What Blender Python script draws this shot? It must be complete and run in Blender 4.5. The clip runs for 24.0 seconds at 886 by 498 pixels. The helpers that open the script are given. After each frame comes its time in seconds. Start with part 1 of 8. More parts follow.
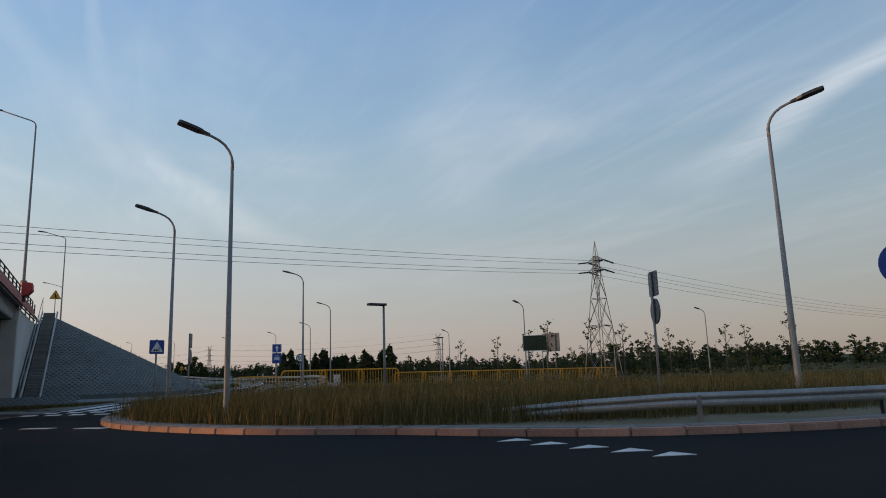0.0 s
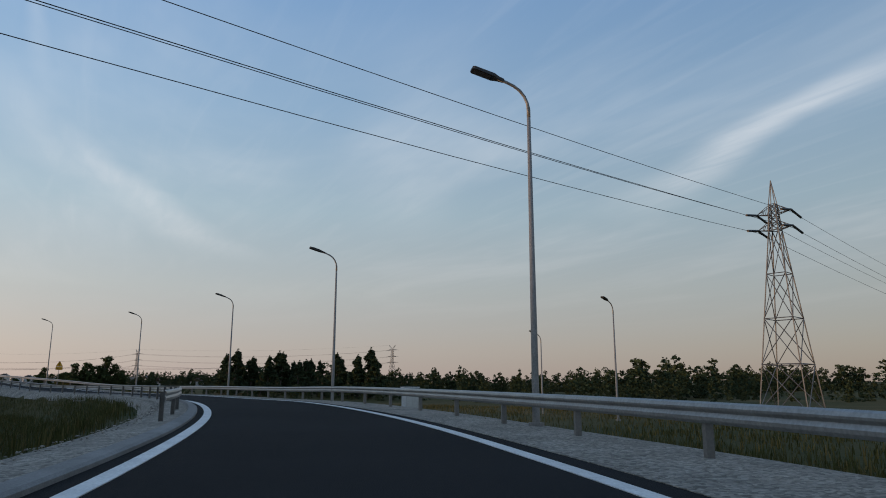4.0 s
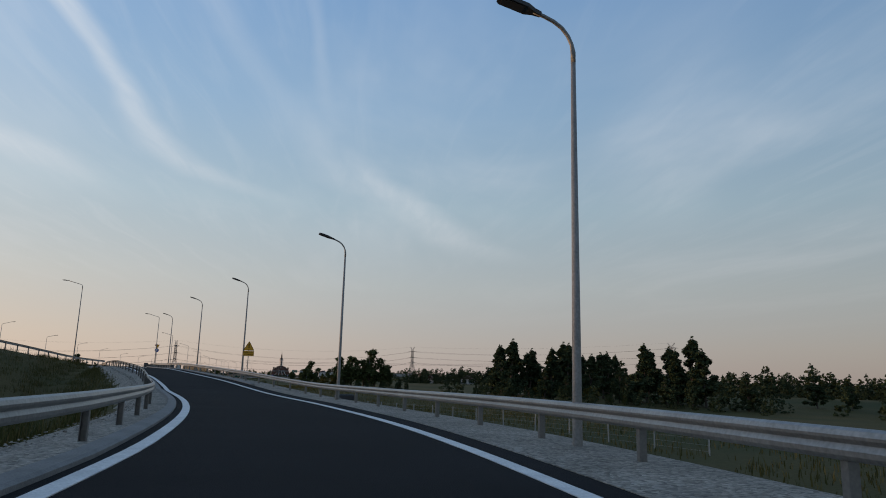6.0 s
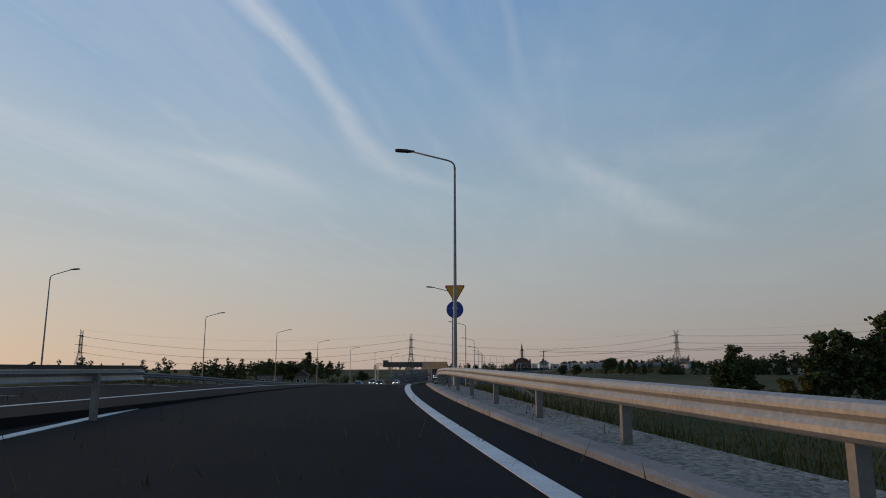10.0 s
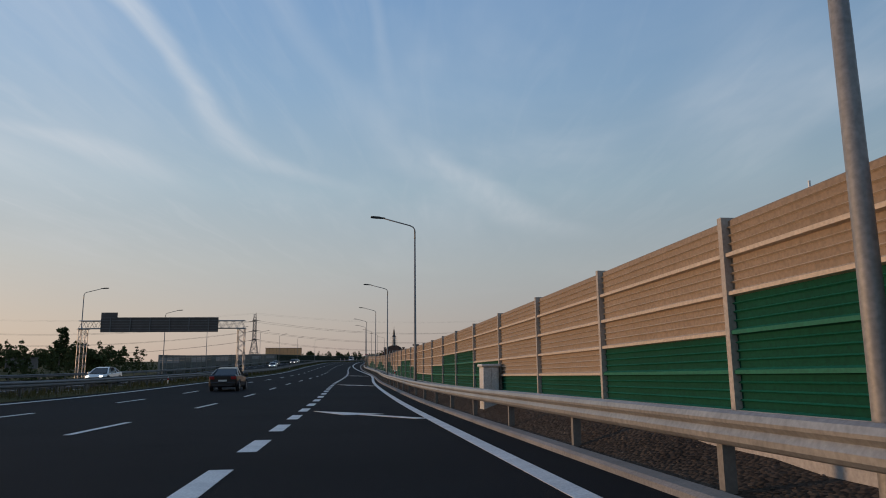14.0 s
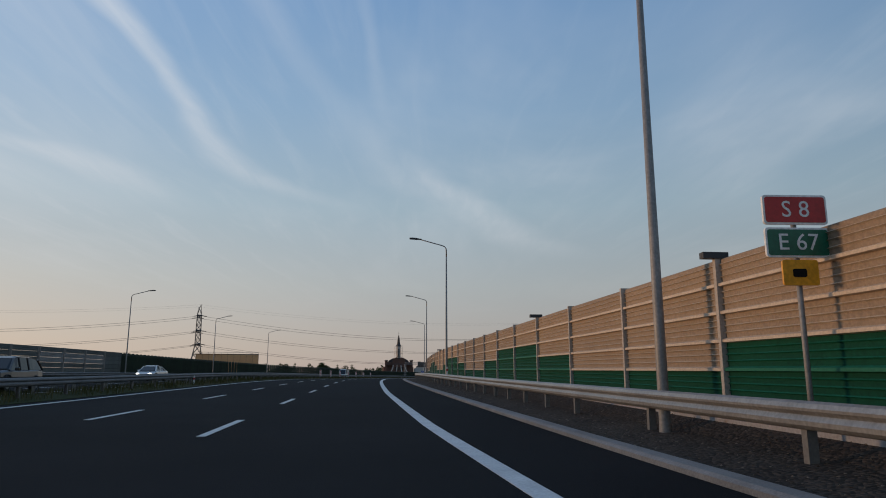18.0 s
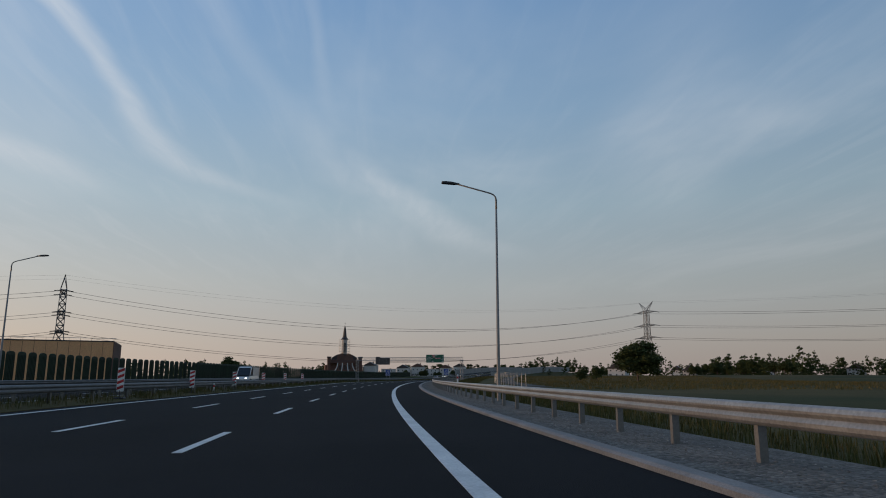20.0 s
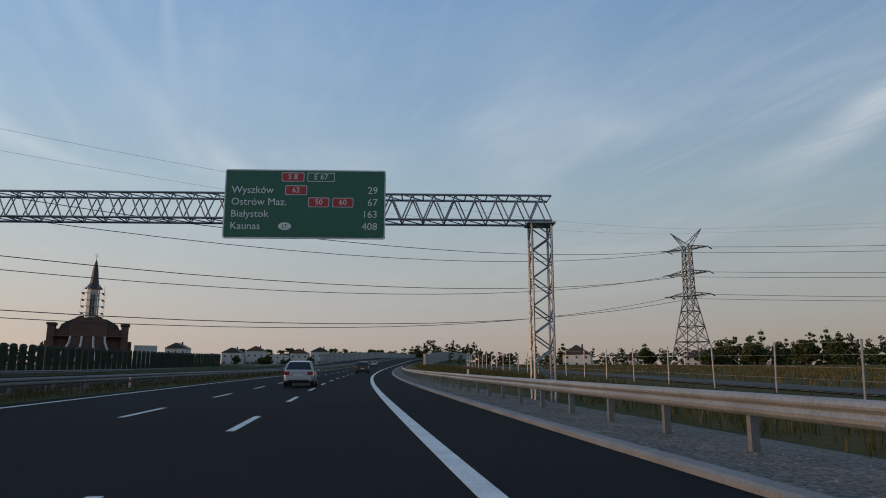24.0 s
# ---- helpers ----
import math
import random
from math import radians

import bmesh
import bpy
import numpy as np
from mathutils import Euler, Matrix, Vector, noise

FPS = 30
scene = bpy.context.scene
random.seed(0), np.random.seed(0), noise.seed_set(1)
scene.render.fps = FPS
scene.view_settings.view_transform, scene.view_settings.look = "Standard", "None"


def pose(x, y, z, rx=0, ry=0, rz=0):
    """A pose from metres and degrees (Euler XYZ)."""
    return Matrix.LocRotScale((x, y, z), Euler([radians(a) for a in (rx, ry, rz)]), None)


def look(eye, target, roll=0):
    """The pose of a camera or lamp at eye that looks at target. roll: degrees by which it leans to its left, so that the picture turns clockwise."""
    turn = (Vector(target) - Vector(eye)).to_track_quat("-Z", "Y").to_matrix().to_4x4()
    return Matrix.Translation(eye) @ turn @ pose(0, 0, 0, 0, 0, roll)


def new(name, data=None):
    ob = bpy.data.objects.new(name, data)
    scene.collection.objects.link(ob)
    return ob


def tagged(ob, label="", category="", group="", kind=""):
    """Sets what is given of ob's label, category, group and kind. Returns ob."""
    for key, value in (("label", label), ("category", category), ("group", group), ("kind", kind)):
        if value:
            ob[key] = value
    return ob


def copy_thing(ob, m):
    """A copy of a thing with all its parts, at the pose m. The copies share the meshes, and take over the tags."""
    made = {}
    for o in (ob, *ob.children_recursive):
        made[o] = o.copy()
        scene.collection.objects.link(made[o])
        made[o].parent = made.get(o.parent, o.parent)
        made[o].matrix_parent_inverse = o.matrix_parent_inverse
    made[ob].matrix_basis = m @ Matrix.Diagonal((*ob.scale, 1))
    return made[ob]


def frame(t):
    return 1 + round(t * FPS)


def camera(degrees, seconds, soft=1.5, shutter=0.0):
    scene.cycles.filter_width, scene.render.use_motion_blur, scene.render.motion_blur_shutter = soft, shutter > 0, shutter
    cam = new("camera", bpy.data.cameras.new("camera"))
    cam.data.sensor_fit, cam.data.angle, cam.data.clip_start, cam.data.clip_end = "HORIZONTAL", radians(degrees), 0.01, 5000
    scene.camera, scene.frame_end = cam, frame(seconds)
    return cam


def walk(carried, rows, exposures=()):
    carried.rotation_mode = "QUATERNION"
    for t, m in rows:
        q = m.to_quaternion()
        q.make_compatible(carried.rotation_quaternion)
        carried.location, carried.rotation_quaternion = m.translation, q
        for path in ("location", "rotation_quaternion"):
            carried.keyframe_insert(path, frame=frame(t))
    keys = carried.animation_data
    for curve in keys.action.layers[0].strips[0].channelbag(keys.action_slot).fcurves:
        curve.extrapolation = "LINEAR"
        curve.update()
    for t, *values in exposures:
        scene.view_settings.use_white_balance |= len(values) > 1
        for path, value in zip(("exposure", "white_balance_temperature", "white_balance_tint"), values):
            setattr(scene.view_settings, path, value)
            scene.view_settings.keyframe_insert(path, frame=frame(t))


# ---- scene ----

# The whole place is drawn in drawing units; U is metres per unit.
U = 0.715


def settle(x, y, z):
    """The roundabout and the slip road were fitted to the camera's views apart from the main road: this shifts them
    until the lamps ahead fit the view too (drawing units).
    """
    w = min(max((-97.0 - y) / 68.0, 0.0), 1.0)
    w = w * w * (3 - 2 * w)
    return x + 3.75 * w, y, z - 2.65 * w


def settle_all(v):
    """The same for rows of points."""
    v = np.array(v, float)
    w = np.clip((-97.0 - v[:, 1]) / 68.0, 0.0, 1.0)
    w = w * w * (3 - 2 * w)
    v[:, 0] += 3.75 * w
    v[:, 2] -= 2.65 * w
    return v


# ---- camera: seconds, x, y, z (drawing units), heading to the left, tilt up, lean (degrees)
WAY = [
    (0.0, 45.83, -388.28, 7.622, -22.84, 10.49, -1.82),
    (0.5, 46.10, -382.08, 7.609, -7.03, 10.27, -0.89),
    (1.0, 44.69, -374.96, 7.573, 4.11, 10.09, -0.16),
    (1.5, 42.95, -367.35, 7.561, 5.07, 10.43, 0.76),
    (2.0, 42.54, -359.20, 7.562, -7.47, 10.33, 0.57),
    (2.5, 44.49, -350.66, 7.644, -21.80, 11.23, 0.57),
    (3.0, 47.29, -341.76, 7.816, -27.48, 11.57, 0.07),
    (3.5, 50.94, -332.43, 8.020, -29.65, 11.66, 0.07),
    (4.0, 54.88, -322.38, 8.248, -27.43, 11.67, 0.07),
    (4.5, 58.41, -311.30, 8.492, -22.17, 11.66, 1.83),
    (5.0, 61.11, -299.12, 8.685, -17.64, 11.65, 1.65),
    (5.5, 62.60, -286.05, 8.885, -11.53, 11.42, 1.59),
    (6.0, 62.78, -271.94, 8.948, -5.94, 11.37, 1.52),
    (6.5, 61.50, -257.13, 9.120, -0.90, 11.37, 1.08),
    (7.0, 58.74, -241.81, 9.251, 5.36, 11.76, 1.63),
    (7.5, 54.48, -226.64, 9.520, 11.05, 12.34, 0.99),
    (8.0, 48.92, -211.69, 10.323, 14.88, 12.50, 0.00),
    (8.5, 42.62, -196.43, 11.032, 15.68, 12.49, 0.12),
    (9.0, 36.47, -181.08, 11.631, 15.04, 11.93, -0.03),
    (9.5, 30.50, -165.49, 11.967, 14.67, 11.23, -0.24),
    (10.0, 24.65, -149.04, 11.900, 11.60, 10.35, 0.0),
    (10.5, 19.80, -131.48, 11.420, 7.40, 9.50, -0.1),
    (11.0, 16.25, -113.33, 10.660, 5.00, 8.95, -0.3),
    (11.5, 13.19, -95.13, 9.840, 5.00, 8.91, -0.52),
    (12.0, 9.91, -77.01, 9.295, 1.75, 9.05, -0.79),
    (12.5, 7.38, -58.61, 8.873, 0.28, 9.16, -0.49),
    (13.0, 5.08, -39.74, 8.542, -0.27, 9.30, -0.52),
    (13.5, 2.63, -20.11, 8.284, -0.23, 9.54, -0.61),
    (14.0, 0.00, 0.00, 8.000, 0.00, 9.72, -0.55),
    (14.5, -2.93, 20.80, 7.743, 0.17, 10.00, -0.62),
    (15.0, -5.89, 42.32, 7.670, 0.28, 10.28, -0.60),
    (15.5, -8.84, 64.49, 7.809, 0.32, 10.50, -0.45),
    (16.0, -11.60, 87.23, 8.010, 0.48, 10.62, -0.55),
    (16.5, -15.12, 110.29, 8.251, 1.52, 10.93, -0.10),
    (17.0, -18.94, 133.62, 8.579, 1.78, 11.30, 0.50),
    (17.5, -22.39, 157.50, 9.032, 0.65, 11.40, 0.11),
    (18.0, -25.40, 182.03, 9.641, -0.85, 11.20, -0.01),
    (18.5, -27.92, 207.14, 10.236, -1.82, 11.06, -0.51),
    (19.0, -30.12, 232.59, 10.852, -2.76, 11.17, -1.37),
    (19.5, -32.07, 258.24, 11.436, -3.89, 11.16, -1.10),
    (20.0, -33.22, 284.11, 11.838, -5.58, 11.16, 0.07),
    (20.5, -33.59, 310.18, 12.176, -7.34, 11.14, 0.07),
    (21.0, -33.18, 336.41, 12.495, -8.98, 11.12, 0.07),
    (21.5, -31.90, 362.80, 12.824, -10.55, 11.05, -0.15),
    (22.0, -29.92, 389.36, 13.224, -12.38, 10.87, 0.15),
    (22.5, -27.18, 416.16, 13.637, -13.80, 10.79, -0.05),
    (23.0, -24.00, 443.28, 13.953, -14.77, 10.62, -0.04),
    (23.5, -20.10, 470.48, 14.244, -16.27, 10.48, 0.04),
    (24.0, -15.40, 497.80, 14.549, -17.84, 10.37, 0.06),
]
cam = camera(65.03, 24.0, soft=1.0)
walk(cam, [(t, pose(*(U * v for v in settle(x, y, z))) @ pose(0, 0, 0, 0, 0, a) @ pose(0, 0, 0, 90 + b) @ pose(0, 0, 0, 0, 0, c))
           for t, x, y, z, a, b, c in WAY], exposures=[(0, 0.3, 6500, 10), (1.2, 0.42, 6900, 10), (2.0, 0.6, 7600, 12), (2.5, 0.35, 7300, 12), (4.5, 0.24, 6450, 10), (6, 0.12, 6420, 10), (7, 0.02, 6400, 10), (9, -0.16, 6350, 10), (12, -0.06, 6300, 10), (16, 0.0, 6330, 10), (19, -0.03, 6350, 10), (22, -0.05, 6450, 10), (24, 0.15, 6500, 10)])

# ---- world, sun
SUN_AZ, SUN_EL = 75.0, 4.5          # degrees to the left of +y, degrees up
SKY = 0.15
world = bpy.data.worlds.new("dusk")
scene.world = world
world.use_nodes = True
wn, wl = world.node_tree.nodes, world.node_tree.links
wn.clear()


def wmath(op, a, b=None, clamp=False):
    n = wn.new("ShaderNodeMath")
    n.operation, n.use_clamp = op, clamp
    for i, v in enumerate((a, b)):
        if v is None:
            continue
        if isinstance(v, (int, float)):
            n.inputs[i].default_value = v
        else:
            wl.new(v, n.inputs[i])
    return n.outputs[0]


def wmix(fac, a, b, blend="MIX"):
    n = wn.new("ShaderNodeMix")
    n.data_type, n.blend_type = "RGBA", blend
    for i, v in ((0, fac), (6, a), (7, b)):
        if isinstance(v, tuple):
            n.inputs[i].default_value = (*(c / SKY for c in v), 1)
        elif isinstance(v, (int, float)):
            n.inputs[i].default_value = v
        else:
            wl.new(v, n.inputs[i])
    return n.outputs[2]


def wrange(v, a, b, c=0.0, d=1.0):
    n = wn.new("ShaderNodeMapRange")
    n.interpolation_type = "SMOOTHSTEP"
    wl.new(v, n.inputs["Value"])
    for k, u in zip(("From Min", "From Max", "To Min", "To Max"), (a, b, c, d)):
        n.inputs[k].default_value = u
    return n.outputs[0]


w_out = wn.new("ShaderNodeOutputWorld")
w_bg = wn.new("ShaderNodeBackground")
w_bg.inputs["Strength"].default_value = SKY
sky = wn.new("ShaderNodeTexSky")
sky.sky_type = "NISHITA"
sky.sun_disc = False
sky.sun_elevation = radians(SUN_EL)
sky.sun_rotation = radians(-SUN_AZ)
sky.altitude, sky.air_density, sky.dust_density, sky.ozone_density = 100, 1.0, 0.8, 2.0
co_w = wn.new("ShaderNodeTexCoord")
sep = wn.new("ShaderNodeSeparateXYZ")
wl.new(co_w.outputs["Generated"], sep.inputs[0])
dx_, dy_, dz_ = sep.outputs
zz_ = wmath("MAXIMUM", dz_, 0.0)
# evening haze: pale pink at the horizon, blue above
hz = wn.new("ShaderNodeValToRGB")
wl.new(zz_, hz.inputs[0])
HAZE = [(0.0, (0.4037, 0.33, 0.3332)), (0.06, (0.445, 0.39, 0.3773)), (0.14, (0.4399, 0.455, 0.4557)), (0.25, (0.3726, 0.48, 0.5488)), (0.38, (0.2846, 0.43, 0.5978)), (0.52, (0.2122, 0.365, 0.5978)), (1.0, (0.1242, 0.25, 0.4704))]
el = hz.color_ramp.elements
while len(el) < len(HAZE):
    el.new(0.5)
for e_, (p_, c_) in zip(el, HAZE):
    e_.position, e_.color = p_, (*c_, 1)
sc = wn.new("ShaderNodeVectorMath")
sc.operation = "SCALE"
wl.new(hz.outputs[0], sc.inputs[0])
sc.inputs["Scale"].default_value = 1 / SKY
hor = wmath("SQRT", wmath("ADD", wmath("MULTIPLY", dx_, dx_), wmath("MULTIPLY", dy_, dy_)))
hor = wmath("MAXIMUM", hor, 0.01)
toward = wmath("DIVIDE", wmath("ADD", wmath("MULTIPLY", dx_, -math.sin(radians(SUN_AZ))), wmath("MULTIPLY", dy_, math.cos(radians(SUN_AZ)))), hor)
low = wmath("POWER", 2.718, wmath("MULTIPLY", zz_, -6.0))
side = wmath("ADD", wmath("MULTIPLY", toward, wmath("ADD", wmath("MULTIPLY", low, 0.22), 0.24)), 0.96)
sc2 = wn.new("ShaderNodeVectorMath")
sc2.operation = "SCALE"
wl.new(sc.outputs[0], sc2.inputs[0])
wl.new(side, sc2.inputs["Scale"])
base_c = wmix(0.78, sky.outputs[0], sc2.outputs[0])
glow = wmath("MULTIPLY", wmath("POWER", wmath("MAXIMUM", toward, 0.0), 2.0), low)
base_c = wmix(wmath("MULTIPLY", glow, 0.75), base_c, (0.80, 0.57, 0.36))
# high thin cloud on a plane: long streaks and a veil
zc = wmath("MAXIMUM", dz_, 0.04)
px_, py_ = wmath("DIVIDE", dx_, zc), wmath("DIVIDE", dy_, zc)
comb = wn.new("ShaderNodeCombineXYZ")
wl.new(px_, comb.inputs[0])
wl.new(py_, comb.inputs[1])


def wnoise(scale, sx, sy, detail, rough=0.55, dist=0.0):
    mp = wn.new("ShaderNodeMapping")
    mp.inputs["Scale"].default_value = (sx, sy, 1)
    wl.new(comb.outputs[0], mp.inputs[0])
    n = wn.new("ShaderNodeTexNoise")
    n.inputs["Scale"].default_value, n.inputs["Detail"].default_value = scale, detail
    n.inputs["Roughness"].default_value, n.inputs["Distortion"].default_value = rough, dist
    wl.new(mp.outputs[0], n.inputs["Vector"])
    return n.outputs["Fac"]


wob = wmath("SUBTRACT", wnoise(1.0, 1.6, 1.2, 3), 0.5)
fib = wnoise(3.0, 4.0, 0.7, 6, 0.6, 0.6)


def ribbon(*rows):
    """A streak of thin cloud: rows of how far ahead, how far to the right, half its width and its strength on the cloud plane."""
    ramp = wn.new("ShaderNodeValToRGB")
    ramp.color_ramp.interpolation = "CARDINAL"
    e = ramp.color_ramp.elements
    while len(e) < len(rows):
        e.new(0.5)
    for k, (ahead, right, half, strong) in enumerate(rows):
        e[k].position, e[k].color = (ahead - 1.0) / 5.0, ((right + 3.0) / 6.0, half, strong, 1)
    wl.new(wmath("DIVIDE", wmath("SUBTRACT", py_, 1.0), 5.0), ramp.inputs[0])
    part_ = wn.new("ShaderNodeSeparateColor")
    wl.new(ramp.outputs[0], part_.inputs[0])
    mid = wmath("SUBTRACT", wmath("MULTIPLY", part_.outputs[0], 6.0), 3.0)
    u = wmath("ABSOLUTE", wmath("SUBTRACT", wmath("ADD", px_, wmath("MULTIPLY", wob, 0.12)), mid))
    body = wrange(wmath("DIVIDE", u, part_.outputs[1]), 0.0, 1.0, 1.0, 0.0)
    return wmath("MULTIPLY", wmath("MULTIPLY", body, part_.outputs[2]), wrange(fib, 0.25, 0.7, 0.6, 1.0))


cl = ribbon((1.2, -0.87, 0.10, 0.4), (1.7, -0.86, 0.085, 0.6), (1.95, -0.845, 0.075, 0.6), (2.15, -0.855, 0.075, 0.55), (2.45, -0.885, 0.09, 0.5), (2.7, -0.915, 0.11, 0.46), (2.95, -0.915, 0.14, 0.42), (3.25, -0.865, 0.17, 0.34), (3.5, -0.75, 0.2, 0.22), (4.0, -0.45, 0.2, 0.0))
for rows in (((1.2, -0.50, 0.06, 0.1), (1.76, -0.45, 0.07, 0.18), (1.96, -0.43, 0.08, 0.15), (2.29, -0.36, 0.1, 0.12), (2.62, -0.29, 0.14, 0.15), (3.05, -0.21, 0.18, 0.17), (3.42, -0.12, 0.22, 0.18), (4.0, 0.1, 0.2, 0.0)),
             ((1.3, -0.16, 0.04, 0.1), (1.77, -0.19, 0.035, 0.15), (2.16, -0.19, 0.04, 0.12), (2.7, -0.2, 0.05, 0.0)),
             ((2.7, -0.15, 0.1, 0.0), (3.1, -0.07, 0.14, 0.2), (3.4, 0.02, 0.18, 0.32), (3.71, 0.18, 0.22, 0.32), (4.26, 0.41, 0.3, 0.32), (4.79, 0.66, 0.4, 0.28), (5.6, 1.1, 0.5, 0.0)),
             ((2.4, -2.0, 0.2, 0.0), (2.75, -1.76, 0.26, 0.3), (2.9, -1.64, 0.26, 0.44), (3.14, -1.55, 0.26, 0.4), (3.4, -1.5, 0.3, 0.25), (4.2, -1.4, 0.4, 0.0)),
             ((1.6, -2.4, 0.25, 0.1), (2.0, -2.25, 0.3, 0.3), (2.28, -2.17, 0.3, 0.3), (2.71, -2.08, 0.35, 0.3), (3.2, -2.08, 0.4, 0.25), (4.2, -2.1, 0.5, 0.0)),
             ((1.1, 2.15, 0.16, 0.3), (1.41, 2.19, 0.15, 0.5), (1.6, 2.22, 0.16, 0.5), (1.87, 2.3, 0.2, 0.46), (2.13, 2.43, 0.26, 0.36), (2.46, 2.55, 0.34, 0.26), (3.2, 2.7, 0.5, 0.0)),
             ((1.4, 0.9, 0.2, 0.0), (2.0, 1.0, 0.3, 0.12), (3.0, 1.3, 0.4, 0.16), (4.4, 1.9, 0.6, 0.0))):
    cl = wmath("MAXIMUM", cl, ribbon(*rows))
strands = wmath("MULTIPLY", wrange(wnoise(2.0, 3.2, 0.35, 6, 0.6, 0.9), 0.46, 0.74, 0.0, 0.22), wrange(px_, -3.0, 0.6, 1.0, 0.25))
cl = wmath("MAXIMUM", cl, strands)
veil = wrange(wnoise(0.6, 1.3, 0.5, 5, 0.55, 0.5), 0.42, 0.78, 0.0, 0.34)
cl = wmath("ADD", cl, wmath("MULTIPLY", wmath("SUBTRACT", 1.0, cl), veil))
cl = wmath("MULTIPLY", cl, wrange(dz_, 0.06, 0.28))
white = wmix(wmath("MULTIPLY", low, 1.0), (0.66, 0.70, 0.74), (0.68, 0.60, 0.54))
base_c = wmix(cl, base_c, white)
wl.new(base_c, w_bg.inputs["Color"])
wl.new(w_bg.outputs[0], w_out.inputs["Surface"])

sun_data = bpy.data.lights.new("sun", "SUN")
sun_data.energy, sun_data.angle, sun_data.color = 2.0, radians(6), (1.0, 0.59, 0.31)
sun = new("sun", sun_data)
a, e = radians(SUN_AZ), radians(SUN_EL)
sun.matrix_world = look((0, 0, 50), (0 + math.sin(a) * math.cos(e) * 50, -math.cos(a) * math.cos(e) * 50, 50 - math.sin(e) * 50))


# ---- materials
def material(name, color, color2=None, rough=0.8, metal=0.0, scale=3.0, fine=60.0, bump=0.2, spread=0.35, vary=0.0, spec=0.5):
    """A surface with blotches (scale, per metre) and grain (fine), in two colours."""
    m = bpy.data.materials.new(name)
    m.use_nodes = True
    n, l = m.node_tree.nodes, m.node_tree.links
    b = n["Principled BSDF"]
    co = n.new("ShaderNodeTexCoord")
    n1 = n.new("ShaderNodeTexNoise")
    n1.inputs["Scale"].default_value, n1.inputs["Detail"].default_value, n1.inputs["Roughness"].default_value = scale, 5, 0.6
    n2 = n.new("ShaderNodeTexNoise")
    n2.inputs["Scale"].default_value, n2.inputs["Detail"].default_value = fine, 3
    l.new(co.outputs["Object"], n1.inputs["Vector"])
    l.new(co.outputs["Object"], n2.inputs["Vector"])
    ramp = n.new("ShaderNodeMapRange")
    ramp.inputs["From Min"].default_value, ramp.inputs["From Max"].default_value = 0.5 - spread / 2, 0.5 + spread / 2
    l.new(n1.outputs["Fac"], ramp.inputs["Value"])
    mix = n.new("ShaderNodeMix")
    mix.data_type = "RGBA"
    c2 = color2 or tuple(0.72 * c for c in color)
    mix.inputs[6].default_value, mix.inputs[7].default_value = (*color, 1), (*c2, 1)
    l.new(ramp.outputs[0], mix.inputs["Factor"])
    grain = n.new("ShaderNodeMix")
    grain.data_type, grain.blend_type = "RGBA", "MULTIPLY"
    grain.inputs["Factor"].default_value = 0.5
    l.new(mix.outputs[2], grain.inputs[6])
    g = n.new("ShaderNodeMapRange")
    g.inputs["From Min"].default_value, g.inputs["From Max"].default_value = 0.3, 0.7
    g.inputs["To Min"].default_value, g.inputs["To Max"].default_value = 0.6, 1.25
    l.new(n2.outputs["Fac"], g.inputs["Value"])
    l.new(g.outputs[0], grain.inputs[7])
    last = grain.outputs[2]
    if vary:
        info = n.new("ShaderNodeObjectInfo")
        r = n.new("ShaderNodeMapRange")
        r.inputs["To Min"].default_value, r.inputs["To Max"].default_value = 1 - vary, 1 + vary
        l.new(info.outputs["Random"], r.inputs["Value"])
        v = n.new("ShaderNodeMix")
        v.data_type, v.blend_type = "RGBA", "MULTIPLY"
        v.inputs["Factor"].default_value = 1
        l.new(last, v.inputs[6])
        l.new(r.outputs[0], v.inputs[7])
        last = v.outputs[2]
    l.new(last, b.inputs["Base Color"])
    b.inputs["Roughness"].default_value, b.inputs["Metallic"].default_value = rough, metal
    b.inputs["Specular IOR Level"].default_value = spec
    if bump:
        bp = n.new("ShaderNodeBump")
        bp.inputs["Strength"].default_value, bp.inputs["Distance"].default_value = bump, 0.02
        l.new(n2.outputs["Fac"], bp.inputs["Height"])
        l.new(bp.outputs[0], b.inputs["Normal"])
    return m


ASPHALT = material("asphalt", (0.0225, 0.023, 0.0245), (0.0165, 0.017, 0.018), 0.8, scale=0.25, fine=90, bump=0.5, spec=0.03)
ASPHALT_OLD = material("asphalt shoulder", (0.045, 0.044, 0.043), (0.032, 0.032, 0.032), 0.85, scale=0.6, fine=70, bump=0.6, spec=0.03)
PAINT = material("road paint", (0.72, 0.72, 0.7), (0.55, 0.55, 0.54), 0.6, scale=2.5, fine=40, bump=0.3)
STEEL = material("galvanised steel", (0.32, 0.315, 0.30), (0.24, 0.236, 0.225), 0.45, 0.5, scale=1.5, fine=25, bump=0.05)
# posts darker than the beam, with the shade on them painted in
POST_SHADED = material("shaded post steel", (0.20, 0.19, 0.175), (0.14, 0.133, 0.122), 0.6, 0.3, scale=1.5, fine=25, bump=0.05)
# darker steel: shade on the median and far rails, put into the colour
STEEL_SHADED = material("shaded galvanised steel", (0.17, 0.172, 0.175), (0.12, 0.122, 0.125), 0.6, 0.3, scale=1.5, fine=25, bump=0.05)
POLE = material("galvanised pole", (0.27, 0.262, 0.25), (0.20, 0.195, 0.185), 0.58, 0.25, scale=2, fine=30, bump=0.05)
WALL_POST = material("tan-grey barrier post", (0.42, 0.375, 0.325), (0.34, 0.305, 0.265), 0.6, scale=2, fine=30, bump=0.05)
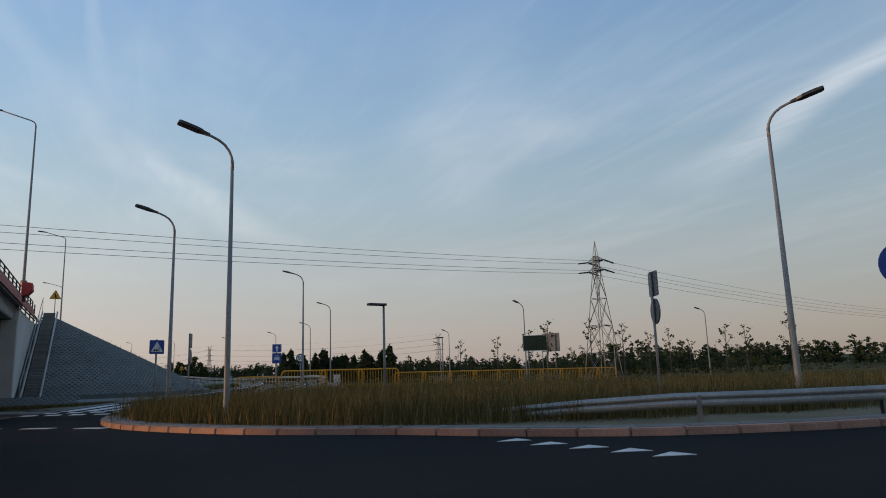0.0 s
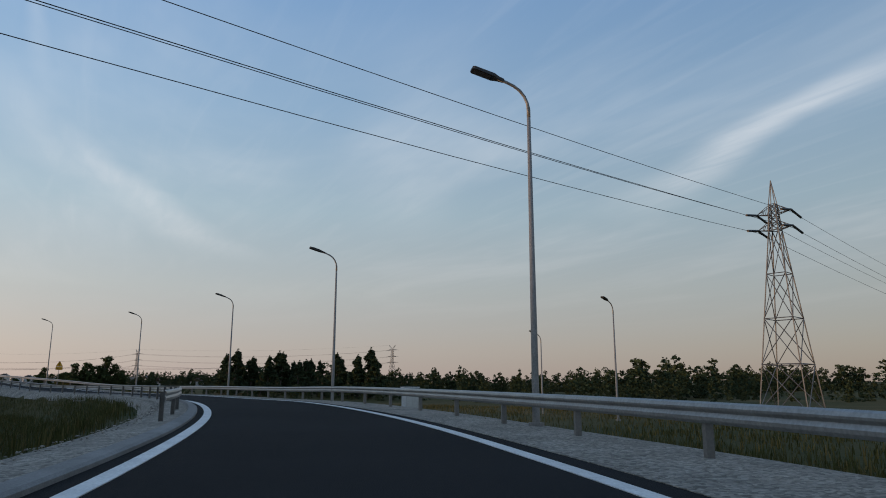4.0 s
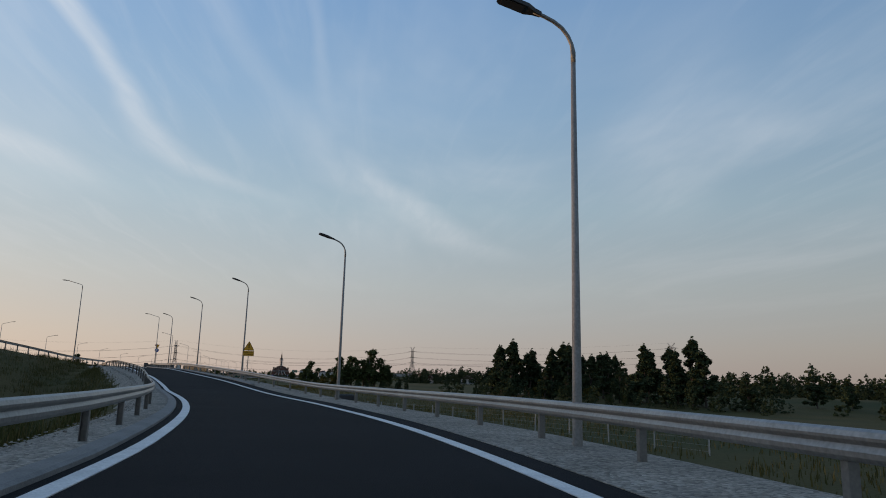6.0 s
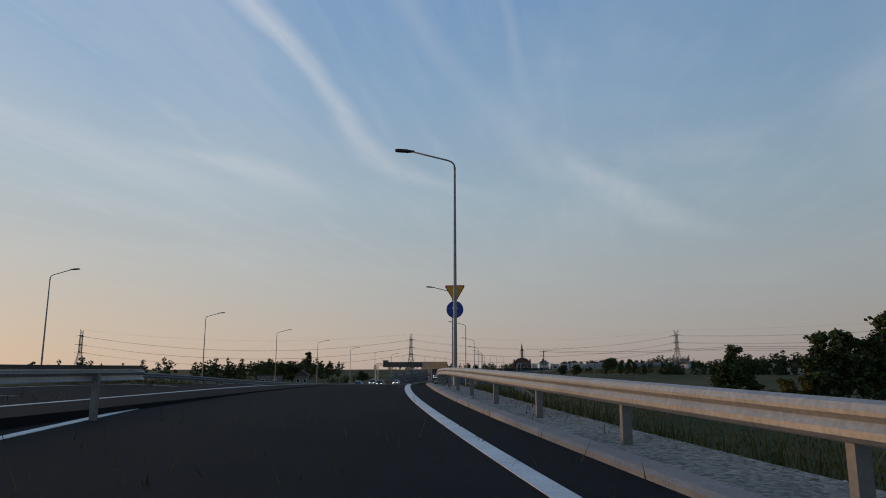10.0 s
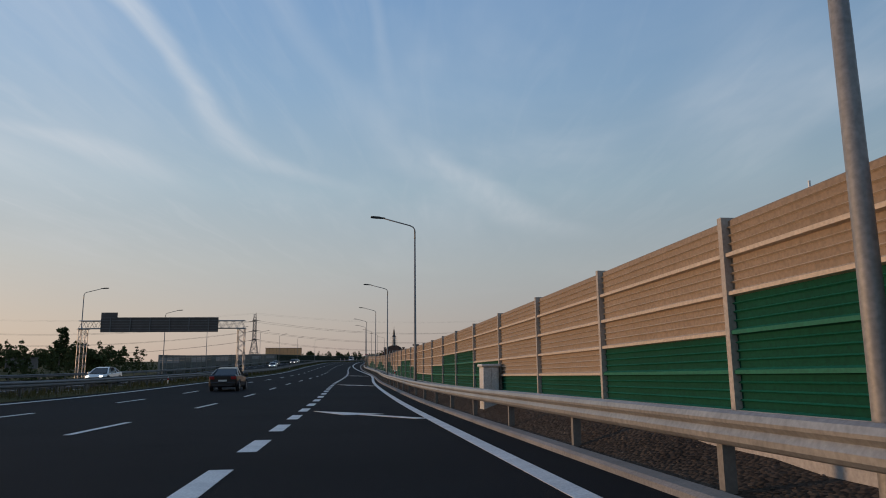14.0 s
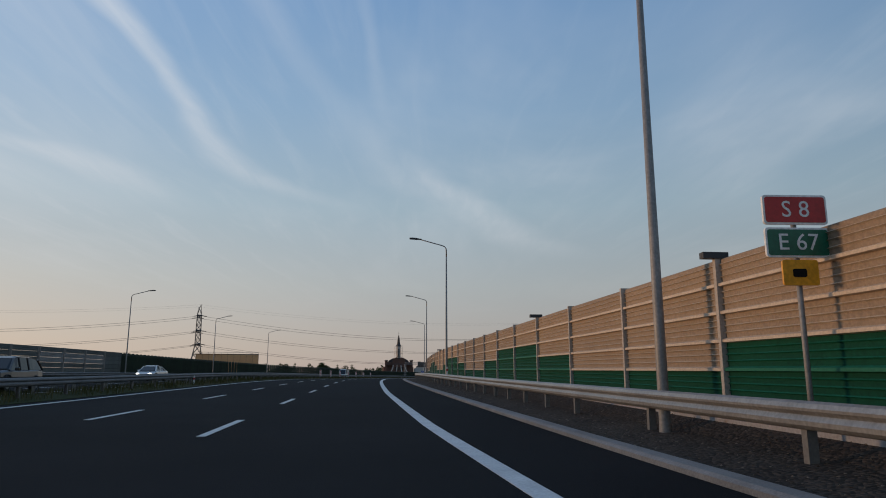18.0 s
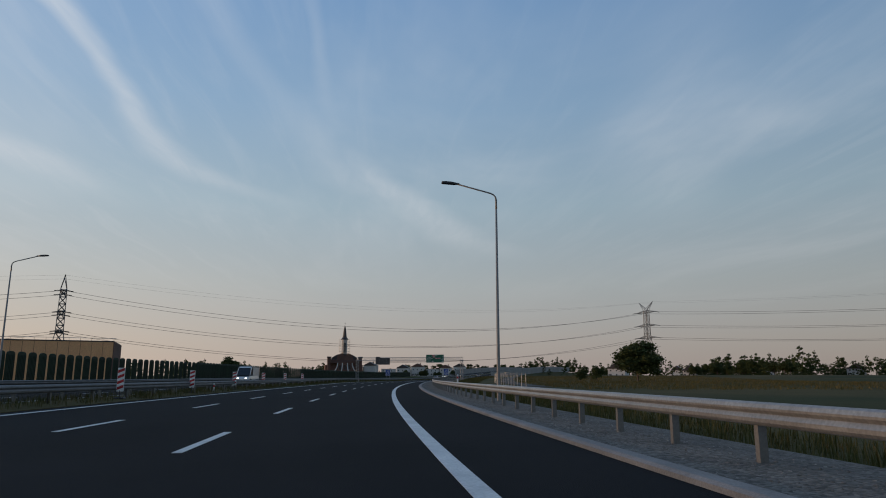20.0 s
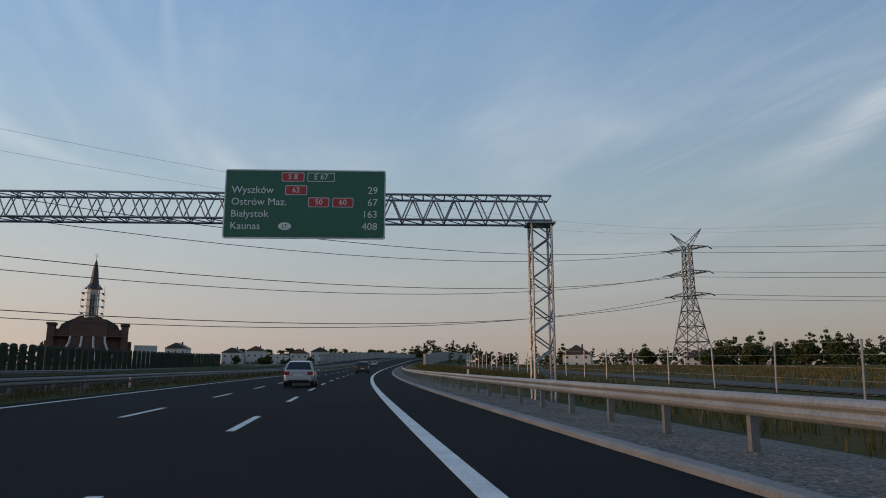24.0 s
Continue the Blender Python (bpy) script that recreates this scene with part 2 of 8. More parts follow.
BLACK = material("dark housing", (0.03, 0.032, 0.036), (0.02, 0.022, 0.025), 0.5, scale=4, fine=40, bump=0.05)
CONCRETE = material("concrete", (0.43, 0.415, 0.395), (0.34, 0.33, 0.315), 0.85, scale=0.8, fine=30, bump=0.25)
CONCRETE_DARK = material("girder concrete", (0.36, 0.35, 0.335), (0.28, 0.27, 0.26), 0.88, scale=0.7, fine=25, bump=0.25)
KERB = material("kerb concrete", (0.25, 0.24, 0.228), (0.18, 0.172, 0.162), 0.9, scale=1.5, fine=50, bump=0.3, vary=0.1)


def gravel(name, light, dark):
    """Crushed stone: pebble cells in differing tones, with relief."""
    m = material(name, light, dark, 0.95, scale=0.9, fine=16, bump=1.0, spec=0.2)
    n, l = m.node_tree.nodes, m.node_tree.links
    b = n["Principled BSDF"]
    vor = n.new("ShaderNodeTexVoronoi")
    vor.inputs["Scale"].default_value = 24.0
    co = n.new("ShaderNodeTexCoord")
    l.new(co.outputs["Object"], vor.inputs["Vector"])
    tone = n.new("ShaderNodeSeparateColor")
    l.new(vor.outputs["Color"], tone.inputs[0])
    mr = n.new("ShaderNodeMapRange")
    mr.inputs["To Min"].default_value, mr.inputs["To Max"].default_value = 0.6, 1.5
    l.new(tone.outputs[0], mr.inputs["Value"])
    mx = n.new("ShaderNodeMix")
    mx.data_type, mx.blend_type = "RGBA", "MULTIPLY"
    mx.inputs["Factor"].default_value = 1.0
    l.new(b.inputs["Base Color"].links[0].from_socket, mx.inputs[6])
    l.new(mr.outputs[0], mx.inputs[7])
    l.new(mx.outputs[2], b.inputs["Base Color"])
    bp = n.new("ShaderNodeBump")
    bp.invert = True
    bp.inputs["Strength"].default_value, bp.inputs["Distance"].default_value = 0.9, 0.03
    l.new(vor.outputs["Distance"], bp.inputs["Height"])
    l.new(bp.outputs[0], b.inputs["Normal"])
    return m


GRAVEL = gravel("grey gravel", (0.19, 0.172, 0.15), (0.12, 0.108, 0.094))
GRAVEL_PALE = gravel("pale crushed limestone", (0.32, 0.285, 0.24), (0.21, 0.188, 0.158))
SOIL = gravel("brown soil with stones", (0.062, 0.049, 0.038), (0.04, 0.031, 0.025))
GRASS = material("grass ground", (0.036, 0.044, 0.015), (0.085, 0.068, 0.026), 0.95, scale=0.03, fine=5, bump=1.0, spread=0.25, spec=0.1)
# cassette sheets in two tones; the paler one paints sky light on the ribs
TAN_RIB_LIT = material("tan rib highlight sheet", (0.52, 0.425, 0.325), (0.47, 0.385, 0.295), 0.55, scale=0.8, fine=30, bump=0.04)
GREEN_RIB_LIT = material("green rib highlight sheet", (0.012, 0.14, 0.085), (0.01, 0.115, 0.07), 0.6, scale=0.8, fine=30, bump=0.04, spec=0.2)
TAN = material("tan cassette sheet", (0.27, 0.205, 0.148), (0.235, 0.178, 0.128), 0.7, scale=0.8, fine=30, bump=0.08, vary=0.06, spec=0.25)
GREEN = material("green cassette sheet", (0.004, 0.062, 0.037), (0.003, 0.048, 0.029), 0.8, scale=0.8, fine=30, bump=0.08, vary=0.06, spec=0.12)
PINK = material("red cornice panel", (0.34, 0.055, 0.06), (0.28, 0.045, 0.05), 0.6, scale=1.5, fine=30, bump=0.08, vary=0.08)
LEAF_D = material("dark foliage", (0.035, 0.05, 0.02), (0.022, 0.034, 0.014), 0.9, scale=0.6, fine=8, bump=0.3, vary=0.2, spec=0.1)


# ---- building helpers (drawing units in, metres out)
def part(name, bm, mat, parent=None, label="", smooth=False):
    for v in bm.verts:
        if v.co.y < -97.0:
            v.co = settle(*v.co)
    bm.transform(Matrix.Scale(U, 4))
    me = bpy.data.meshes.new(name)
    bm.to_mesh(me)
    bm.free()
    me.materials.append(mat)
    if smooth:
        me.polygons.foreach_set("use_smooth", [True] * len(me.polygons))
    ob = new(name, me)
    if parent:
        ob.parent = parent
    if label:
        tagged(ob, label)
    return ob


def twin(ob, name, m, parent=None):
    """Another object on the same mesh."""
    c = new(name, ob.data)
    c.matrix_basis = m
    if parent:
        c.parent = parent
    return c


def at(x, y, z, rz=0.0, rx=0.0, ry=0.0):
    x, y, z = settle(x, y, z)
    return pose(x * U, y * U, z * U, rx, ry, rz)


def thing(name, m, label, category, group=""):
    ob = new(name)
    ob.empty_display_size = 0.2
    ob.matrix_basis = m
    return tagged(ob, label, category, group)


def box(bm, x0, x1, y0, y1, z0, z1):
    v = [bm.verts.new((x, y, z)) for z in (z0, z1) for y in (y0, y1) for x in (x0, x1)]
    for f in ((0, 2, 3, 1), (4, 5, 7, 6), (0, 1, 5, 4), (2, 6, 7, 3), (0, 4, 6, 2), (1, 3, 7, 5)):
        bm.faces.new([v[i] for i in f])
    return v


def boxed(*b):
    bm = bmesh.new()
    box(bm, *b)
    return bm


def bevelled(bm, w, seg=1):
    bmesh.ops.bevel(bm, geom=bm.edges[:], offset=w, segments=seg, affect="EDGES", clamp_overlap=True)
    return bm


def tube(bm, pts, radii, n=8, cap=True):
    """A round bar along pts."""
    pts = [Vector(p) for p in pts]
    rings = []
    up = Vector((0, 0, 1))
    for i, p in enumerate(pts):
        d = (pts[min(i + 1, len(pts) - 1)] - pts[max(i - 1, 0)]).normalized()
        side = d.cross(up)
        if side.length < 1e-3:
            side = d.cross(Vector((0, 1, 0)))
        side.normalize()
        o = side.cross(d)
        r = radii[i] if isinstance(radii, (list, tuple)) else radii
        rings.append([bm.verts.new(p + (side * math.cos(k * math.tau / n) + o * math.sin(k * math.tau / n)) * r) for k in range(n)])
    for r0, r1 in zip(rings, rings[1:]):
        for k in range(n):
            bm.faces.new((r0[k], r0[(k + 1) % n], r1[(k + 1) % n], r1[k]))
    if cap:
        bm.faces.new(rings[0][::-1])
        bm.faces.new(rings[-1])
    return bm


def prism(bm, outline, z0, z1):
    """An outline in x, y drawn up from z0 to z1."""
    a = [bm.verts.new((x, y, z0)) for x, y in outline]
    b = [bm.verts.new((x, y, z1)) for x, y in outline]
    n = len(a)
    for i in range(n):
        bm.faces.new((a[i], a[(i + 1) % n], b[(i + 1) % n], b[i]))
    bm.faces.new(a[::-1])
    bm.faces.new(b)
    return bm


class Line:
    """A smooth line through stations (x, y, z), by its length s; lat counts to the right of it."""

    def __init__(self, stations, step=1.0):
        p = np.array(stations, float)
        k = np.concatenate([[0], np.cumsum(np.hypot(*np.diff(p[:, :2], axis=0).T))])
        m = np.gradient(p, k, axis=0)
        s = np.arange(0, k[-1], step)
        i = np.clip(np.searchsorted(k, s, side="right") - 1, 0, len(k) - 2)
        h = (k[i + 1] - k[i])[:, None]
        a = ((s - k[i])[:, None]) / h
        self.p = p[i] * (1 + 2 * a) * (1 - a) ** 2 + m[i] * h * a * (1 - a) ** 2 + p[i + 1] * a * a * (3 - 2 * a) + m[i + 1] * h * a * a * (a - 1)
        self.s = np.concatenate([[0], np.cumsum(np.hypot(*np.diff(self.p[:, :2], axis=0).T))])
        d = np.gradient(self.p[:, :2], axis=0)
        d /= np.hypot(d[:, 0], d[:, 1])[:, None]
        self.right = np.stack([d[:, 1], -d[:, 0]], 1)
        self.head = np.degrees(np.arctan2(-d[:, 0], d[:, 1]))
        self.tilt = (lambda s, lat: 0.0)

    def xy(self, s, lat=0.0):
        x, y, z, rx, ry = (np.interp(s, self.s, c) for c in (*self.p.T, *self.right.T))
        return x + rx * lat, y + ry * lat

    def at(self, s, lat=0.0, dz=0.0):
        z = float(np.interp(s, self.s, self.p[:, 2]))
        x, y = self.xy(s, lat)
        return float(x), float(y), z + self.tilt(s, lat) + dz

    def turn(self, s):
        return float(np.interp(s, self.s, self.head))

    def nearest(self, x, y):
        d2 = (self.p[:, 0][None] - np.asarray(x).reshape(-1, 1)) ** 2 + (self.p[:, 1][None] - np.asarray(y).reshape(-1, 1)) ** 2
        i = d2.argmin(1)
        lat = (np.ravel(x) - self.p[i, 0]) * self.right[i, 0] + (np.ravel(y) - self.p[i, 1]) * self.right[i, 1]
        return i, self.s[i], lat, np.sqrt(d2[np.arange(len(i)), i])


def offset(v, s):
    return v(s) if callable(v) else v


def table(*pairs):
    xs, ys = zip(*pairs)
    return lambda s: float(np.interp(s, xs, ys))


def strip(line, s0, s1, profile, step=2.0, closed=False, ends=True):
    """A bmesh drawn along a line: the profile is a row of (lat, dz), numbers or functions of s."""
    bm = bmesh.new()
    n = max(2, int(round((s1 - s0) / step)) + 1)
    rows = []
    for s in np.linspace(s0, s1, n):
        rows.append([bm.verts.new(line.at(s, offset(l, s), offset(z, s))) for l, z in profile])
    k = len(profile)
    for r0, r1 in zip(rows, rows[1:]):
        for i in range(k if closed else k - 1):
            j = (i + 1) % k
            bm.faces.new((r0[i], r0[j], r1[j], r1[i]))
    if closed and ends:
        bm.faces.new(rows[0][::-1])
        bm.faces.new(rows[-1])
    bmesh.ops.recalc_face_normals(bm, faces=bm.faces[:])
    return bm


# ---- lines of the plan
RAMP = Line([(45.8, -388.3, 6.50), (46.1, -382.1, 6.49), (44.7, -375.0, 6.45), (43.0, -367.3, 6.44), (42.5, -359.2, 6.44), (44.5, -350.7, 6.52), (47.3, -341.8, 6.70), (50.9, -332.4, 6.90), (54.9, -322.4, 7.13), (58.4, -311.3, 7.37), (61.1, -299.1, 7.57), (62.6, -286.1, 7.76), (62.8, -271.9, 7.83), (61.5, -257.1, 8.00), (58.7, -241.8, 8.13), (54.5, -226.6, 8.40), (48.9, -211.7, 9.20), (42.6, -196.4, 9.91), (36.5, -181.1, 10.51), (30.5, -165.5, 10.85), (24.65, -149.0, 10.78), (19.8, -131.5, 10.30), (16.25, -113.3, 9.54), (13.2, -95.1, 8.72), (9.9, -77.0, 8.18), (7.4, -58.6, 7.75)])
ROAD = Line([(39.9, -480.0, 13.1), (33.7, -337.0, 13.55), (31.2, -300.0, 13.7), (24.2, -238.0, 13.0), (14.4, -161.0, 11.6), (11.9, -125.0, 10.05), (9.9, -88.3, 8.48), (5.5, -58.8, 7.75), (2.0, -28.2, 7.27), (-1.8, 1.4, 6.86), (-6.0, 33.4, 6.56), (-10.0, 64.4, 6.69), (-13.1, 93.6, 6.95), (-16.9, 124.3, 7.31), (-20.8, 152.8, 7.81), (-24.3, 182.2, 8.52), (-27.2, 212.3, 9.24), (-30.5, 253.2, 10.21), (-32.2, 294.5, 10.86), (-31.8, 334.3, 11.35), (-29.9, 373.3, 11.86), (-26.3, 412.8, 12.47), (-21.4, 454.0, 12.95), (-14.5, 495.4, 13.40), (-5.3, 544.5, 14.05), (10.2, 612.8, 15.17), (37.2, 709.1, 17.77), (69.9, 803.6, 21.77), (112.3, 905.0, 25.73), (163.7, 1007.9, 27.80)])


def along(y):
    """Length on the main road at a y."""
    return float(np.interp(y, ROAD.p[:, 1], ROAD.s))


def station(y, lat):
    """Length on the main road of the point at lat whose y is given."""
    s = along(y)
    for _ in range(4):
        s += y - float(ROAD.xy(s, lat)[1])
    return s


crossfall = table((0, 0.0), (along(-90), 0.0), (along(-20), 0.018), (along(60), 0.02), (along(180), 0.0), (along(400), 0.0), (along(480), -0.008), (2000, -0.01))
ROAD.tilt = lambda s, lat: -crossfall(s) * max(min(lat, 0.0), -12.0)
EDGE = table((0, 2.6), (along(-100), 2.8), (along(-91), 4.72), (along(-88), 4.7), (490, 4.6), (533, 4.4), (578, 3.6), (627, 2.85), (677, 2.42), (727, 2.3), (938, 2.4), (3000, 2.35))
RAIL = table((0, 3.6), (along(-120), 3.6), (along(-90), 4.95), (408, 5.0), (450, 4.72), (488, 4.92), (532, 4.8), (577, 4.18), (625, 3.4), (632, 3.4), (673, 3.7), (726, 4.0), (934, 4.22), (990, 4.15), (3000, 4.2))
SHOULDER = table((0, 0.0), (along(-120), 6.0), (along(-89), 4.0), (along(-85), 3.68), (along(-80), 3.52), (413, 3.57), (450, 3.8), (490, 3.78), (533, 3.65), (583, 3.5), (630, 2.1), (680, 0.3), (700, 0.0), (3000, 0.0))
MERGE0 = along(-89.2)
BASE = table((0, 6.15), (along(-300), 6.15), (along(-120), 5.6), (along(0), 5.4), (along(100), 5.9), (along(250), 9.4), (along(500), 13.2), (along(700), 18.0), (3000, 30.0))


# ---- ground
BRIDGE_END = along(-336.2)


def ground_height(x, y):
    x, y = np.ravel(np.asarray(x, float)), np.ravel(np.asarray(y, float))
    i, s, lat, d = ROAD.nearest(x, y)
    base = np.array([BASE(v) for v in s])
    swell = 0.5 * np.sin(x / 37.0) * np.sin(y / 53.0) * np.clip((d - 60) / 60, 0, 1)
    far = np.clip((d - 250) / 900, 0, 1)
    h = base + swell + far * 4.0
    # embankment of the main road, from the abutment on
    zr = ROAD.p[i, 2]
    s0 = np.maximum(BRIDGE_END + 14.5 - s, 0)
    right = np.maximum(lat - 4.6, 0)
    left = np.maximum(-lat - 31.0, 0)
    away = np.hypot(right + left, s0)
    emb = zr - 0.05 - away / np.where(s < along(-300), 1.95, 1.6)
    h = np.maximum(h, np.where((s < BRIDGE_END - 1) | ((lat < 4.3) & (s < BRIDGE_END + 1)), -99, emb))
    # ramp
    j, t, lt, dd = RAMP.nearest(x, y)
    zq = RAMP.p[j, 2]
    emb = zq - 0.4 - np.maximum(np.abs(lt) - 6.0, 0) / 1.8
    h = np.where((t > 44) & (t < 312), np.maximum(h, emb), h)
    # room below the roads
    h = np.where((t > 34) & (t < 312) & (np.abs(lt) < 4.6) & (dd < 6), np.minimum(h, zq - 0.35), h)
    inside = (lat < 6.0) & (lat > -30.0) & (s > BRIDGE_END)
    h = np.where(inside, np.minimum(h, zr - 0.35), h)
    return h


def ground_at(x, y):
    return float(ground_height([x], [y])[0])


def ticks(*runs):
    v = []
    for a, b, st in runs:
        v += list(np.arange(a, b, st))
    return np.array(v)


gx = ticks((-3400, -600, 200), (-600, -120, 30), (-120, -50, 5), (-50, 80, 2.0), (80, 160, 5), (160, 640, 30), (640, 3500, 200))
gy = ticks((-3000, -600, 200), (-600, -420, 30), (-420, 560, 2.5), (560, 800, 8), (800, 1200, 40), (1200, 3600, 200))
GX, GY = np.meshgrid(gx, gy)
GZ = np.concatenate([ground_height(GX[r], GY[r]) for r in range(len(gy))])
vs = settle_all(np.stack([GX.ravel(), GY.ravel(), GZ], 1)) * U
nx = len(gx)
idx = (np.arange(len(gy) - 1)[:, None] * nx + np.arange(nx - 1)[None]).ravel()
me = bpy.data.meshes.new("ground")
me.from_pydata(vs.tolist(), [], np.stack([idx, idx + 1, idx + nx + 1, idx + nx], 1).tolist())
me.polygons.foreach_set("use_smooth", [True] * len(me.polygons))
me.materials.append(GRASS)
ground = tagged(new("ground", me), "rough dry grass ground beside the roads", "ground", kind="structure")

# ---- roads
def setting(name, bm, mat, label, category="road", smooth=False):
    return tagged(part(name, bm, mat, smooth=smooth), label, category, kind="structure")


road = setting("road", strip(ROAD, 0, ROAD.s[-1], [(-12.2, -0.5), (-12.2, 0), (-6, 0), (0, 0), (EDGE, 0), (EDGE, -0.5)], 4), ASPHALT,
               "dark smooth asphalt of the three-lane carriageway")
far_road = setting("far_road", strip(ROAD, 0, ROAD.s[-1], [(-29.5, -0.5), (-29.5, 0), (-22, 0), (-15.6, 0), (-15.6, -0.5)], 4), ASPHALT,
                   "dark asphalt of the opposite carriageway")
RAMP_END = 311.5
RLEFT = table((0, -3.75), (45, -3.75), (53, -3.0), (63.1, -3.0), (84.2, -2.75), (130, -2.78), (157.8, -3.75), (168, -4.0), (180.9, -3.6), (224, -3.5), (233.5, -4.0), (252.5, -6.5), (275.6, -7.5), (307.2, -3))
RRIGHT = table((0, 3.2), (43, 3.2), (63.1, 3.9), (80, 3.5), (100, 3.4), (162, 3.3), (180, 3.0), (224, 2.9), (275.6, 2.85), (307.2, 2.7))
ramp_road = setting("ramp_road", strip(RAMP, 33, RAMP_END, [(RLEFT, -0.5), (RLEFT, -0.006), (0, -0.006), (RRIGHT, -0.006), (RRIGHT, -0.5)], 2), ASPHALT,
                    "dark asphalt of the single-lane slip road")
bm = bmesh.new()
prism(bm, [(-70, -450), (180, -450), (180, -372), (60, -372), (52, -366), (46, -349), (41, -346), (30, -350), (-70, -352)], 6.0, 6.44)
roundabout = setting("roundabout", bm, ASPHALT, "dark asphalt of the roundabout")

# ---- painted lines
LINE_Z = 0.005


def painted(name, line, s0, s1, lat, w, label, step=2.0, dz=LINE_Z):
    lo = (lambda s: offset(lat, s) - w / 2)
    hi = (lambda s: offset(lat, s) + w / 2)
    return tagged(part(name, strip(line, s0, s1, [(lo, dz - 0.02), (lo, dz), (hi, dz), (hi, dz - 0.02)], step), PAINT), label, "road marking", kind="structure")


painted("road_marking_1", ROAD, MERGE0, ROAD.s[-1], SHOULDER, 0.26, "white edge line of the carriageway")
painted("road_marking_2", ROAD, 0, ROAD.s[-1], -11.4, 0.22, "white edge line beside the median")
painted("road_marking_3", ROAD, 0, along(-30), table((0, 0.0), (along(-125), 0.0), (along(-100), -0.5), (along(-88), -0.6), (along(-76), -0.3), (along(-56), -0.13), (along(-40), 0.0)), 0.26, "white line between carriageway and slip road")
painted("road_marking_4", ROAD, 0, ROAD.s[-1], -28.2, 0.22, "white edge line of the opposite carriageway", 4)
painted("road_marking_5", ROAD, 0, ROAD.s[-1], -16.4, 0.22, "white edge line of the opposite carriageway", 4)
RE = table((0, 2.5), (40, 2.4), (63.1, 3.3), (78.9, 3.0), (100, 2.95), (131.5, 2.7), (159, 2.25), (187.3, 1.8), (225, 1.84), (315.6, 1.95))
LE = table((0, -2.5), (52.6, -2.45), (94.7, -2.42), (131.5, -2.5), (157.8, -3.4), (167, -3.7), (184.1, -3.25), (199.9, -3.1), (224, -3.15), (230, -3.54), (252.5, -5.2), (281.9, -5.0))
RRR = table((0, 4.2), (46, 4.4), (50, 4.55), (54.7, 4.95), (58, 5.4), (69.4, 5.9), (84.2, 5.0), (131.5, 4.85), (157.8, 4.5), (168, 4.55), (187.3, 3.6), (215.7, 3.45), (242, 3.65), (275.6, 3.6), (294.6, 3.45), (305.1, 3.2), (312, 2.95))
LRR = table((0, -3.4), (131.5, -3.4), (157.8, -4.8), (168, -4.85), (189.4, -4.0), (220.9, -4.05), (230, -4.15), (237.8, -4.75), (247, -6.1))
painted("road_marking_6", RAMP, 43, 310, RE, 0.24, "white edge line of the slip road", 1.5)
painted("road_marking_7", RAMP, 50, 276, LE, 0.24, "white edge line of the slip road", 1.5)


def dash_mesh(w, l):
    return boxed(-w / 2, w / 2, -l / 2, l / 2, -0.02, 0.0)


def dashes(line, s_list, lat, w, l, name="lane_dash"):
    first = None
    for s in s_list:
        x, y, z = line.at(s, offset(lat, s), LINE_Z)
        z2 = line.at(s + 1, offset(lat, s + 1), LINE_Z)[2]
        m = at(x, y, z, line.turn(s), math.degrees(math.atan(z2 - z)))
        if first is None:
            first = part(name, dash_mesh(w, l), PAINT, road)
            first.matrix_basis = m
        else:
            twin(first, name, m, road)


S_NEAR0, S_NEAR1 = along(-110), along(620)
LANE = [419.7, 498.7, 625.9, 680.1, 725.7, 880.3, 946.0, 997.9, 1150.0]       # stations where a dash is centred
lane_s = []
for a_, b_ in zip(LANE, LANE[1:]):
    n_ = int(round((b_ - a_) / 11.1))
    lane_s += [a_ + (b_ - a_) * k / n_ for k in range(n_)]
lane_s = [LANE[0] - 11.3 * k for k in range(12, 0, -1)] + lane_s
LANE1 = table((0, -3.9), (along(60), -3.9), (along(200), -3.75), (along(400), -4.0), (along(465), -3.95), (along(520), -3.3), (3000, -3.3))
LANE2 = table((0, -7.9), (along(60), -7.9), (along(200), -7.15), (along(400), -7.5), (along(465), -7.6), (along(520), -6.5), (3000, -6.4))
dashes(ROAD, lane_s, LANE1, 0.15, 3.9)
dashes(ROAD, [v + 4.2 for v in lane_s], LANE2, 0.15, 3.9)
MERGE = table((0, 452.0), (9, 490.2), (14, 511.4), (19, 533.2), (29, 577.0), (40, 624.2), (50, 667.0))     # stations of the wide dashes
dashes(ROAD, [MERGE(k) for k in range(51)], 0.0, 0.30, 2.1, "merge_dash")
dashes(ROAD, np.arange(along(-60), along(350), 12.0), -20.2, 0.14, 4.0)
dashes(ROAD, np.arange(along(-55), along(350), 12.0), -24.2, 0.14, 4.0)

# arrows on the merging lane
ARROW = [(-0.14, -2.85), (0.22, -3.0), (0.13, 0.0), (0.6, -0.25), (0.0, 3.0), (-0.5, 0.25), (-0.12, 0.05)]
arrow = None
for s in (426.0, 464.0, 503.6, 541.2, 582.2):
    x, y, z = ROAD.at(s, 1.95 if s < 570 else 1.5, LINE_Z)
    rise = math.degrees(math.atan(ROAD.at(s + 1, 1.95)[2] - ROAD.at(s, 1.95)[2]))
    m = at(x, y, z + 0.006, ROAD.turn(s), rise) @ pose(0, 0, 0, 0, 0, 32)
    if arrow is None:
        arrow = tagged(part("road_marking_arrow", prism(bmesh.new(), ARROW, -0.02, 0.0), PAINT), "white merge arrow painted on the asphalt", "road marking", kind="structure")
        arrow.matrix_basis = m
    else:
        copy_thing(arrow, m)

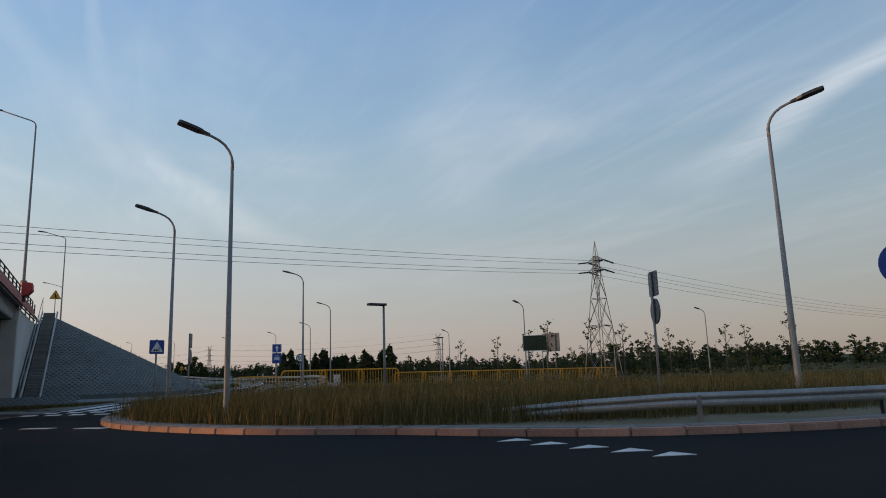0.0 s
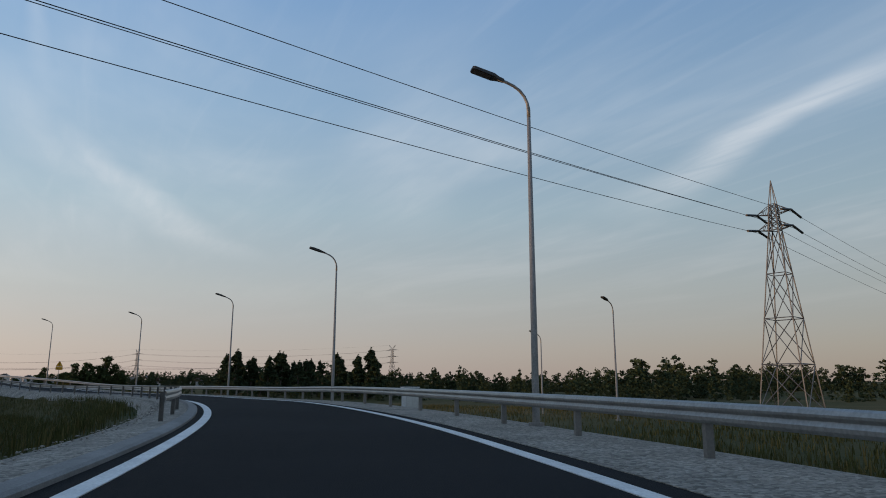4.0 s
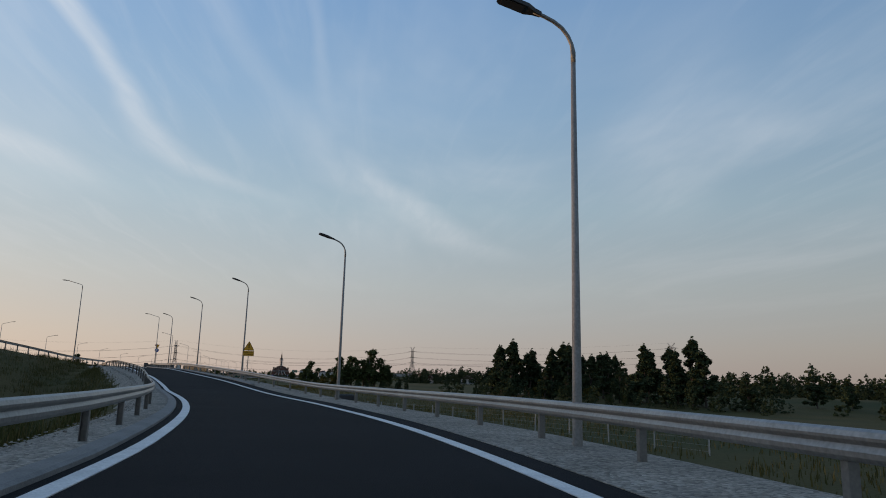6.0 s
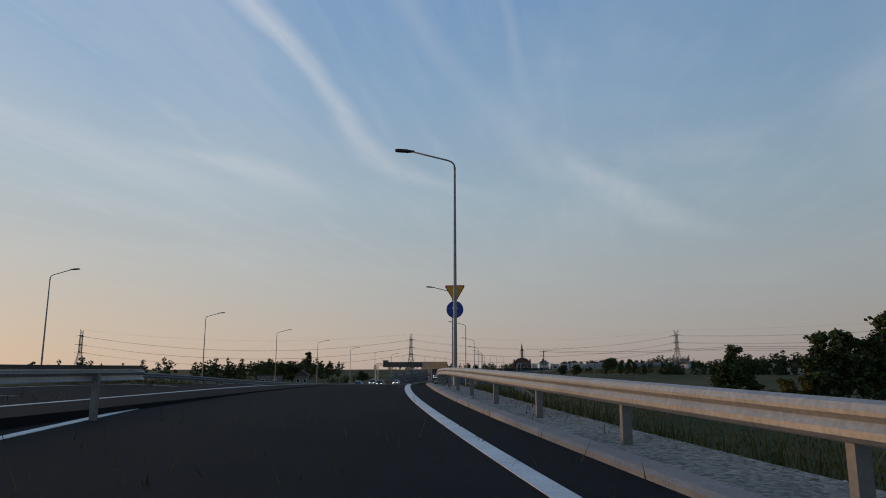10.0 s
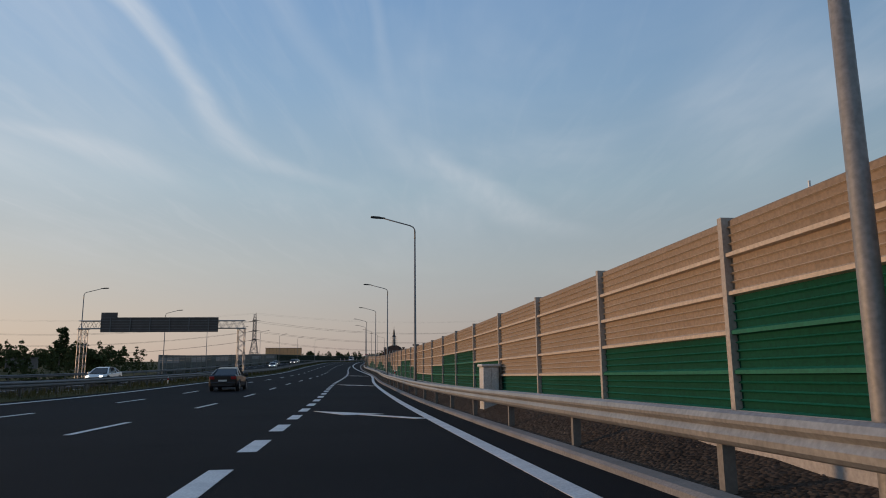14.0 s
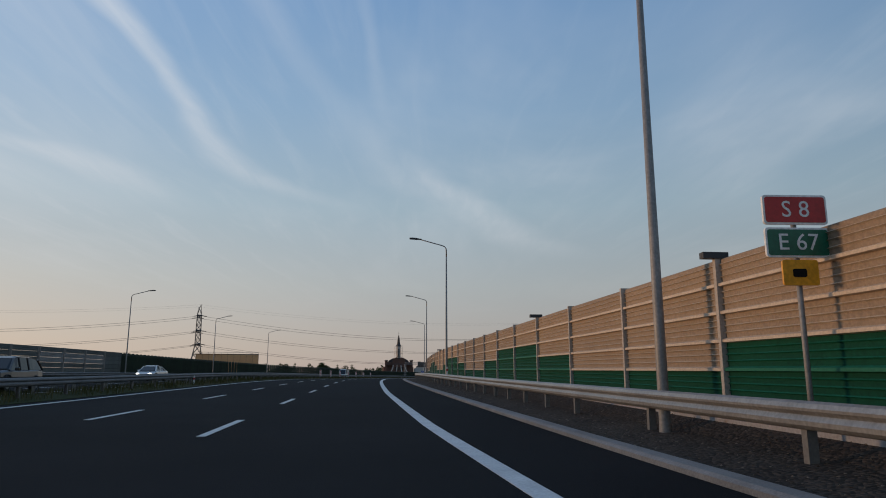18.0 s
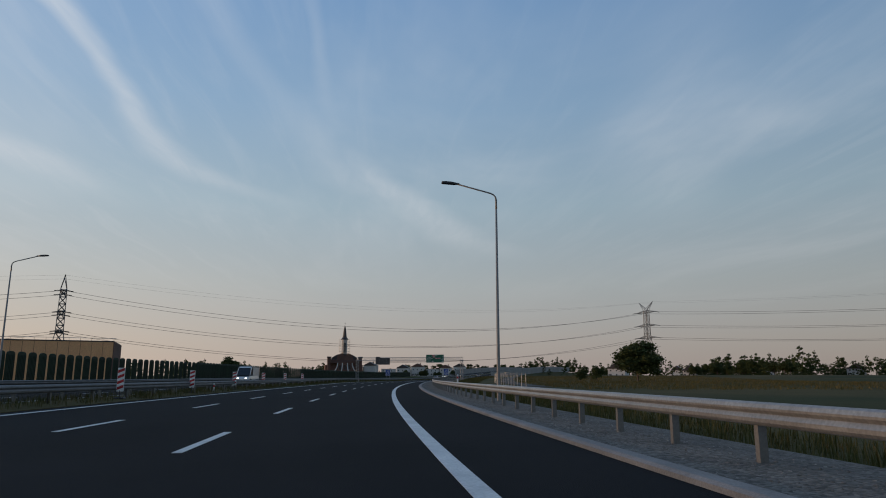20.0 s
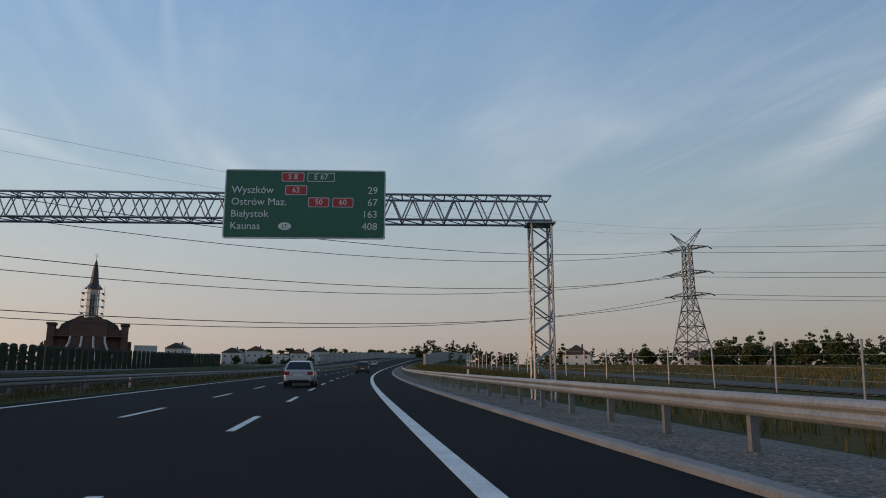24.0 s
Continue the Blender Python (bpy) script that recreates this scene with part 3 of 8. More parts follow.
# ---- kerbs, verges
kerb_1 = setting("kerb_1", strip(ROAD, along(-90.6), along(720), [(EDGE, -0.3), (EDGE, 0.06), (lambda s: EDGE(s) + 0.06, 0.09), (lambda s: EDGE(s) + 0.28, 0.09), (lambda s: EDGE(s) + 0.34, 0.02), (lambda s: EDGE(s) + 0.34, -0.3)], 2, closed=True), KERB,
                 "grey concrete kerb along the hard shoulder", "kerb")
K1 = (lambda s: EDGE(s) + 0.33)
HIGH = table((along(0), 0.0), (along(10), 0.16), (along(276), 0.16), (along(290), 0.0))
BACK = table((along(0), -0.12), (along(10), 0.8), (along(276), 0.8), (along(290), -0.12))
SOIL_END = along(268)
for name, s0, s1, mat, label in (("verge_1", along(-90), 478.0, GRAVEL, "grey crushed-stone verge under the guard rail"), ("verge_8", 478.0, SOIL_END, SOIL, "brown stony soil between the kerb and the noise barrier"), ("verge_9", SOIL_END, along(720), GRAVEL, "grey crushed-stone verge under the guard rail")):
    setting(name, strip(ROAD, s0, s1, [(K1, -0.3), (K1, 0.045), (lambda s: RAIL(s) + 0.3, HIGH), (lambda s: RAIL(s) + 2.0, BACK), (lambda s: RAIL(s) + 4.6, -1.3)], 2, closed=True), mat, label, "verge")
median = setting("median", strip(ROAD, 0, ROAD.s[-1], [(-15.65, -0.4), (-15.65, 0.02), (-14.8, 0.08), (-13.9, 0.1), (-13.0, 0.08), (-12.15, 0.02), (-12.15, -0.4)], 4), GRASS,
                 "grass strip between the carriageways", "median")
KR = (lambda s: RRIGHT(s))
kerb_2 = setting("kerb_2", strip(RAMP, 176, RAMP_END, [(KR, -0.3), (KR, 0.05), (lambda s: KR(s) + 0.06, 0.08), (lambda s: KR(s) + 0.3, 0.09), (lambda s: KR(s) + 0.36, 0.0), (lambda s: KR(s) + 0.36, -0.3)], 2, closed=True), KERB,
                 "low concrete kerb along the slip road", "kerb")
KV = (lambda s: RRIGHT(s) + (0.0 if s < 176 else 0.35))
verge_2 = setting("verge_2", strip(RAMP, 52, RAMP_END + 3, [(KV, -0.3), (KV, 0.004), (lambda s: RRR(s) - 0.1, 0.012), (lambda s: RRR(s) + 1.0, -0.03), (lambda s: RRR(s) + 1.8, -0.3), (lambda s: RRR(s) + 3.4, -1.4)], 2, closed=True), GRAVEL_PALE,
                  "pale crushed-stone verge beside the slip road", "verge")
KL = (lambda s: RLEFT(s))
kerb_3 = setting("kerb_3", strip(RAMP, 50, 196, [(lambda s: KL(s) - 0.36, -0.3), (lambda s: KL(s) - 0.36, 0.0), (lambda s: KL(s) - 0.3, 0.09), (lambda s: KL(s) - 0.06, 0.08), (KL, 0.05), (KL, -0.3)], 2, closed=True), KERB,
                 "low concrete kerb along the slip road", "kerb")
VL = (lambda s: KL(s) - (0.35 if s < 196 else 0.0))
verge_3 = setting("verge_3", strip(RAMP, 50, 276, [(lambda s: KL(s) - 2.6, -0.7), (lambda s: KL(s) - 1.7, -0.08), (lambda s: KL(s) - 1.0, 0.0), (VL, 0.004), (VL, -0.3)], 2, closed=True), GRAVEL_PALE,
                  "pale crushed-stone verge beside the slip road", "verge")

# ---- guard rails
BEAM = [(0.0, 0.0), (0.03, 0.015), (0.058, 0.05), (0.062, 0.1), (0.036, 0.145), (0.026, 0.16), (0.036, 0.175), (0.066, 0.205), (0.07, 0.235), (0.045, 0.285), (0.0, 0.31)]
post_mesh = None


def guard_rail(line, s0, s1, lat, side, label, gap=4.0, top=0.8, group="guard rails", mat=STEEL, sink=0.0):
    """side +1: the face looks to the left of the line; a W beam on steel posts."""
    global post_mesh
    x, y, z = line.at((s0 + s1) / 2, offset(lat, (s0 + s1) / 2))
    rail = thing("guard_rail", at(x, y, z), label, "guard rail", group)
    prof = [((lambda s, u=u: offset(lat, s) - side * u), (lambda s, v=v: top - 0.31 + v - offset(sink, s))) for u, v in BEAM]
    prof += [((lambda s, u=u: offset(lat, s) - side * (u - 0.012)), (lambda s, v=v: top - 0.31 + v - offset(sink, s))) for u, v in BEAM[::-1]]
    b = part("beam", strip(line, s0, s1, prof, 2.0, closed=True), mat, None, smooth=False)
    b.parent = rail
    b.matrix_parent_inverse = rail.matrix_basis.inverted()
    if post_mesh is None:
        bm = bmesh.new()
        box(bm, -0.06, -0.05, -0.05, 0.05, -0.9, 0.74)
        box(bm, 0.05, 0.06, -0.05, 0.05, -0.9, 0.74)
        box(bm, -0.05, 0.05, -0.05, -0.04, -0.9, 0.74)
        p0 = part("post", bm, POST_SHADED)
        post_mesh = p0.data
        bpy.data.objects.remove(p0)
    for s in np.arange(s0 + 0.3, s1, gap):
        x, y, z = line.at(s, offset(lat, s) + side * 0.06, -offset(sink, s))
        p = new("post", post_mesh)
        p.matrix_basis = at(x, y, z, line.turn(s) + (0 if side > 0 else 180))
        p.parent = rail
        p.matrix_parent_inverse = rail.matrix_basis.inverted()
    return rail


guard_rail(RAMP, 45.5, 311.3, RRR, 1, "long galvanised W-beam guard rail beside the slip road", 4.0, sink=table((45.5, 0.75), (51.5, 0.0)))
guard_rail(RAMP, 88, 246, LRR, -1, "galvanised W-beam guard rail on the inner side of the slip road", 4.0, sink=table((236, 0.0), (246, 0.72)))
guard_rail(ROAD, along(-88.2), 684, RAIL, 1, "long galvanised W-beam guard rail along the hard shoulder", 4.3)
guard_rail(ROAD, 684, along(720), RAIL, 1, "galvanised W-beam guard rail on closely set posts along the hard shoulder", 2.65)
guard_rail(ROAD, BRIDGE_END, along(-135), 3.4, 1, "galvanised guard rail on the embankment of the main road", 4.0, top=0.9)
guard_rail(ROAD, BRIDGE_END, along(760), -13.2, -1, "double galvanised guard rail on the median", 4.0, top=0.8, mat=STEEL_SHADED)
guard_rail(ROAD, BRIDGE_END, along(760), -14.6, 1, "galvanised guard rail on the median", 4.0, top=0.8, mat=STEEL_SHADED)
guard_rail(ROAD, along(-80), along(760), -30.2, -1, "galvanised guard rail beyond the opposite carriageway", 6.0, top=0.8, mat=STEEL_SHADED)


# ---- street lamps
def street_lamp(height, arm, curved, label, group):
    ob = thing("street_lamp", at(0, 0, 0), label, "street lamp", group)
    bm = bmesh.new()
    tube(bm, [(0, 0, -0.6), (0, 0, 0.0), (0, 0, 1.2), (0, 0, height - 1.3)], [0.1, 0.1, 0.092, 0.05], 10)
    part("pole", bm, POLE, ob, smooth=True)
    bm = bmesh.new()
    if curved:
        pts = [(0, 0, height - 1.32), (0, 0, height - 1.1), (-0.03, 0, height - 0.92), (-0.11, 0, height - 0.74), (-0.24, 0, height - 0.58), (-0.42, 0, height - 0.46), (-0.62, 0, height - 0.38), (-arm, 0, height - 0.31)]
        tip, lift, up = -arm, height - 0.31, 15.0
    else:
        pts = [(0, 0, height - 1.32), (0, 0, height - 0.85), (-0.03, 0, height - 0.68), (-0.12, 0, height - 0.56), (-0.3, 0, height - 0.47), (-arm, 0, height)]
        tip, lift, up = -arm, height, 4.0
    tube(bm, pts, [0.055] * 2 + [0.042] * (len(pts) - 2), 8)
    part("arm", bm, POLE, ob, smooth=True)
    # flat tapered head with a ribbed back, tilted up a little
    tilt_m = Matrix.Translation((tip, 0, lift)) @ pose(0, 0, 0, 0, up, 0)
    bm = bmesh.new()
    prism(bm, [(0.16, -0.05), (0.0, -0.08), (-0.16, -0.16), (-0.72, -0.16), (-0.78, -0.11), (-0.78, 0.11), (-0.72, 0.16), (-0.16, 0.16), (0.0, 0.08), (0.16, 0.05)], -0.035, 0.045)
    box(bm, -0.62, -0.2, -0.1, 0.1, 0.045, 0.075)
    bm.transform(tilt_m)
    head = part("head", bm, BLACK, ob, "dark flat LED head")
    bm = boxed(-0.7, -0.22, -0.12, 0.12, -0.048, -0.034)
    bm.transform(tilt_m)
    part("lens", bm, BLACK, head)
    bm = bmesh.new()
    prism(bm, [(0.2 * math.cos(k * math.tau / 12), 0.2 * math.sin(k * math.tau / 12)) for k in range(12)], -0.3, 0.06)
    part("base_plate", bm, POLE, ob)
    return ob


lamp_a = street_lamp(9.45, 0.86, True, "tall galvanised street lamp with a curved arm beside the slip road", "slip road lamps")
lamp_b = street_lamp(11.35, 2.1, False, "tall galvanised street lamp with a slanting arm beside the main road", "main road lamps")
RLAMPS = [(58.0, 6.0), (85.1, 5.65), (107.6, 4.95), (132.1, 4.9), (159.4, 5.0), (188.7, 5.1), (216.6, 5.35), (246.1, 5.0)]
for k, (s, lat) in enumerate(RLAMPS):
    x, y, z = RAMP.at(s, lat)
    m = at(x, y, z - {2: 0.75, 3: 0.55, 7: 0.3}.get(k, 0.0), RAMP.turn(s))
    if k:
        copy_thing(lamp_a, m)
    else:
        lamp_a.matrix_basis = m
# stations and distances from the main road; the first stands where the slip road joins
RIGHT_LAMPS = [(406.2, 5.6), (446.8, 5.45), (486.8, 5.55), (526.4, 5.6), (565.6, 5.25), (602.5, 4.6), (639.6, 3.95), (676.8, 3.8), (718.6, 4.83), (759.8, 5.45), (803.0, 5.15)]
for k, (s, lat) in enumerate(RIGHT_LAMPS):
    x, y, z = ROAD.at(s, lat)
    if k:
        copy_thing(lamp_b, at(x, y, z - 0.25, ROAD.turn(s)))
    else:
        lamp_b.matrix_basis = at(x, y, z - 0.25, ROAD.turn(s))
x, y, z = RAMP.at(float(RAMP.nearest([17.3], [-118.4])[1][0]), 4.1)
copy_thing(lamp_b, at(x, y, z - 0.2, RAMP.turn(280)))
for yy in (-430, -384, -337.3, -299, -258, -210, -163):
    s = along(yy)
    x, y, z = ROAD.at(s, 4.35 if yy < -336 else 5.05)
    copy_thing(lamp_b, at(x, y, z + (1.0 if yy < -336 else 0.45), ROAD.turn(s)))
for s in (20, 60, 100, 145, 190, 235, 280, 392, 430, 463, 495, 533.5, 571.5, 609.5, 645.8, 682.3, 719, 755, 790.9, 827):
    x, y, z = ROAD.at(s, -31.9)
    copy_thing(lamp_b, at(x, y, z - 0.35, ROAD.turn(s) + 180))

# ---- noise barrier beside the main road
BAY = 4.34
# stations of the posts, by their count
POST = table((0, 485.1), (1, 489.4), (3, 497.6), (7, 514.2), (11, 532.0), (13, 540.6), (21, 576.0), (23, 584.7), (28, 605.5), (33, 626.8), (35, 635.5), (44, 676.1), (46, 684.8), (51, 705.5), (56, 727.2), (58, 735.8), (66, 770.5))
WALL = table((0, 6.0), (470, 6.0), (490, 5.92), (511, 5.84), (533, 5.84), (578, 5.31), (626, 4.25), (640, 4.2), (675, 4.55), (725, 5.42), (760, 5.8), (3000, 5.9))
cassette = {}


def cassette_mesh(kind, mat, lit_rib):
    """A sheet-metal cassette 0.5 high with raised ribs, one bay long."""
    bm = bmesh.new()
    prof = [(0.0, 0.0), (0.08, 0.012), (0.08, 0.055), (0.012, 0.08), (0.012, 0.15), (0.045, 0.165), (0.012, 0.18), (0.012, 0.25), (0.045, 0.265), (0.012, 0.28), (0.012, 0.345), (0.045, 0.36), (0.012, 0.375), (0.012, 0.435), (0.0, 0.45)]
    rows = [[bm.verts.new((-u, yv, v)) for u, v in prof] for yv in (0.0, BAY)]
    for i in range(len(prof) - 1):
        f = bm.faces.new((rows[0][i], rows[1][i], rows[1][i + 1], rows[0][i + 1]))
        # rib faces get the paler tone, a highlight held in the colour
        f.material_index = 1 if max(prof[i][0], prof[i + 1][0]) > 0.04 else 0
    b = [[bm.verts.new((0.09, yv, v)) for v in (0.0, 0.45)] for yv in (0.0, BAY)]
    bm.faces.new((b[0][0], b[0][1], b[1][1], b[1][0]))
    bm.faces.new((rows[0][-1], rows[1][-1], b[1][1], b[0][1]))
    bm.faces.new((rows[1][0], rows[0][0], b[0][0], b[1][0]))
    o = part(kind, bm, mat)
    o.data.materials.append(lit_rib)
    me = o.data
    bpy.data.objects.remove(o)
    return me


cassette["tan"] = cassette_mesh("cassette", TAN, TAN_RIB_LIT)
cassette["green"] = cassette_mesh("cassette", GREEN, GREEN_RIB_LIT)
bm = bmesh.new()
box(bm, -0.1, 0.1, -0.045, -0.033, -0.6, 2.9)
box(bm, -0.1, 0.1, 0.033, 0.045, -0.6, 2.9)
box(bm, -0.1, -0.085, -0.032, 0.032, -0.6, 2.9)
wall_post = part("post", bm, WALL_POST)
wall_post_mesh = wall_post.data
bpy.data.objects.remove(wall_post)
plinth = part("plinth", boxed(-0.1, 0.1, 0.0, BAY, -0.6, 0.72), CONCRETE)
plinth_mesh = plinth.data
bpy.data.objects.remove(plinth)
o = part("bracket", boxed(-0.3, 0.12, -0.07, 0.07, 2.88, 2.98), BLACK)
cap_mesh = o.data
bpy.data.objects.remove(o)
x, y, z = ROAD.at(POST(0), WALL(POST(0)))
barrier = thing("noise_barrier", at(x, y, z), "tall noise barrier of tan and dark green ribbed metal cassettes", "noise barrier")
inv = barrier.matrix_basis.inverted()


def hang(name, mesh, m, parent, pinv):
    o = new(name, mesh)
    o.matrix_basis = m
    o.parent = parent
    o.matrix_parent_inverse = pinv
    return o


GREENS = "321123"          # green cassettes in a bay, again and again
N_BAY = 65
for k in range(N_BAY + 1):
    s, s2 = POST(k), POST(k + 1)
    x, y, z = ROAD.at(s, WALL(s))
    x2, y2, z2 = ROAD.at(s2, WALL(s2))
    long_ = math.hypot(x2 - x, y2 - y)
    turn = math.degrees(math.atan2(-(x2 - x), y2 - y))
    slope = math.degrees(math.atan2(z2 - z, long_))
    hang("post", wall_post_mesh, at(x, y, z, turn), barrier, inv)
    if k in (10, 22, 34, 44, 47, 57):
        hang("bracket", cap_mesh, at(x, y, z, turn), barrier, inv)
    if k == N_BAY:
        break
    m = at(x, y, z, turn, slope) @ Matrix.Diagonal((1, long_ / BAY, 1, 1))
    hang("plinth", plinth_mesh, m, barrier, inv)
    g = int(GREENS[k % 6])
    for c in range(5):
        hang("cassette", cassette["green" if c < g else "tan"], m @ at(0, 0, 0.66 + 0.44 * c), barrier, inv)

# ---- bridge over the roundabout
GIRDER_Z, DECK_Z = -1.55, -0.5
deck = setting("bridge_deck", strip(ROAD, 0, BRIDGE_END + 1.5, [(-32.0, -0.02), (4.3, -0.02), (4.3, -0.36), (-32.0, -0.36)], 6, closed=True), CONCRETE_DARK, "grey concrete deck of the road bridge", "bridge")
bridge = thing("bridge", at(*ROAD.at(BRIDGE_END)), "concrete girder bridge carrying the main road", "bridge")
binv = bridge.matrix_basis.inverted()


def under(ob, parent=bridge, inv=binv):
    ob.parent = parent
    ob.matrix_parent_inverse = inv
    return ob


for k in range(15):
    l = 3.45 - 2.3 * k
    under(part("girder", strip(ROAD, 4, BRIDGE_END + 0.3, [(l - 0.45, -0.34), (l + 0.45, -0.34), (l + 0.4, -1.27), (l + 0.34, -1.35), (l - 0.34, -1.35), (l - 0.4, -1.27)], 8, closed=True), CONCRETE_DARK))
# cornice panels and railing on the edge
pan = None
for k, s in enumerate(np.arange(BRIDGE_END - 96, BRIDGE_END + 8, 2.0)):
    x, y, z = ROAD.at(s, 4.3)
    m = at(x, y, z, ROAD.turn(s))
    if pan is None:
        pan = under(part("cornice_panel", bevelled(boxed(0.0, 0.09, 0.01, 1.99, -0.47, 0.04), 0.008), PINK))
        pan.matrix_basis = m
    else:
        under(twin(pan, "cornice_panel", m))
railing = thing("bridge_railing", at(*ROAD.at(BRIDGE_END, 4.2)), "dark steel railing along the bridge edge", "railing")
rinv = railing.matrix_basis.inverted()
for zz, r in ((0.66, 0.04), (0.42, 0.025), (0.2, 0.025)):
    pts = [ROAD.at(s, 4.25, zz) for s in np.arange(BRIDGE_END - 96, BRIDGE_END + 12, 4.0)]
    under(part("rail", tube(bmesh.new(), pts, r, 6), BLACK), railing, rinv)
rp = None
for s in np.arange(BRIDGE_END - 96, BRIDGE_END + 11, 2.0):
    m = at(*ROAD.at(s, 4.25), ROAD.turn(s))
    if rp is None:
        rp = under(part("post", boxed(-0.04, 0.04, -0.06, 0.06, -0.1, 0.64), BLACK), railing, rinv)
        rp.matrix_basis = m
    else:
        under(twin(rp, "post", m), railing, rinv)


# pier row: crossbeam with hexagonal ends, square columns
def pier(s):
    t = ROAD.turn(s)
    for k in range(4):
        l = 0.75 - 6.2 * k
        x, y, z = ROAD.at(s, l)
        c = under(part("column", bevelled(boxed(-0.8, 0.8, -0.6, 0.6, 6.0 - z, -1.95), 0.06), CONCRETE))
        c.matrix_basis = at(x, y, z, t)
    x, y, z = ROAD.at(s, 0)
    bm = bmesh.new()
    o = [(4.05, -0.75), (4.05, -1.45), (3.4, -2.0), (-28.0, -2.0), (-28.6, -0.75)]
    a = [bm.verts.new((u, -0.75, v)) for u, v in o]
    b = [bm.verts.new((u, 0.75, v)) for u, v in o]
    n = len(o)
    for i in range(n):
        bm.faces.new((a[i], b[i], b[(i + 1) % n], a[(i + 1) % n]))
    bm.faces.new(a)
    bm.faces.new(b[::-1])
    bmesh.ops.recalc_face_normals(bm, faces=bm.faces[:])
    c = under(part("crossbeam", bm, CONCRETE))
    c.matrix_basis = at(x, y, z, t)


pier(along(-352.4))
pier(along(-369))
# abutment: wall, bearing beam, buttresses with bearings, wing wall
s = BRIDGE_END
x, y, z = ROAD.at(s, 0)
pl = at(x, y, z, ROAD.turn(s))
for name, bmx in (("abutment_wall", bevelled(boxed(-31.5, 3.98, 0.0, 1.6, 6.0 - z, -1.76), 0.03)),
                  ("bearing_beam", bevelled(boxed(-31.5, 4.1, -0.35, 1.6, -1.78, -1.37), 0.03)),
                  ("back_wall", boxed(-31.5, 4.0, 0.6, 1.6, -1.38, -0.37))):
    o = under(part(name, bmx, CONCRETE))
    o.matrix_basis = pl
for k in range(5):
    l = 2.55 - 5.4 * k
    o = under(part("buttress", bevelled(boxed(l - 0.65, l + 0.65, -1.1, 0.02, 6.0 - z, -2.0), 0.05), CONCRETE))
    o.matrix_basis = pl
    o = under(part("bearing_block", boxed(l - 0.35, l + 0.35, -0.7, -0.02, -2.01, -1.77), CONCRETE))
    o.matrix_basis = pl
o = under(part("abutment_end", bevelled(boxed(3.21, 4.12, -0.5, 0.0, 6.0 - z, -1.4), 0.03), CONCRETE))
o.matrix_basis = pl
# paint made paler, so it carries the sky light on the wing wall
SKYLIT_CONCRETE = material("pale sky-lit concrete", (0.56, 0.56, 0.55), (0.47, 0.47, 0.46), 0.8, scale=0.6, fine=25, bump=0.12)
o = under(part("wing_wall", bevelled(boxed(3.7, 4.15, -0.1, 16.0, 6.0 - z, -0.62), 0.02), SKYLIT_CONCRETE))
o.matrix_basis = pl

# ---- signs
SIGN_BLUE = material("sign blue", (0.012, 0.055, 0.30), (0.01, 0.045, 0.26), 0.4, scale=3, fine=30, bump=0.03)
SIGN_LIGHT_BLUE = material("sign light blue", (0.03, 0.16, 0.50), (0.025, 0.13, 0.44), 0.4, scale=3, fine=30, bump=0.03)
SIGN_GREEN = material("sign green", (0.006, 0.115, 0.065), (0.005, 0.10, 0.055), 0.4, scale=2, fine=30, bump=0.03)
SIGN_RED = material("sign red", (0.42, 0.018, 0.02), (0.36, 0.015, 0.016), 0.4, scale=3, fine=30, bump=0.03)
SIGN_YELLOW = material("sign amber", (0.72, 0.34, 0.012), (0.62, 0.28, 0.01), 0.45, scale=3, fine=30, bump=0.03)
SIGN_WHITE = material("sign white", (0.74, 0.75, 0.74), (0.66, 0.67, 0.66), 0.4, scale=3, fine=30, bump=0.03)
SIGN_BACK = material("sign back", (0.16, 0.165, 0.17), (0.12, 0.125, 0.13), 0.5, 0.4, scale=2, fine=30, bump=0.05)
SIGN_BLACK = material("sign black", (0.012, 0.012, 0.013), (0.01, 0.01, 0.01), 0.8, scale=3, fine=30, bump=0.03, spec=0.1)


def plate(outline, y0, y1, bm=None):
    """An outline in x, z with a thickness from y0 to y1 (it looks towards -y)."""
    bm = bm or bmesh.new()
    a = [bm.verts.new((u, y0, v)) for u, v in outline]
    b = [bm.verts.new((u, y1, v)) for u, v in outline]
    n = len(a)
    for i in range(n):
        bm.faces.new((a[i], a[(i + 1) % n], b[(i + 1) % n], b[i]))
    bm.faces.new(a)
    bm.faces.new(b[::-1])
    bmesh.ops.recalc_face_normals(bm, faces=bm.faces[:])
    return bm


def rect(x0, x1, z0, z1, r=0.0):
    if not r:
        return [(x0, z0), (x1, z0), (x1, z1), (x0, z1)]
    o = []
    for cx, cz, a0 in ((x1 - r, z0 + r, -90), (x1 - r, z1 - r, 0), (x0 + r, z1 - r, 90), (x0 + r, z0 + r, 180)):
        o += [(cx + r * math.cos(radians(a0 + 30 * k)), cz + r * math.sin(radians(a0 + 30 * k))) for k in range(4)]
    return o


def disc(cx, cz, r, n=24):
    return [(cx + r * math.cos(k * math.tau / n), cz + r * math.sin(k * math.tau / n)) for k in range(n)]


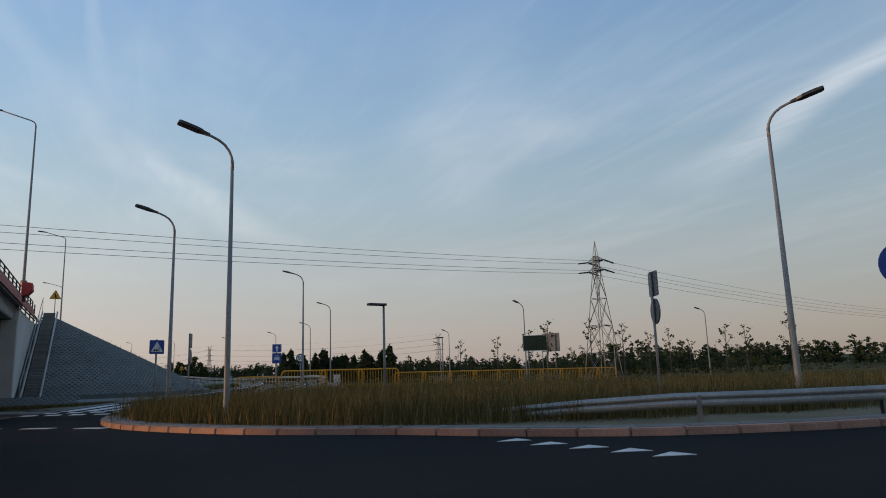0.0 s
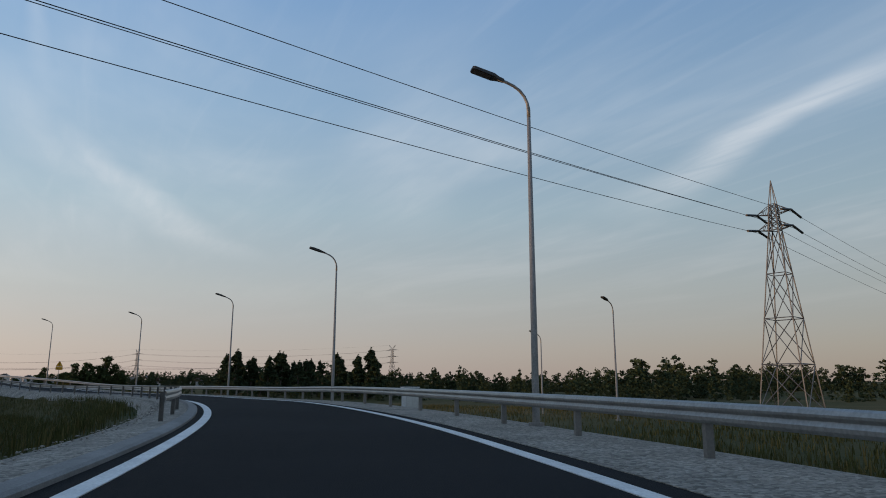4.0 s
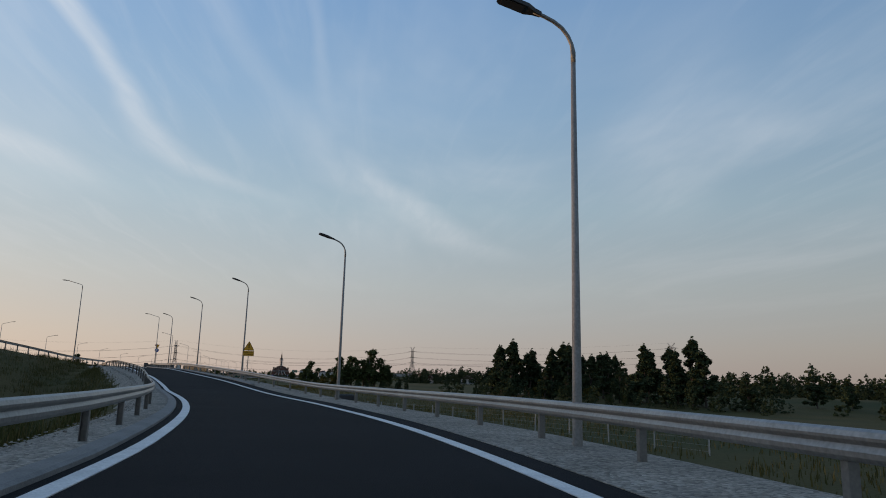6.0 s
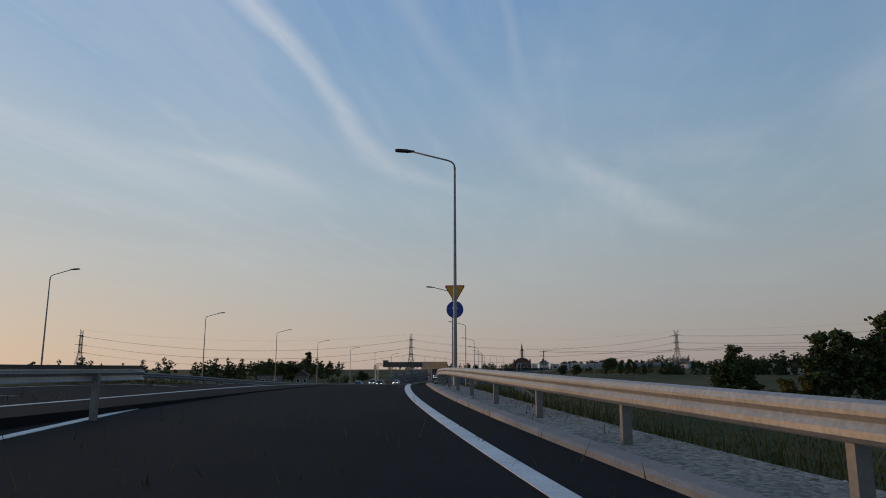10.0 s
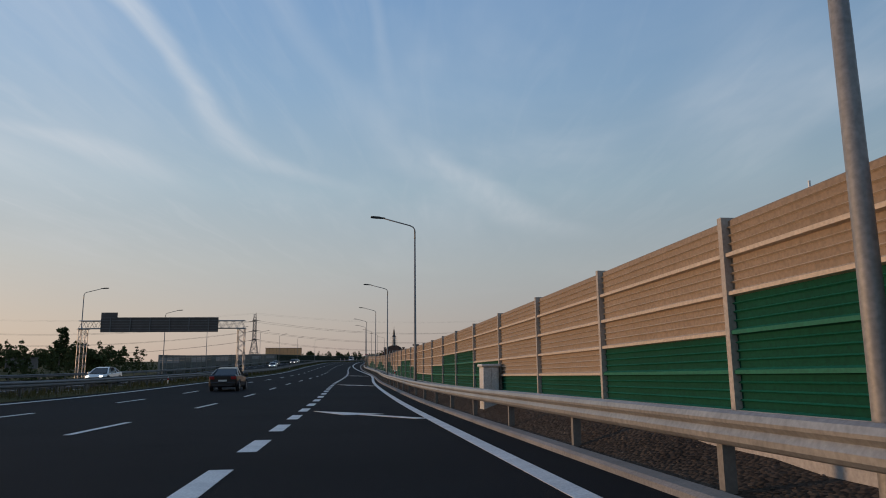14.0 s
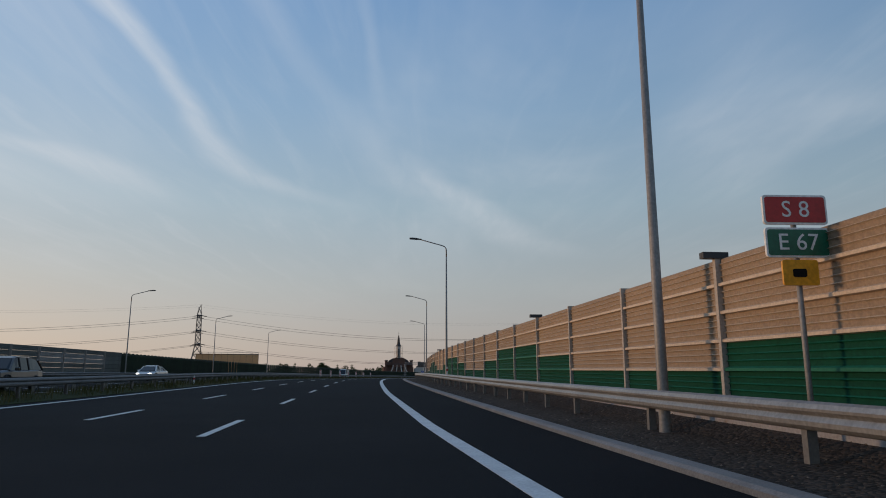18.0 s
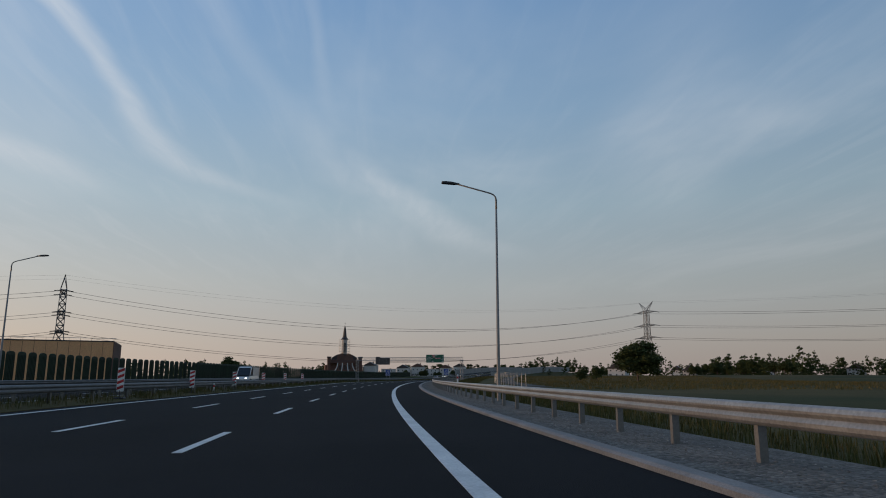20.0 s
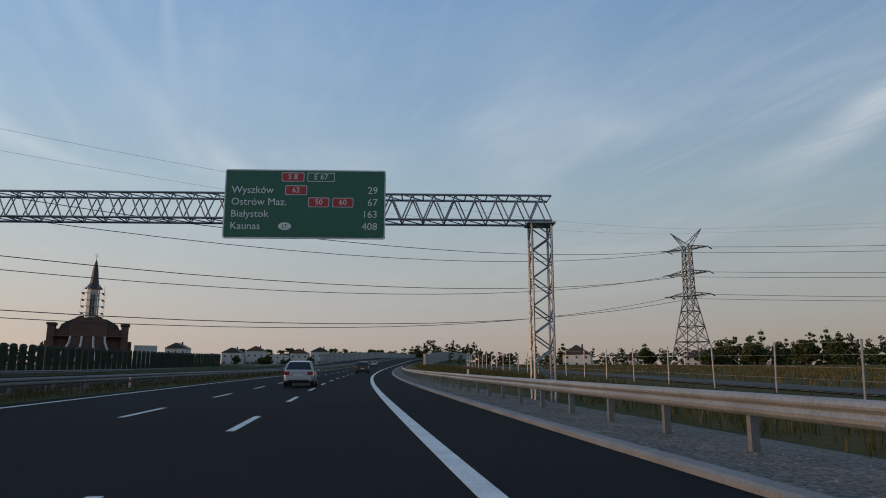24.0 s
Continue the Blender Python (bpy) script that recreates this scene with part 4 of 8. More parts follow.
def tri(cx, cz, w, up=True, r=0.06):
    h = w * 0.866
    s = 1 if up else -1
    c = [(cx - w / 2, cz - s * h / 3), (cx + w / 2, cz - s * h / 3), (cx, cz + s * h * 2 / 3)]
    o = []
    for i in range(3):
        p, q, n = Vector(c[i]), Vector(c[i - 1]), Vector(c[(i + 1) % 3])
        a, b = p + (q - p).normalized() * r * 1.7, p + (n - p).normalized() * r * 1.7
        m = p * 0.5 + (a + b) * 0.25
        o += [tuple(a), tuple(m), tuple(b)]
    return o


def lettering(text, size, mat, parent, x, y, z, align="LEFT", name="lettering"):
    cu = bpy.data.curves.new("text", "FONT")
    cu.body, cu.size, cu.extrude, cu.align_x, cu.align_y = text, size * U, 0.0015, align, "CENTER"
    cu.resolution_u = 3
    tmp = new("text", cu)
    bpy.context.view_layer.update()
    me = bpy.data.meshes.new_from_object(tmp.evaluated_get(bpy.context.evaluated_depsgraph_get()))
    bpy.data.objects.remove(tmp)
    me.materials.clear()
    me.materials.append(mat)
    ob = new(name, me)
    ob.matrix_basis = at(x, y, z) @ pose(0, 0, 0, 90)
    ob.parent = parent
    return ob


def post_bar(x, z0, z1, r=0.035, y=0.05):
    return tube(bmesh.new(), [(x, y, z0), (x, y, z1)], r, 8)


def sign_post(x, y, z, rz, label, top, category="road sign", posts=(0.0,), group="", r=0.035):
    ob = thing("road_sign", at(x, y, z, rz), label, category, group)
    for u in posts:
        part("post", post_bar(u, -0.5, top, r), POLE, ob, smooth=True)
    return ob


# direction sign to the slip road
bx, by = 38.35 - 36.86, -356.57 + 358.96
L = math.hypot(bx, by)
arrow_sign = sign_post(36.86, -358.96, 6.5, math.degrees(math.atan2(by, bx)), "green arrow-shaped direction sign with white lettering on three posts", 2.35, posts=(0.3, 1.35, 2.45))
board = part("board", plate([(0.0, 1.93), (L - 0.22, 1.93), (L, 2.2), (L - 0.22, 2.47), (0.0, 2.47)], -0.02, 0.02), SIGN_WHITE, arrow_sign, "white-edged board")
part("face", plate([(0.04, 1.97), (L - 0.24, 1.97), (L - 0.06, 2.2), (L - 0.24, 2.43), (0.04, 2.43)], -0.026, -0.019), SIGN_GREEN, board)
part("panel", plate(rect(0.09, 0.36, 2.03, 2.37, 0.03), -0.032, -0.025), SIGN_LIGHT_BLUE, board)
part("symbol", plate(rect(0.16, 0.29, 2.14, 2.25, 0.02), -0.036, -0.031), SIGN_WHITE, board)
part("panel", plate(rect(0.42, 0.95, 2.03, 2.37, 0.03), -0.032, -0.025), SIGN_RED, board)
lettering("S 8", 0.3, SIGN_WHITE, board, 0.685, -0.034, 2.2, "CENTER")
part("panel", plate(rect(1.02, 1.56, 2.03, 2.37, 0.03), -0.031, -0.025), SIGN_WHITE, board)
part("panel", plate(rect(1.035, 1.545, 2.045, 2.355, 0.03), -0.034, -0.03), SIGN_GREEN, board)
lettering("E 67", 0.27, SIGN_WHITE, board, 1.29, -0.036, 2.2, "CENTER")
lettering("Białystok", 0.29, SIGN_WHITE, board, 1.64, -0.03, 2.2)

# cycle and foot path sign
s1 = sign_post(38.5, -348.4, 6.45, 8, "round blue path sign with white shapes on a grey post", 3.1)
b = part("board", plate(disc(0, 2.8, 0.31), -0.02, 0.015), SIGN_LIGHT_BLUE, s1)
part("symbol", plate(rect(-0.012, 0.012, 2.58, 3.02), -0.026, -0.019), SIGN_WHITE, b)
for u in (-0.21, -0.08):
    part("symbol", plate(disc(u, 2.77, 0.058, 16), -0.026, -0.019), SIGN_WHITE, b)
    part("symbol", plate(disc(u, 2.77, 0.042, 16), -0.029, -0.025), SIGN_LIGHT_BLUE, b)
part("symbol", plate([(-0.21, 2.765), (-0.14, 2.765), (-0.09, 2.86), (-0.12, 2.86), (-0.15, 2.785), (-0.19, 2.85), (-0.215, 2.85)], -0.032, -0.028), SIGN_WHITE, b)
part("symbol", plate(disc(0.09, 2.99, 0.03, 12), -0.026, -0.019), SIGN_WHITE, b)
part("symbol", plate([(0.05, 2.66), (0.085, 2.78), (0.12, 2.66), (0.145, 2.66), (0.115, 2.83), (0.12, 2.95), (0.06, 2.95), (0.06, 2.8), (0.025, 2.66)], -0.026, -0.019), SIGN_WHITE, b)
part("symbol", plate(disc(0.2, 2.86, 0.022, 12), -0.026, -0.019), SIGN_WHITE, b)
part("symbol", plate([(0.175, 2.67), (0.2, 2.75), (0.225, 2.67), (0.24, 2.67), (0.22, 2.83), (0.18, 2.83), (0.16, 2.67)], -0.026, -0.019), SIGN_WHITE, b)

# crossing sign
s2 = sign_post(46.05, -355.4, 6.5, 18, "square blue crossing sign with a white triangle on a grey post", 3.15, r=0.04)
b = part("board", plate(rect(-0.31, 0.31, 2.52, 3.12, 0.05), -0.02, 0.015), SIGN_BLUE, s2)
part("triangle", plate(tri(0, 2.76, 0.52, r=0.02), -0.026, -0.019), SIGN_WHITE, b)
part("symbol", plate(rect(0.07, 0.1, 2.64, 2.84), -0.03, -0.025), SIGN_BLACK, b)
part("symbol", plate(disc(-0.1, 2.68, 0.045, 12), -0.03, -0.025), SIGN_BLACK, b)
part("symbol", plate(disc(0.0, 2.68, 0.045, 12), -0.03, -0.025), SIGN_BLACK, b)

# a round and an oblong sign seen edge-on
for (ex, ey, ez, er, ehe) in ((47.4, -356.0, 6.5, 78, 3.35), (57.5, -374.2, 6.6, 70, 3.5)):
    s3 = sign_post(ex, ey, ez, er, "grey-backed road signs on one post", ehe)
    part("board", plate(disc(0, ehe - 1.0, 0.32), -0.02, 0.015), SIGN_BACK, s3)
    part("board", plate(rect(-0.3, 0.3, ehe - 0.62, ehe, 0.04), -0.02, 0.015), SIGN_BACK, s3)
s4 = sign_post(58.4, -380.0, 6.5, -40, "round blue sign with a white arrow on a post", 3.2)
b = part("board", plate(disc(0, 2.9, 0.42), -0.02, 0.015), SIGN_BLUE, s4)
part("arrow", plate([(-0.05, 2.6), (0.05, 2.6), (0.05, 2.95), (0.16, 2.95), (0, 3.2), (-0.16, 2.95), (-0.05, 2.95)], -0.026, -0.019), SIGN_WHITE, b)

# one-way and motor road signs on one post
s5 = sign_post(53.8, -339.4, 6.75, -10, "two square blue signs, a white arrow over a white car", 3.5, posts=(0.0,))
b = part("board", plate(rect(-0.31, 0.31, 2.93, 3.5, 0.04), -0.02, 0.015), SIGN_BLUE, s5)
part("rim", plate(rect(-0.285, 0.285, 2.955, 3.475, 0.03), -0.023, -0.019), SIGN_WHITE, b)
part("face", plate(rect(-0.27, 0.27, 2.97, 3.46, 0.03), -0.026, -0.022), SIGN_BLUE, b)
part("arrow", plate([(-0.05, 3.0), (0.05, 3.0), (0.05, 3.22), (0.14, 3.22), (0, 3.42), (-0.14, 3.22), (-0.05, 3.22)], -0.03, -0.025), SIGN_WHITE, b)
b = part("board", plate(rect(-0.31, 0.31, 2.2, 2.89, 0.04), -0.02, 0.015), SIGN_BLUE, s5)
part("car_body", plate(rect(-0.19, 0.19, 2.45, 2.6, 0.03), -0.026, -0.019), SIGN_WHITE, b)
part("car_roof", plate([(-0.15, 2.595), (0.15, 2.595), (0.1, 2.72), (-0.1, 2.72)], -0.026, -0.019), SIGN_WHITE, b)
part("windscreen", plate([(-0.115, 2.605), (0.115, 2.605), (0.08, 2.69), (-0.08, 2.69)], -0.03, -0.025), SIGN_BLUE, b)
for sx in (-1, 1):
    part("car_lamp", plate(disc(sx * 0.13, 2.53, 0.03, 10), -0.03, -0.025), SIGN_BLUE, b)
    part("car_wheel", plate(rect(min(sx * 0.1, sx * 0.17), max(sx * 0.1, sx * 0.17), 2.4, 2.46), -0.026, -0.019), SIGN_WHITE, b)

# speed limit sign
s6 = sign_post(57.3, -329.8, 6.95, -14, "round white 50 sign with a black ring", 2.95)
b = part("board", plate(disc(0, 2.65, 0.36), -0.02, 0.015), SIGN_BLACK, s6)
part("face", plate(disc(0, 2.65, 0.28), -0.026, -0.019), SIGN_WHITE, b)
lettering("50", 0.46, SIGN_BLACK, b, 0, -0.03, 2.65, "CENTER")


def warning(x, y, z, rz, label, low, plate_text=None, mark=True):
    ob = sign_post(x, y, z, rz, label, low + 0.6)
    b = part("board", plate(tri(0, low + 0.36, 0.95), -0.02, 0.015), SIGN_BLACK, ob, "black-edged triangle")
    part("face", plate(tri(0, low + 0.36, 0.84, r=0.05), -0.026, -0.019), SIGN_YELLOW, b)
    if mark:
        part("mark", plate([(-0.035, low + 0.3), (0.035, low + 0.3), (0.05, low + 0.68), (-0.05, low + 0.68)], -0.03, -0.025), SIGN_BLACK, b)
        part("mark", plate(disc(0, low + 0.2, 0.04, 12), -0.03, -0.025), SIGN_BLACK, b)
    else:
        part("mark", plate([(-0.03, low + 0.18), (0.12, low + 0.18), (0.0, low + 0.62), (-0.05, low + 0.62)], -0.03, -0.025), SIGN_BLACK, b)
    if plate_text:
        p = part("plate", plate(rect(-0.45, 0.45, low - 0.37, low + 0.05, 0.05), -0.02, 0.015), SIGN_BLACK, ob)
        part("face", plate(rect(-0.43, 0.43, low - 0.35, low + 0.03, 0.04), -0.024, -0.019), SIGN_YELLOW, p)
        for i, tx in enumerate(plate_text):
            lettering(tx, 0.125, SIGN_BLACK, p, 0, -0.028, low - 0.09 - 0.14 * i, "CENTER")
    return ob


warning(37.9, -319.5, 13.4, 0, "amber warning triangle on the embankment top", 1.95, mark=False)
x, y, z = RAMP.at(182, 4.05)
warning(x, y, z - 0.1, 16, "amber exclamation triangle over an amber plate with black lettering", 2.55, ("Oznakowanie", "doświadczalne"))

# ---- lamps round the roundabout
copy_thing(lamp_a, at(47.86, -367.3, 5.85, 12))
copy_thing(lamp_a, at(46.55, -356.8, 5.85, 8))
copy_thing(lamp_a, at(62.95, -373.5, 6.4, 130))
copy_thing(lamp_a, at(97.8, -262.0, ground_at(97.8, -262) - 0.9, 10))
copy_thing(lamp_a, at(101, -366, 6.2, 180))
copy_thing(lamp_a, at(83, -322, 6.2, 20))
copy_thing(lamp_a, at(112, -318, 6.2, 0))
copy_thing(lamp_a, at(128, -336, 6.2, 180))
copy_thing(lamp_a, at(92, -280, 6.2, 20))
copy_thing(lamp_a, at(118, -290, 6.2, 0))


def square_lamp(x, y, z, rz, h, label):
    ob = thing("path_lamp", at(x, y, z, rz), label, "street lamp", "path lamps")
    part("pole", tube(bmesh.new(), [(0, 0, -0.4), (0, 0, h)], [0.07, 0.05], 8), POLE, ob, smooth=True)
    part("head", bevelled(boxed(-0.75, 0.1, -0.14, 0.14, h - 0.02, h + 0.08), 0.02), BLACK, ob, "dark flat head")
    return ob


square_lamp(55.1, -359.4, 6.5, 10, 4.3, "grey path lamp with a flat dark head")
square_lamp(75, -318, 6.3, 10, 5.6, "grey path lamp with a flat dark head")
ub = thing("underpass_lamp", at(34.8, -358.2, 6.5, 10), "grey lamp post with two short arms under the bridge", "street lamp")
part("pole", tube(bmesh.new(), [(0, 0, -0.4), (0, 0, 4.4)], [0.08, 0.05], 8), POLE, ub, smooth=True)
part("arm", tube(bmesh.new(), [(-0.6, 0, 4.52), (0, 0, 4.38), (0.6, 0, 4.52)], 0.03, 6), POLE, ub)
for sx in (-1, 1):
    part("head", bevelled(boxed(min(sx * 0.35, sx * 0.8), max(sx * 0.35, sx * 0.8), -0.09, 0.09, 4.46, 4.53), 0.01), BLACK, ub)

# ---- island with its kerb, paths
EARTH = material("dry verge soil", (0.20, 0.15, 0.09), (0.12, 0.105, 0.05), 0.95, scale=0.8, fine=14, bump=1.0)
PAVER = material("grey paving stone", (0.205, 0.19, 0.175), (0.145, 0.135, 0.125), 0.9, scale=1.2, fine=30, bump=0.35, vary=0.1)
PAVER_RED = material("tan paving stone", (0.26, 0.175, 0.115), (0.205, 0.138, 0.09), 0.9, scale=1.2, fine=30, bump=0.35, vary=0.1)
KERB_RED = material("reddish kerb stone", (0.40, 0.235, 0.175), (0.31, 0.18, 0.135), 0.9, scale=1.5, fine=40, bump=0.4, vary=0.14)
ISLAND = [(44.3, -357.6), (44.35, -361.5), (45.0, -365.2), (46.3, -368.2), (48.3, -371.2), (50.6, -373.4), (52.4, -375.6), (54.4, -377.4), (57.2, -378.5), (61.5, -378.9), (70.0, -379.0), (90.0, -379.2), (130.0, -380.0)]
ISLE = Line([(x, y, 6.44) for x, y in ISLAND], 0.5)
bm = bmesh.new()
o = [ISLE.xy(s, -0.32) for s in np.arange(0, ISLE.s[-1], 1.0)]
o = [(float(a), float(b)) for a, b in o] + [(160.0, -370.0), (160.0, -330.0), (70.0, -322.0), (60.8, -328.0), (55.4, -337.5), (52.4, -341.6), (50.6, -345.8), (49.0, -350.6), (46.4, -355.4), (45.2, -356.4)]
prism(bm, o, 6.0, 6.56)
island = setting("island", bm, EARTH, "raised island of dry soil and weeds inside a kerb", "ground")
stone = None
rim = tagged(new("kerb_4"), "kerb of reddish concrete stones round the island", "kerb", kind="structure")
for k, s in enumerate(np.arange(0.5, 64, 1.0)):
    x, y = ISLE.xy(s, -0.16)
    m = at(x, y, 6.44, ISLE.turn(s), random.uniform(-0.5, 0.5))
    if stone is None:
        stone = part("kerb_stone", bevelled(boxed(-0.16, 0.16, -0.49, 0.49, -0.3, 0.14), 0.025, 2), KERB_RED, rim)
        stone.matrix_basis = m
    else:
        twin(stone, "kerb_stone", m, rim)
# narrow strip of grey flags behind the kerb
flag = None
for k, s in enumerate(np.arange(0.5, 40, 0.52)):
    x, y = ISLE.xy(s, -0.62)
    m = at(x, y, 6.56, ISLE.turn(s))
    if flag is None:
        flag = part("flagstone", bevelled(boxed(-0.28, 0.28, -0.245, 0.245, -0.1, 0.03), 0.012), PAVER, rim)
        flag.matrix_basis = m
    else:
        twin(flag, "flagstone", m, rim)


def path_bed(name, outline, z, label, mat=EARTH):
    return setting(name, prism(bmesh.new(), outline, z - 0.5, z), mat, label, "pavement")


def paving(bed, frame_m, nx, ny, dx, dy, mat, inside, z=0.018):
    """Stones in running bond on a bed, each an object on one mesh."""
    st = part("paving_stone", bevelled(boxed(-dx / 2 + 0.008, dx / 2 - 0.008, -dy / 2 + 0.008, dy / 2 - 0.008, -0.08, 0.0), 0.008), mat)
    me = st.data
    bpy.data.objects.remove(st)
    for j in range(ny):
        for i in range(nx):
            p = frame_m @ Vector(((i + 0.5 * (j % 2)) * dx * U, j * dy * U, 0))
            if inside(p.x / U - 3.75, p.y / U):
                o = new("paving_stone", me)
                o.matrix_basis = frame_m @ pose((i + 0.5 * (j % 2)) * dx * U, j * dy * U, z * U + random.uniform(-0.002, 0.002))
                o.parent = bed


def in_poly(poly):
    def f(x, y):
        c = False
        for (x1, y1), (x2, y2) in zip(poly, poly[1:] + poly[:1]):
            if (y1 > y) != (y2 > y) and x < (x2 - x1) * (y - y1) / (y2 - y1) + x1:
                c = not c
        return c
    return f


setting("verge_6", strip(RAMP, 38.0, 57.0, [(2.85, -0.4), (2.85, -0.07), (5.0, -0.07), (9.5, -0.12), (9.5, -0.6)], 1.0), EARTH, "trodden soil beside the slip road", "verge")
setting("verge_7", strip(RAMP, 44.0, 58.0, [(-7.0, -0.6), (-7.0, -0.1), (-4.5, -0.07), (-2.85, -0.07), (-2.85, -0.4)], 1.0), EARTH, "trodden soil at the foot of the embankment", "verge")
# worn ground between the pavement, the kerb and the rail
setting("verge_4", strip(RAMP, 46.5, 54.0, [(2.9, -0.3), (2.9, -0.035), (4.0, -0.03), (5.4, -0.02), (5.4, -0.3)], 1.0), EARTH, "dry soil and broken paving at the end of the guard rail", "verge")
setting("verge_5", strip(RAMP, 43.0, 54.5, [(4.9, -0.4), (4.9, -0.05), (6.0, -0.03), (9.0, -0.1), (9.0, -0.5)], 1.0), EARTH, "dry soil below the weeds behind the guard rail", "verge")
# path on the island side of the crossing
P1 = [(46.4, -352.35), (47.6, -349.9), (48.4, -348.1), (50.7, -343.0), (52.6, -339.4), (54.2, -339.4), (51.4, -345.2), (53.0, -346.2), (60.5, -346.6), (60.5, -351.5), (48.9, -351.5)]
bm = prism(bmesh.new(), P1, 6.1, 6.575)
for v in bm.verts:
    v.co.z += 0.016 * (v.co.y + 352)
bed1 = setting("pavement_1", bm, PAVER, "tan and grey stone pavement at the crossing", "pavement")
TAN_PATCH = in_poly([(46.9, -352.2), (49.5, -346.7), (51.2, -345.6), (48.2, -351.9)])
P1_IN = in_poly(P1)
LAID = at(43.0, -355.0, 6.527, -24) @ pose(0, 0, 0, 0.84, 0.37, 0)
paving(bed1, LAID, 27, 42, 0.62, 0.48, PAVER_RED, lambda x, y: P1_IN(x, y) and TAN_PATCH(x, y))
paving(bed1, LAID, 27, 42, 0.62, 0.48, PAVER, lambda x, y: P1_IN(x, y) and not TAN_PATCH(x, y))
setting("cycle_path_2", prism(bmesh.new(), [(46.3, -352.5), (48.9, -351.55), (60.5, -351.55), (60.5, -353.0), (52.0, -353.2), (48.5, -355.6), (46.2, -355.4), (45.8, -354.4)], 6.2, 6.566), ASPHALT_OLD,
        "dark asphalt cycle path at the crossing", "path")
# pavement under the bridge and before the embankment
P2 = [(41.2, -344.8), (40.4, -348.0), (39.2, -351.6), (37.4, -356.8), (36.0, -359.6), (30.0, -362.0), (-20.0, -364.0), (-20.0, -334.0), (38.0, -334.0), (44.5, -337.0), (46.8, -334.0), (47.2, -335.4), (44.6, -340.6)]
bed2 = path_bed("pavement_2", P2, 6.475, "dry earth and path under the bridge")
P3 = [(28.0, -346.6), (36.5, -346.0), (38.1, -345.95), (39.4, -346.5), (40.7, -348.2), (42.0, -345.4), (43.2, -341.4), (40.0, -340.4), (36.6, -341.6), (28.0, -342.2)]
paving(bed2, at(30, -350, 6.475), 22, 18, 0.62, 0.48, PAVER, in_poly(P3))
CYCLE = [(20.0, -347.0), (36.5, -346.2), (38.1, -346.15), (39.4, -346.8), (40.9, -348.75), (40.2, -351.4), (39.5, -350.95), (38.4, -349.9), (36.4, -349.4), (20.0, -350.4)]
setting("cycle_path", prism(bmesh.new(), CYCLE, 6.3, 6.498), ASPHALT_OLD, "dark asphalt cycle path before the bridge", "path")
for cx_, cy_ in ((36.2, -347.6), (37.4, -347.9)):
    bm = tube(bmesh.new(), [(cx_ + 0.42 * math.cos(k * math.tau / 20), cy_ + 0.42 * math.sin(k * math.tau / 20), 6.5) for k in range(21)], 0.03, 4)
    tagged(part("road_marking_cycle", bm, PAINT), "white ring of a cycle painted on the path", "road marking", kind="structure")
kb = None
LEFT_KERB = Line([(30.0, -362.4, 6.44), (36.2, -359.4, 6.44), (38.6, -355.4, 6.45), (40.3, -351.2, 6.47), (41.1, -349.0, 6.5), (42.55, -345.5, 6.56), (43.8, -342.0, 6.64), (44.9, -338.5, 6.73), (46.6, -333.6, 6.83)], 0.5)
lk = tagged(new("kerb_5"), "grey concrete kerb stones before the bridge", "kerb", kind="structure")
setting("pavement_3", strip(LEFT_KERB, 18.6, LEFT_KERB.s[-1] - 0.2, [(-0.2, -0.3), (-0.2, 0.02), (-1.2, 0.0), (-2.2, -0.06), (-3.2, -0.35)], 1.0), PAVER, "grey worn pavement rising beside the kerb", "pavement")
for s in np.arange(0.5, LEFT_KERB.s[-1], 1.0):
    x, y, z = LEFT_KERB.at(s)
    m = at(x, y, z - 0.035, LEFT_KERB.turn(s))
    if kb is None:
        kb = part("kerb_stone", bevelled(boxed(-0.24, 0.0, -0.49, 0.49, -0.3, 0.05), 0.02, 2), KERB, lk)
        kb.matrix_basis = m
    else:
        twin(kb, "kerb_stone", m, lk)

RIGHT_KERB = Line([(45.0, -354.8, 6.485), (45.5, -353.3, 6.505), (46.2, -351.8, 6.525), (47.2, -349.6, 6.56), (49.05, -345.4, 6.65), (51.1, -340.5, 6.755), (53.1, -335.8, 6.85)], 0.5)
rk = tagged(new("kerb_6"), "worn concrete kerb stones along the crossing pavement", "kerb", kind="structure")
for s in np.arange(0.5, RIGHT_KERB.s[-1], 1.0):
    x, y, z = RIGHT_KERB.at(s)
    twin(kb, "kerb_stone", at(x, y, z, RIGHT_KERB.turn(s) + 180, random.uniform(-0.4, 0.4)), rk)

# zebra crossing: long bars, then the squares of the cycle crossing
zebra = tagged(new("zebra_crossing"), "white zebra bars and squares painted over the slip road", "road marking", kind="structure")


def on_ramp(px, py):
    return RAMP.at(float(RAMP.nearest([px], [py])[1][0]))[2]


def bar_on_road(corners):
    bm = prism(bmesh.new(), corners, -0.02, 0.006)
    for v in bm.verts:
        v.co.z += on_ramp(v.co.x, v.co.y)
    bmesh.ops.recalc_face_normals(bm, faces=bm.faces[:])
    part("bar", bm, PAINT, zebra)


for k in range(5):
    a_, b_ = (41.74 + 1.015 * k, -348.29 - 0.585 * k), (43.73 + 1.14 * k, -341.9 - 0.78 * k)
    bar_on_road([a_, (a_[0] + 0.57, a_[1] - 0.12), (b_[0] + 0.66, b_[1] - 0.12), b_])
    for cx, cy in ((41.52, -349.29), (40.81, -351.08)):
        cx, cy = cx + 1.035 * k, cy - 0.57 * k
        bar_on_road([(cx - 0.35, cy - 0.29), (cx + 0.24, cy - 0.45), (cx + 0.36, cy + 0.3), (cx - 0.23, cy + 0.48)])
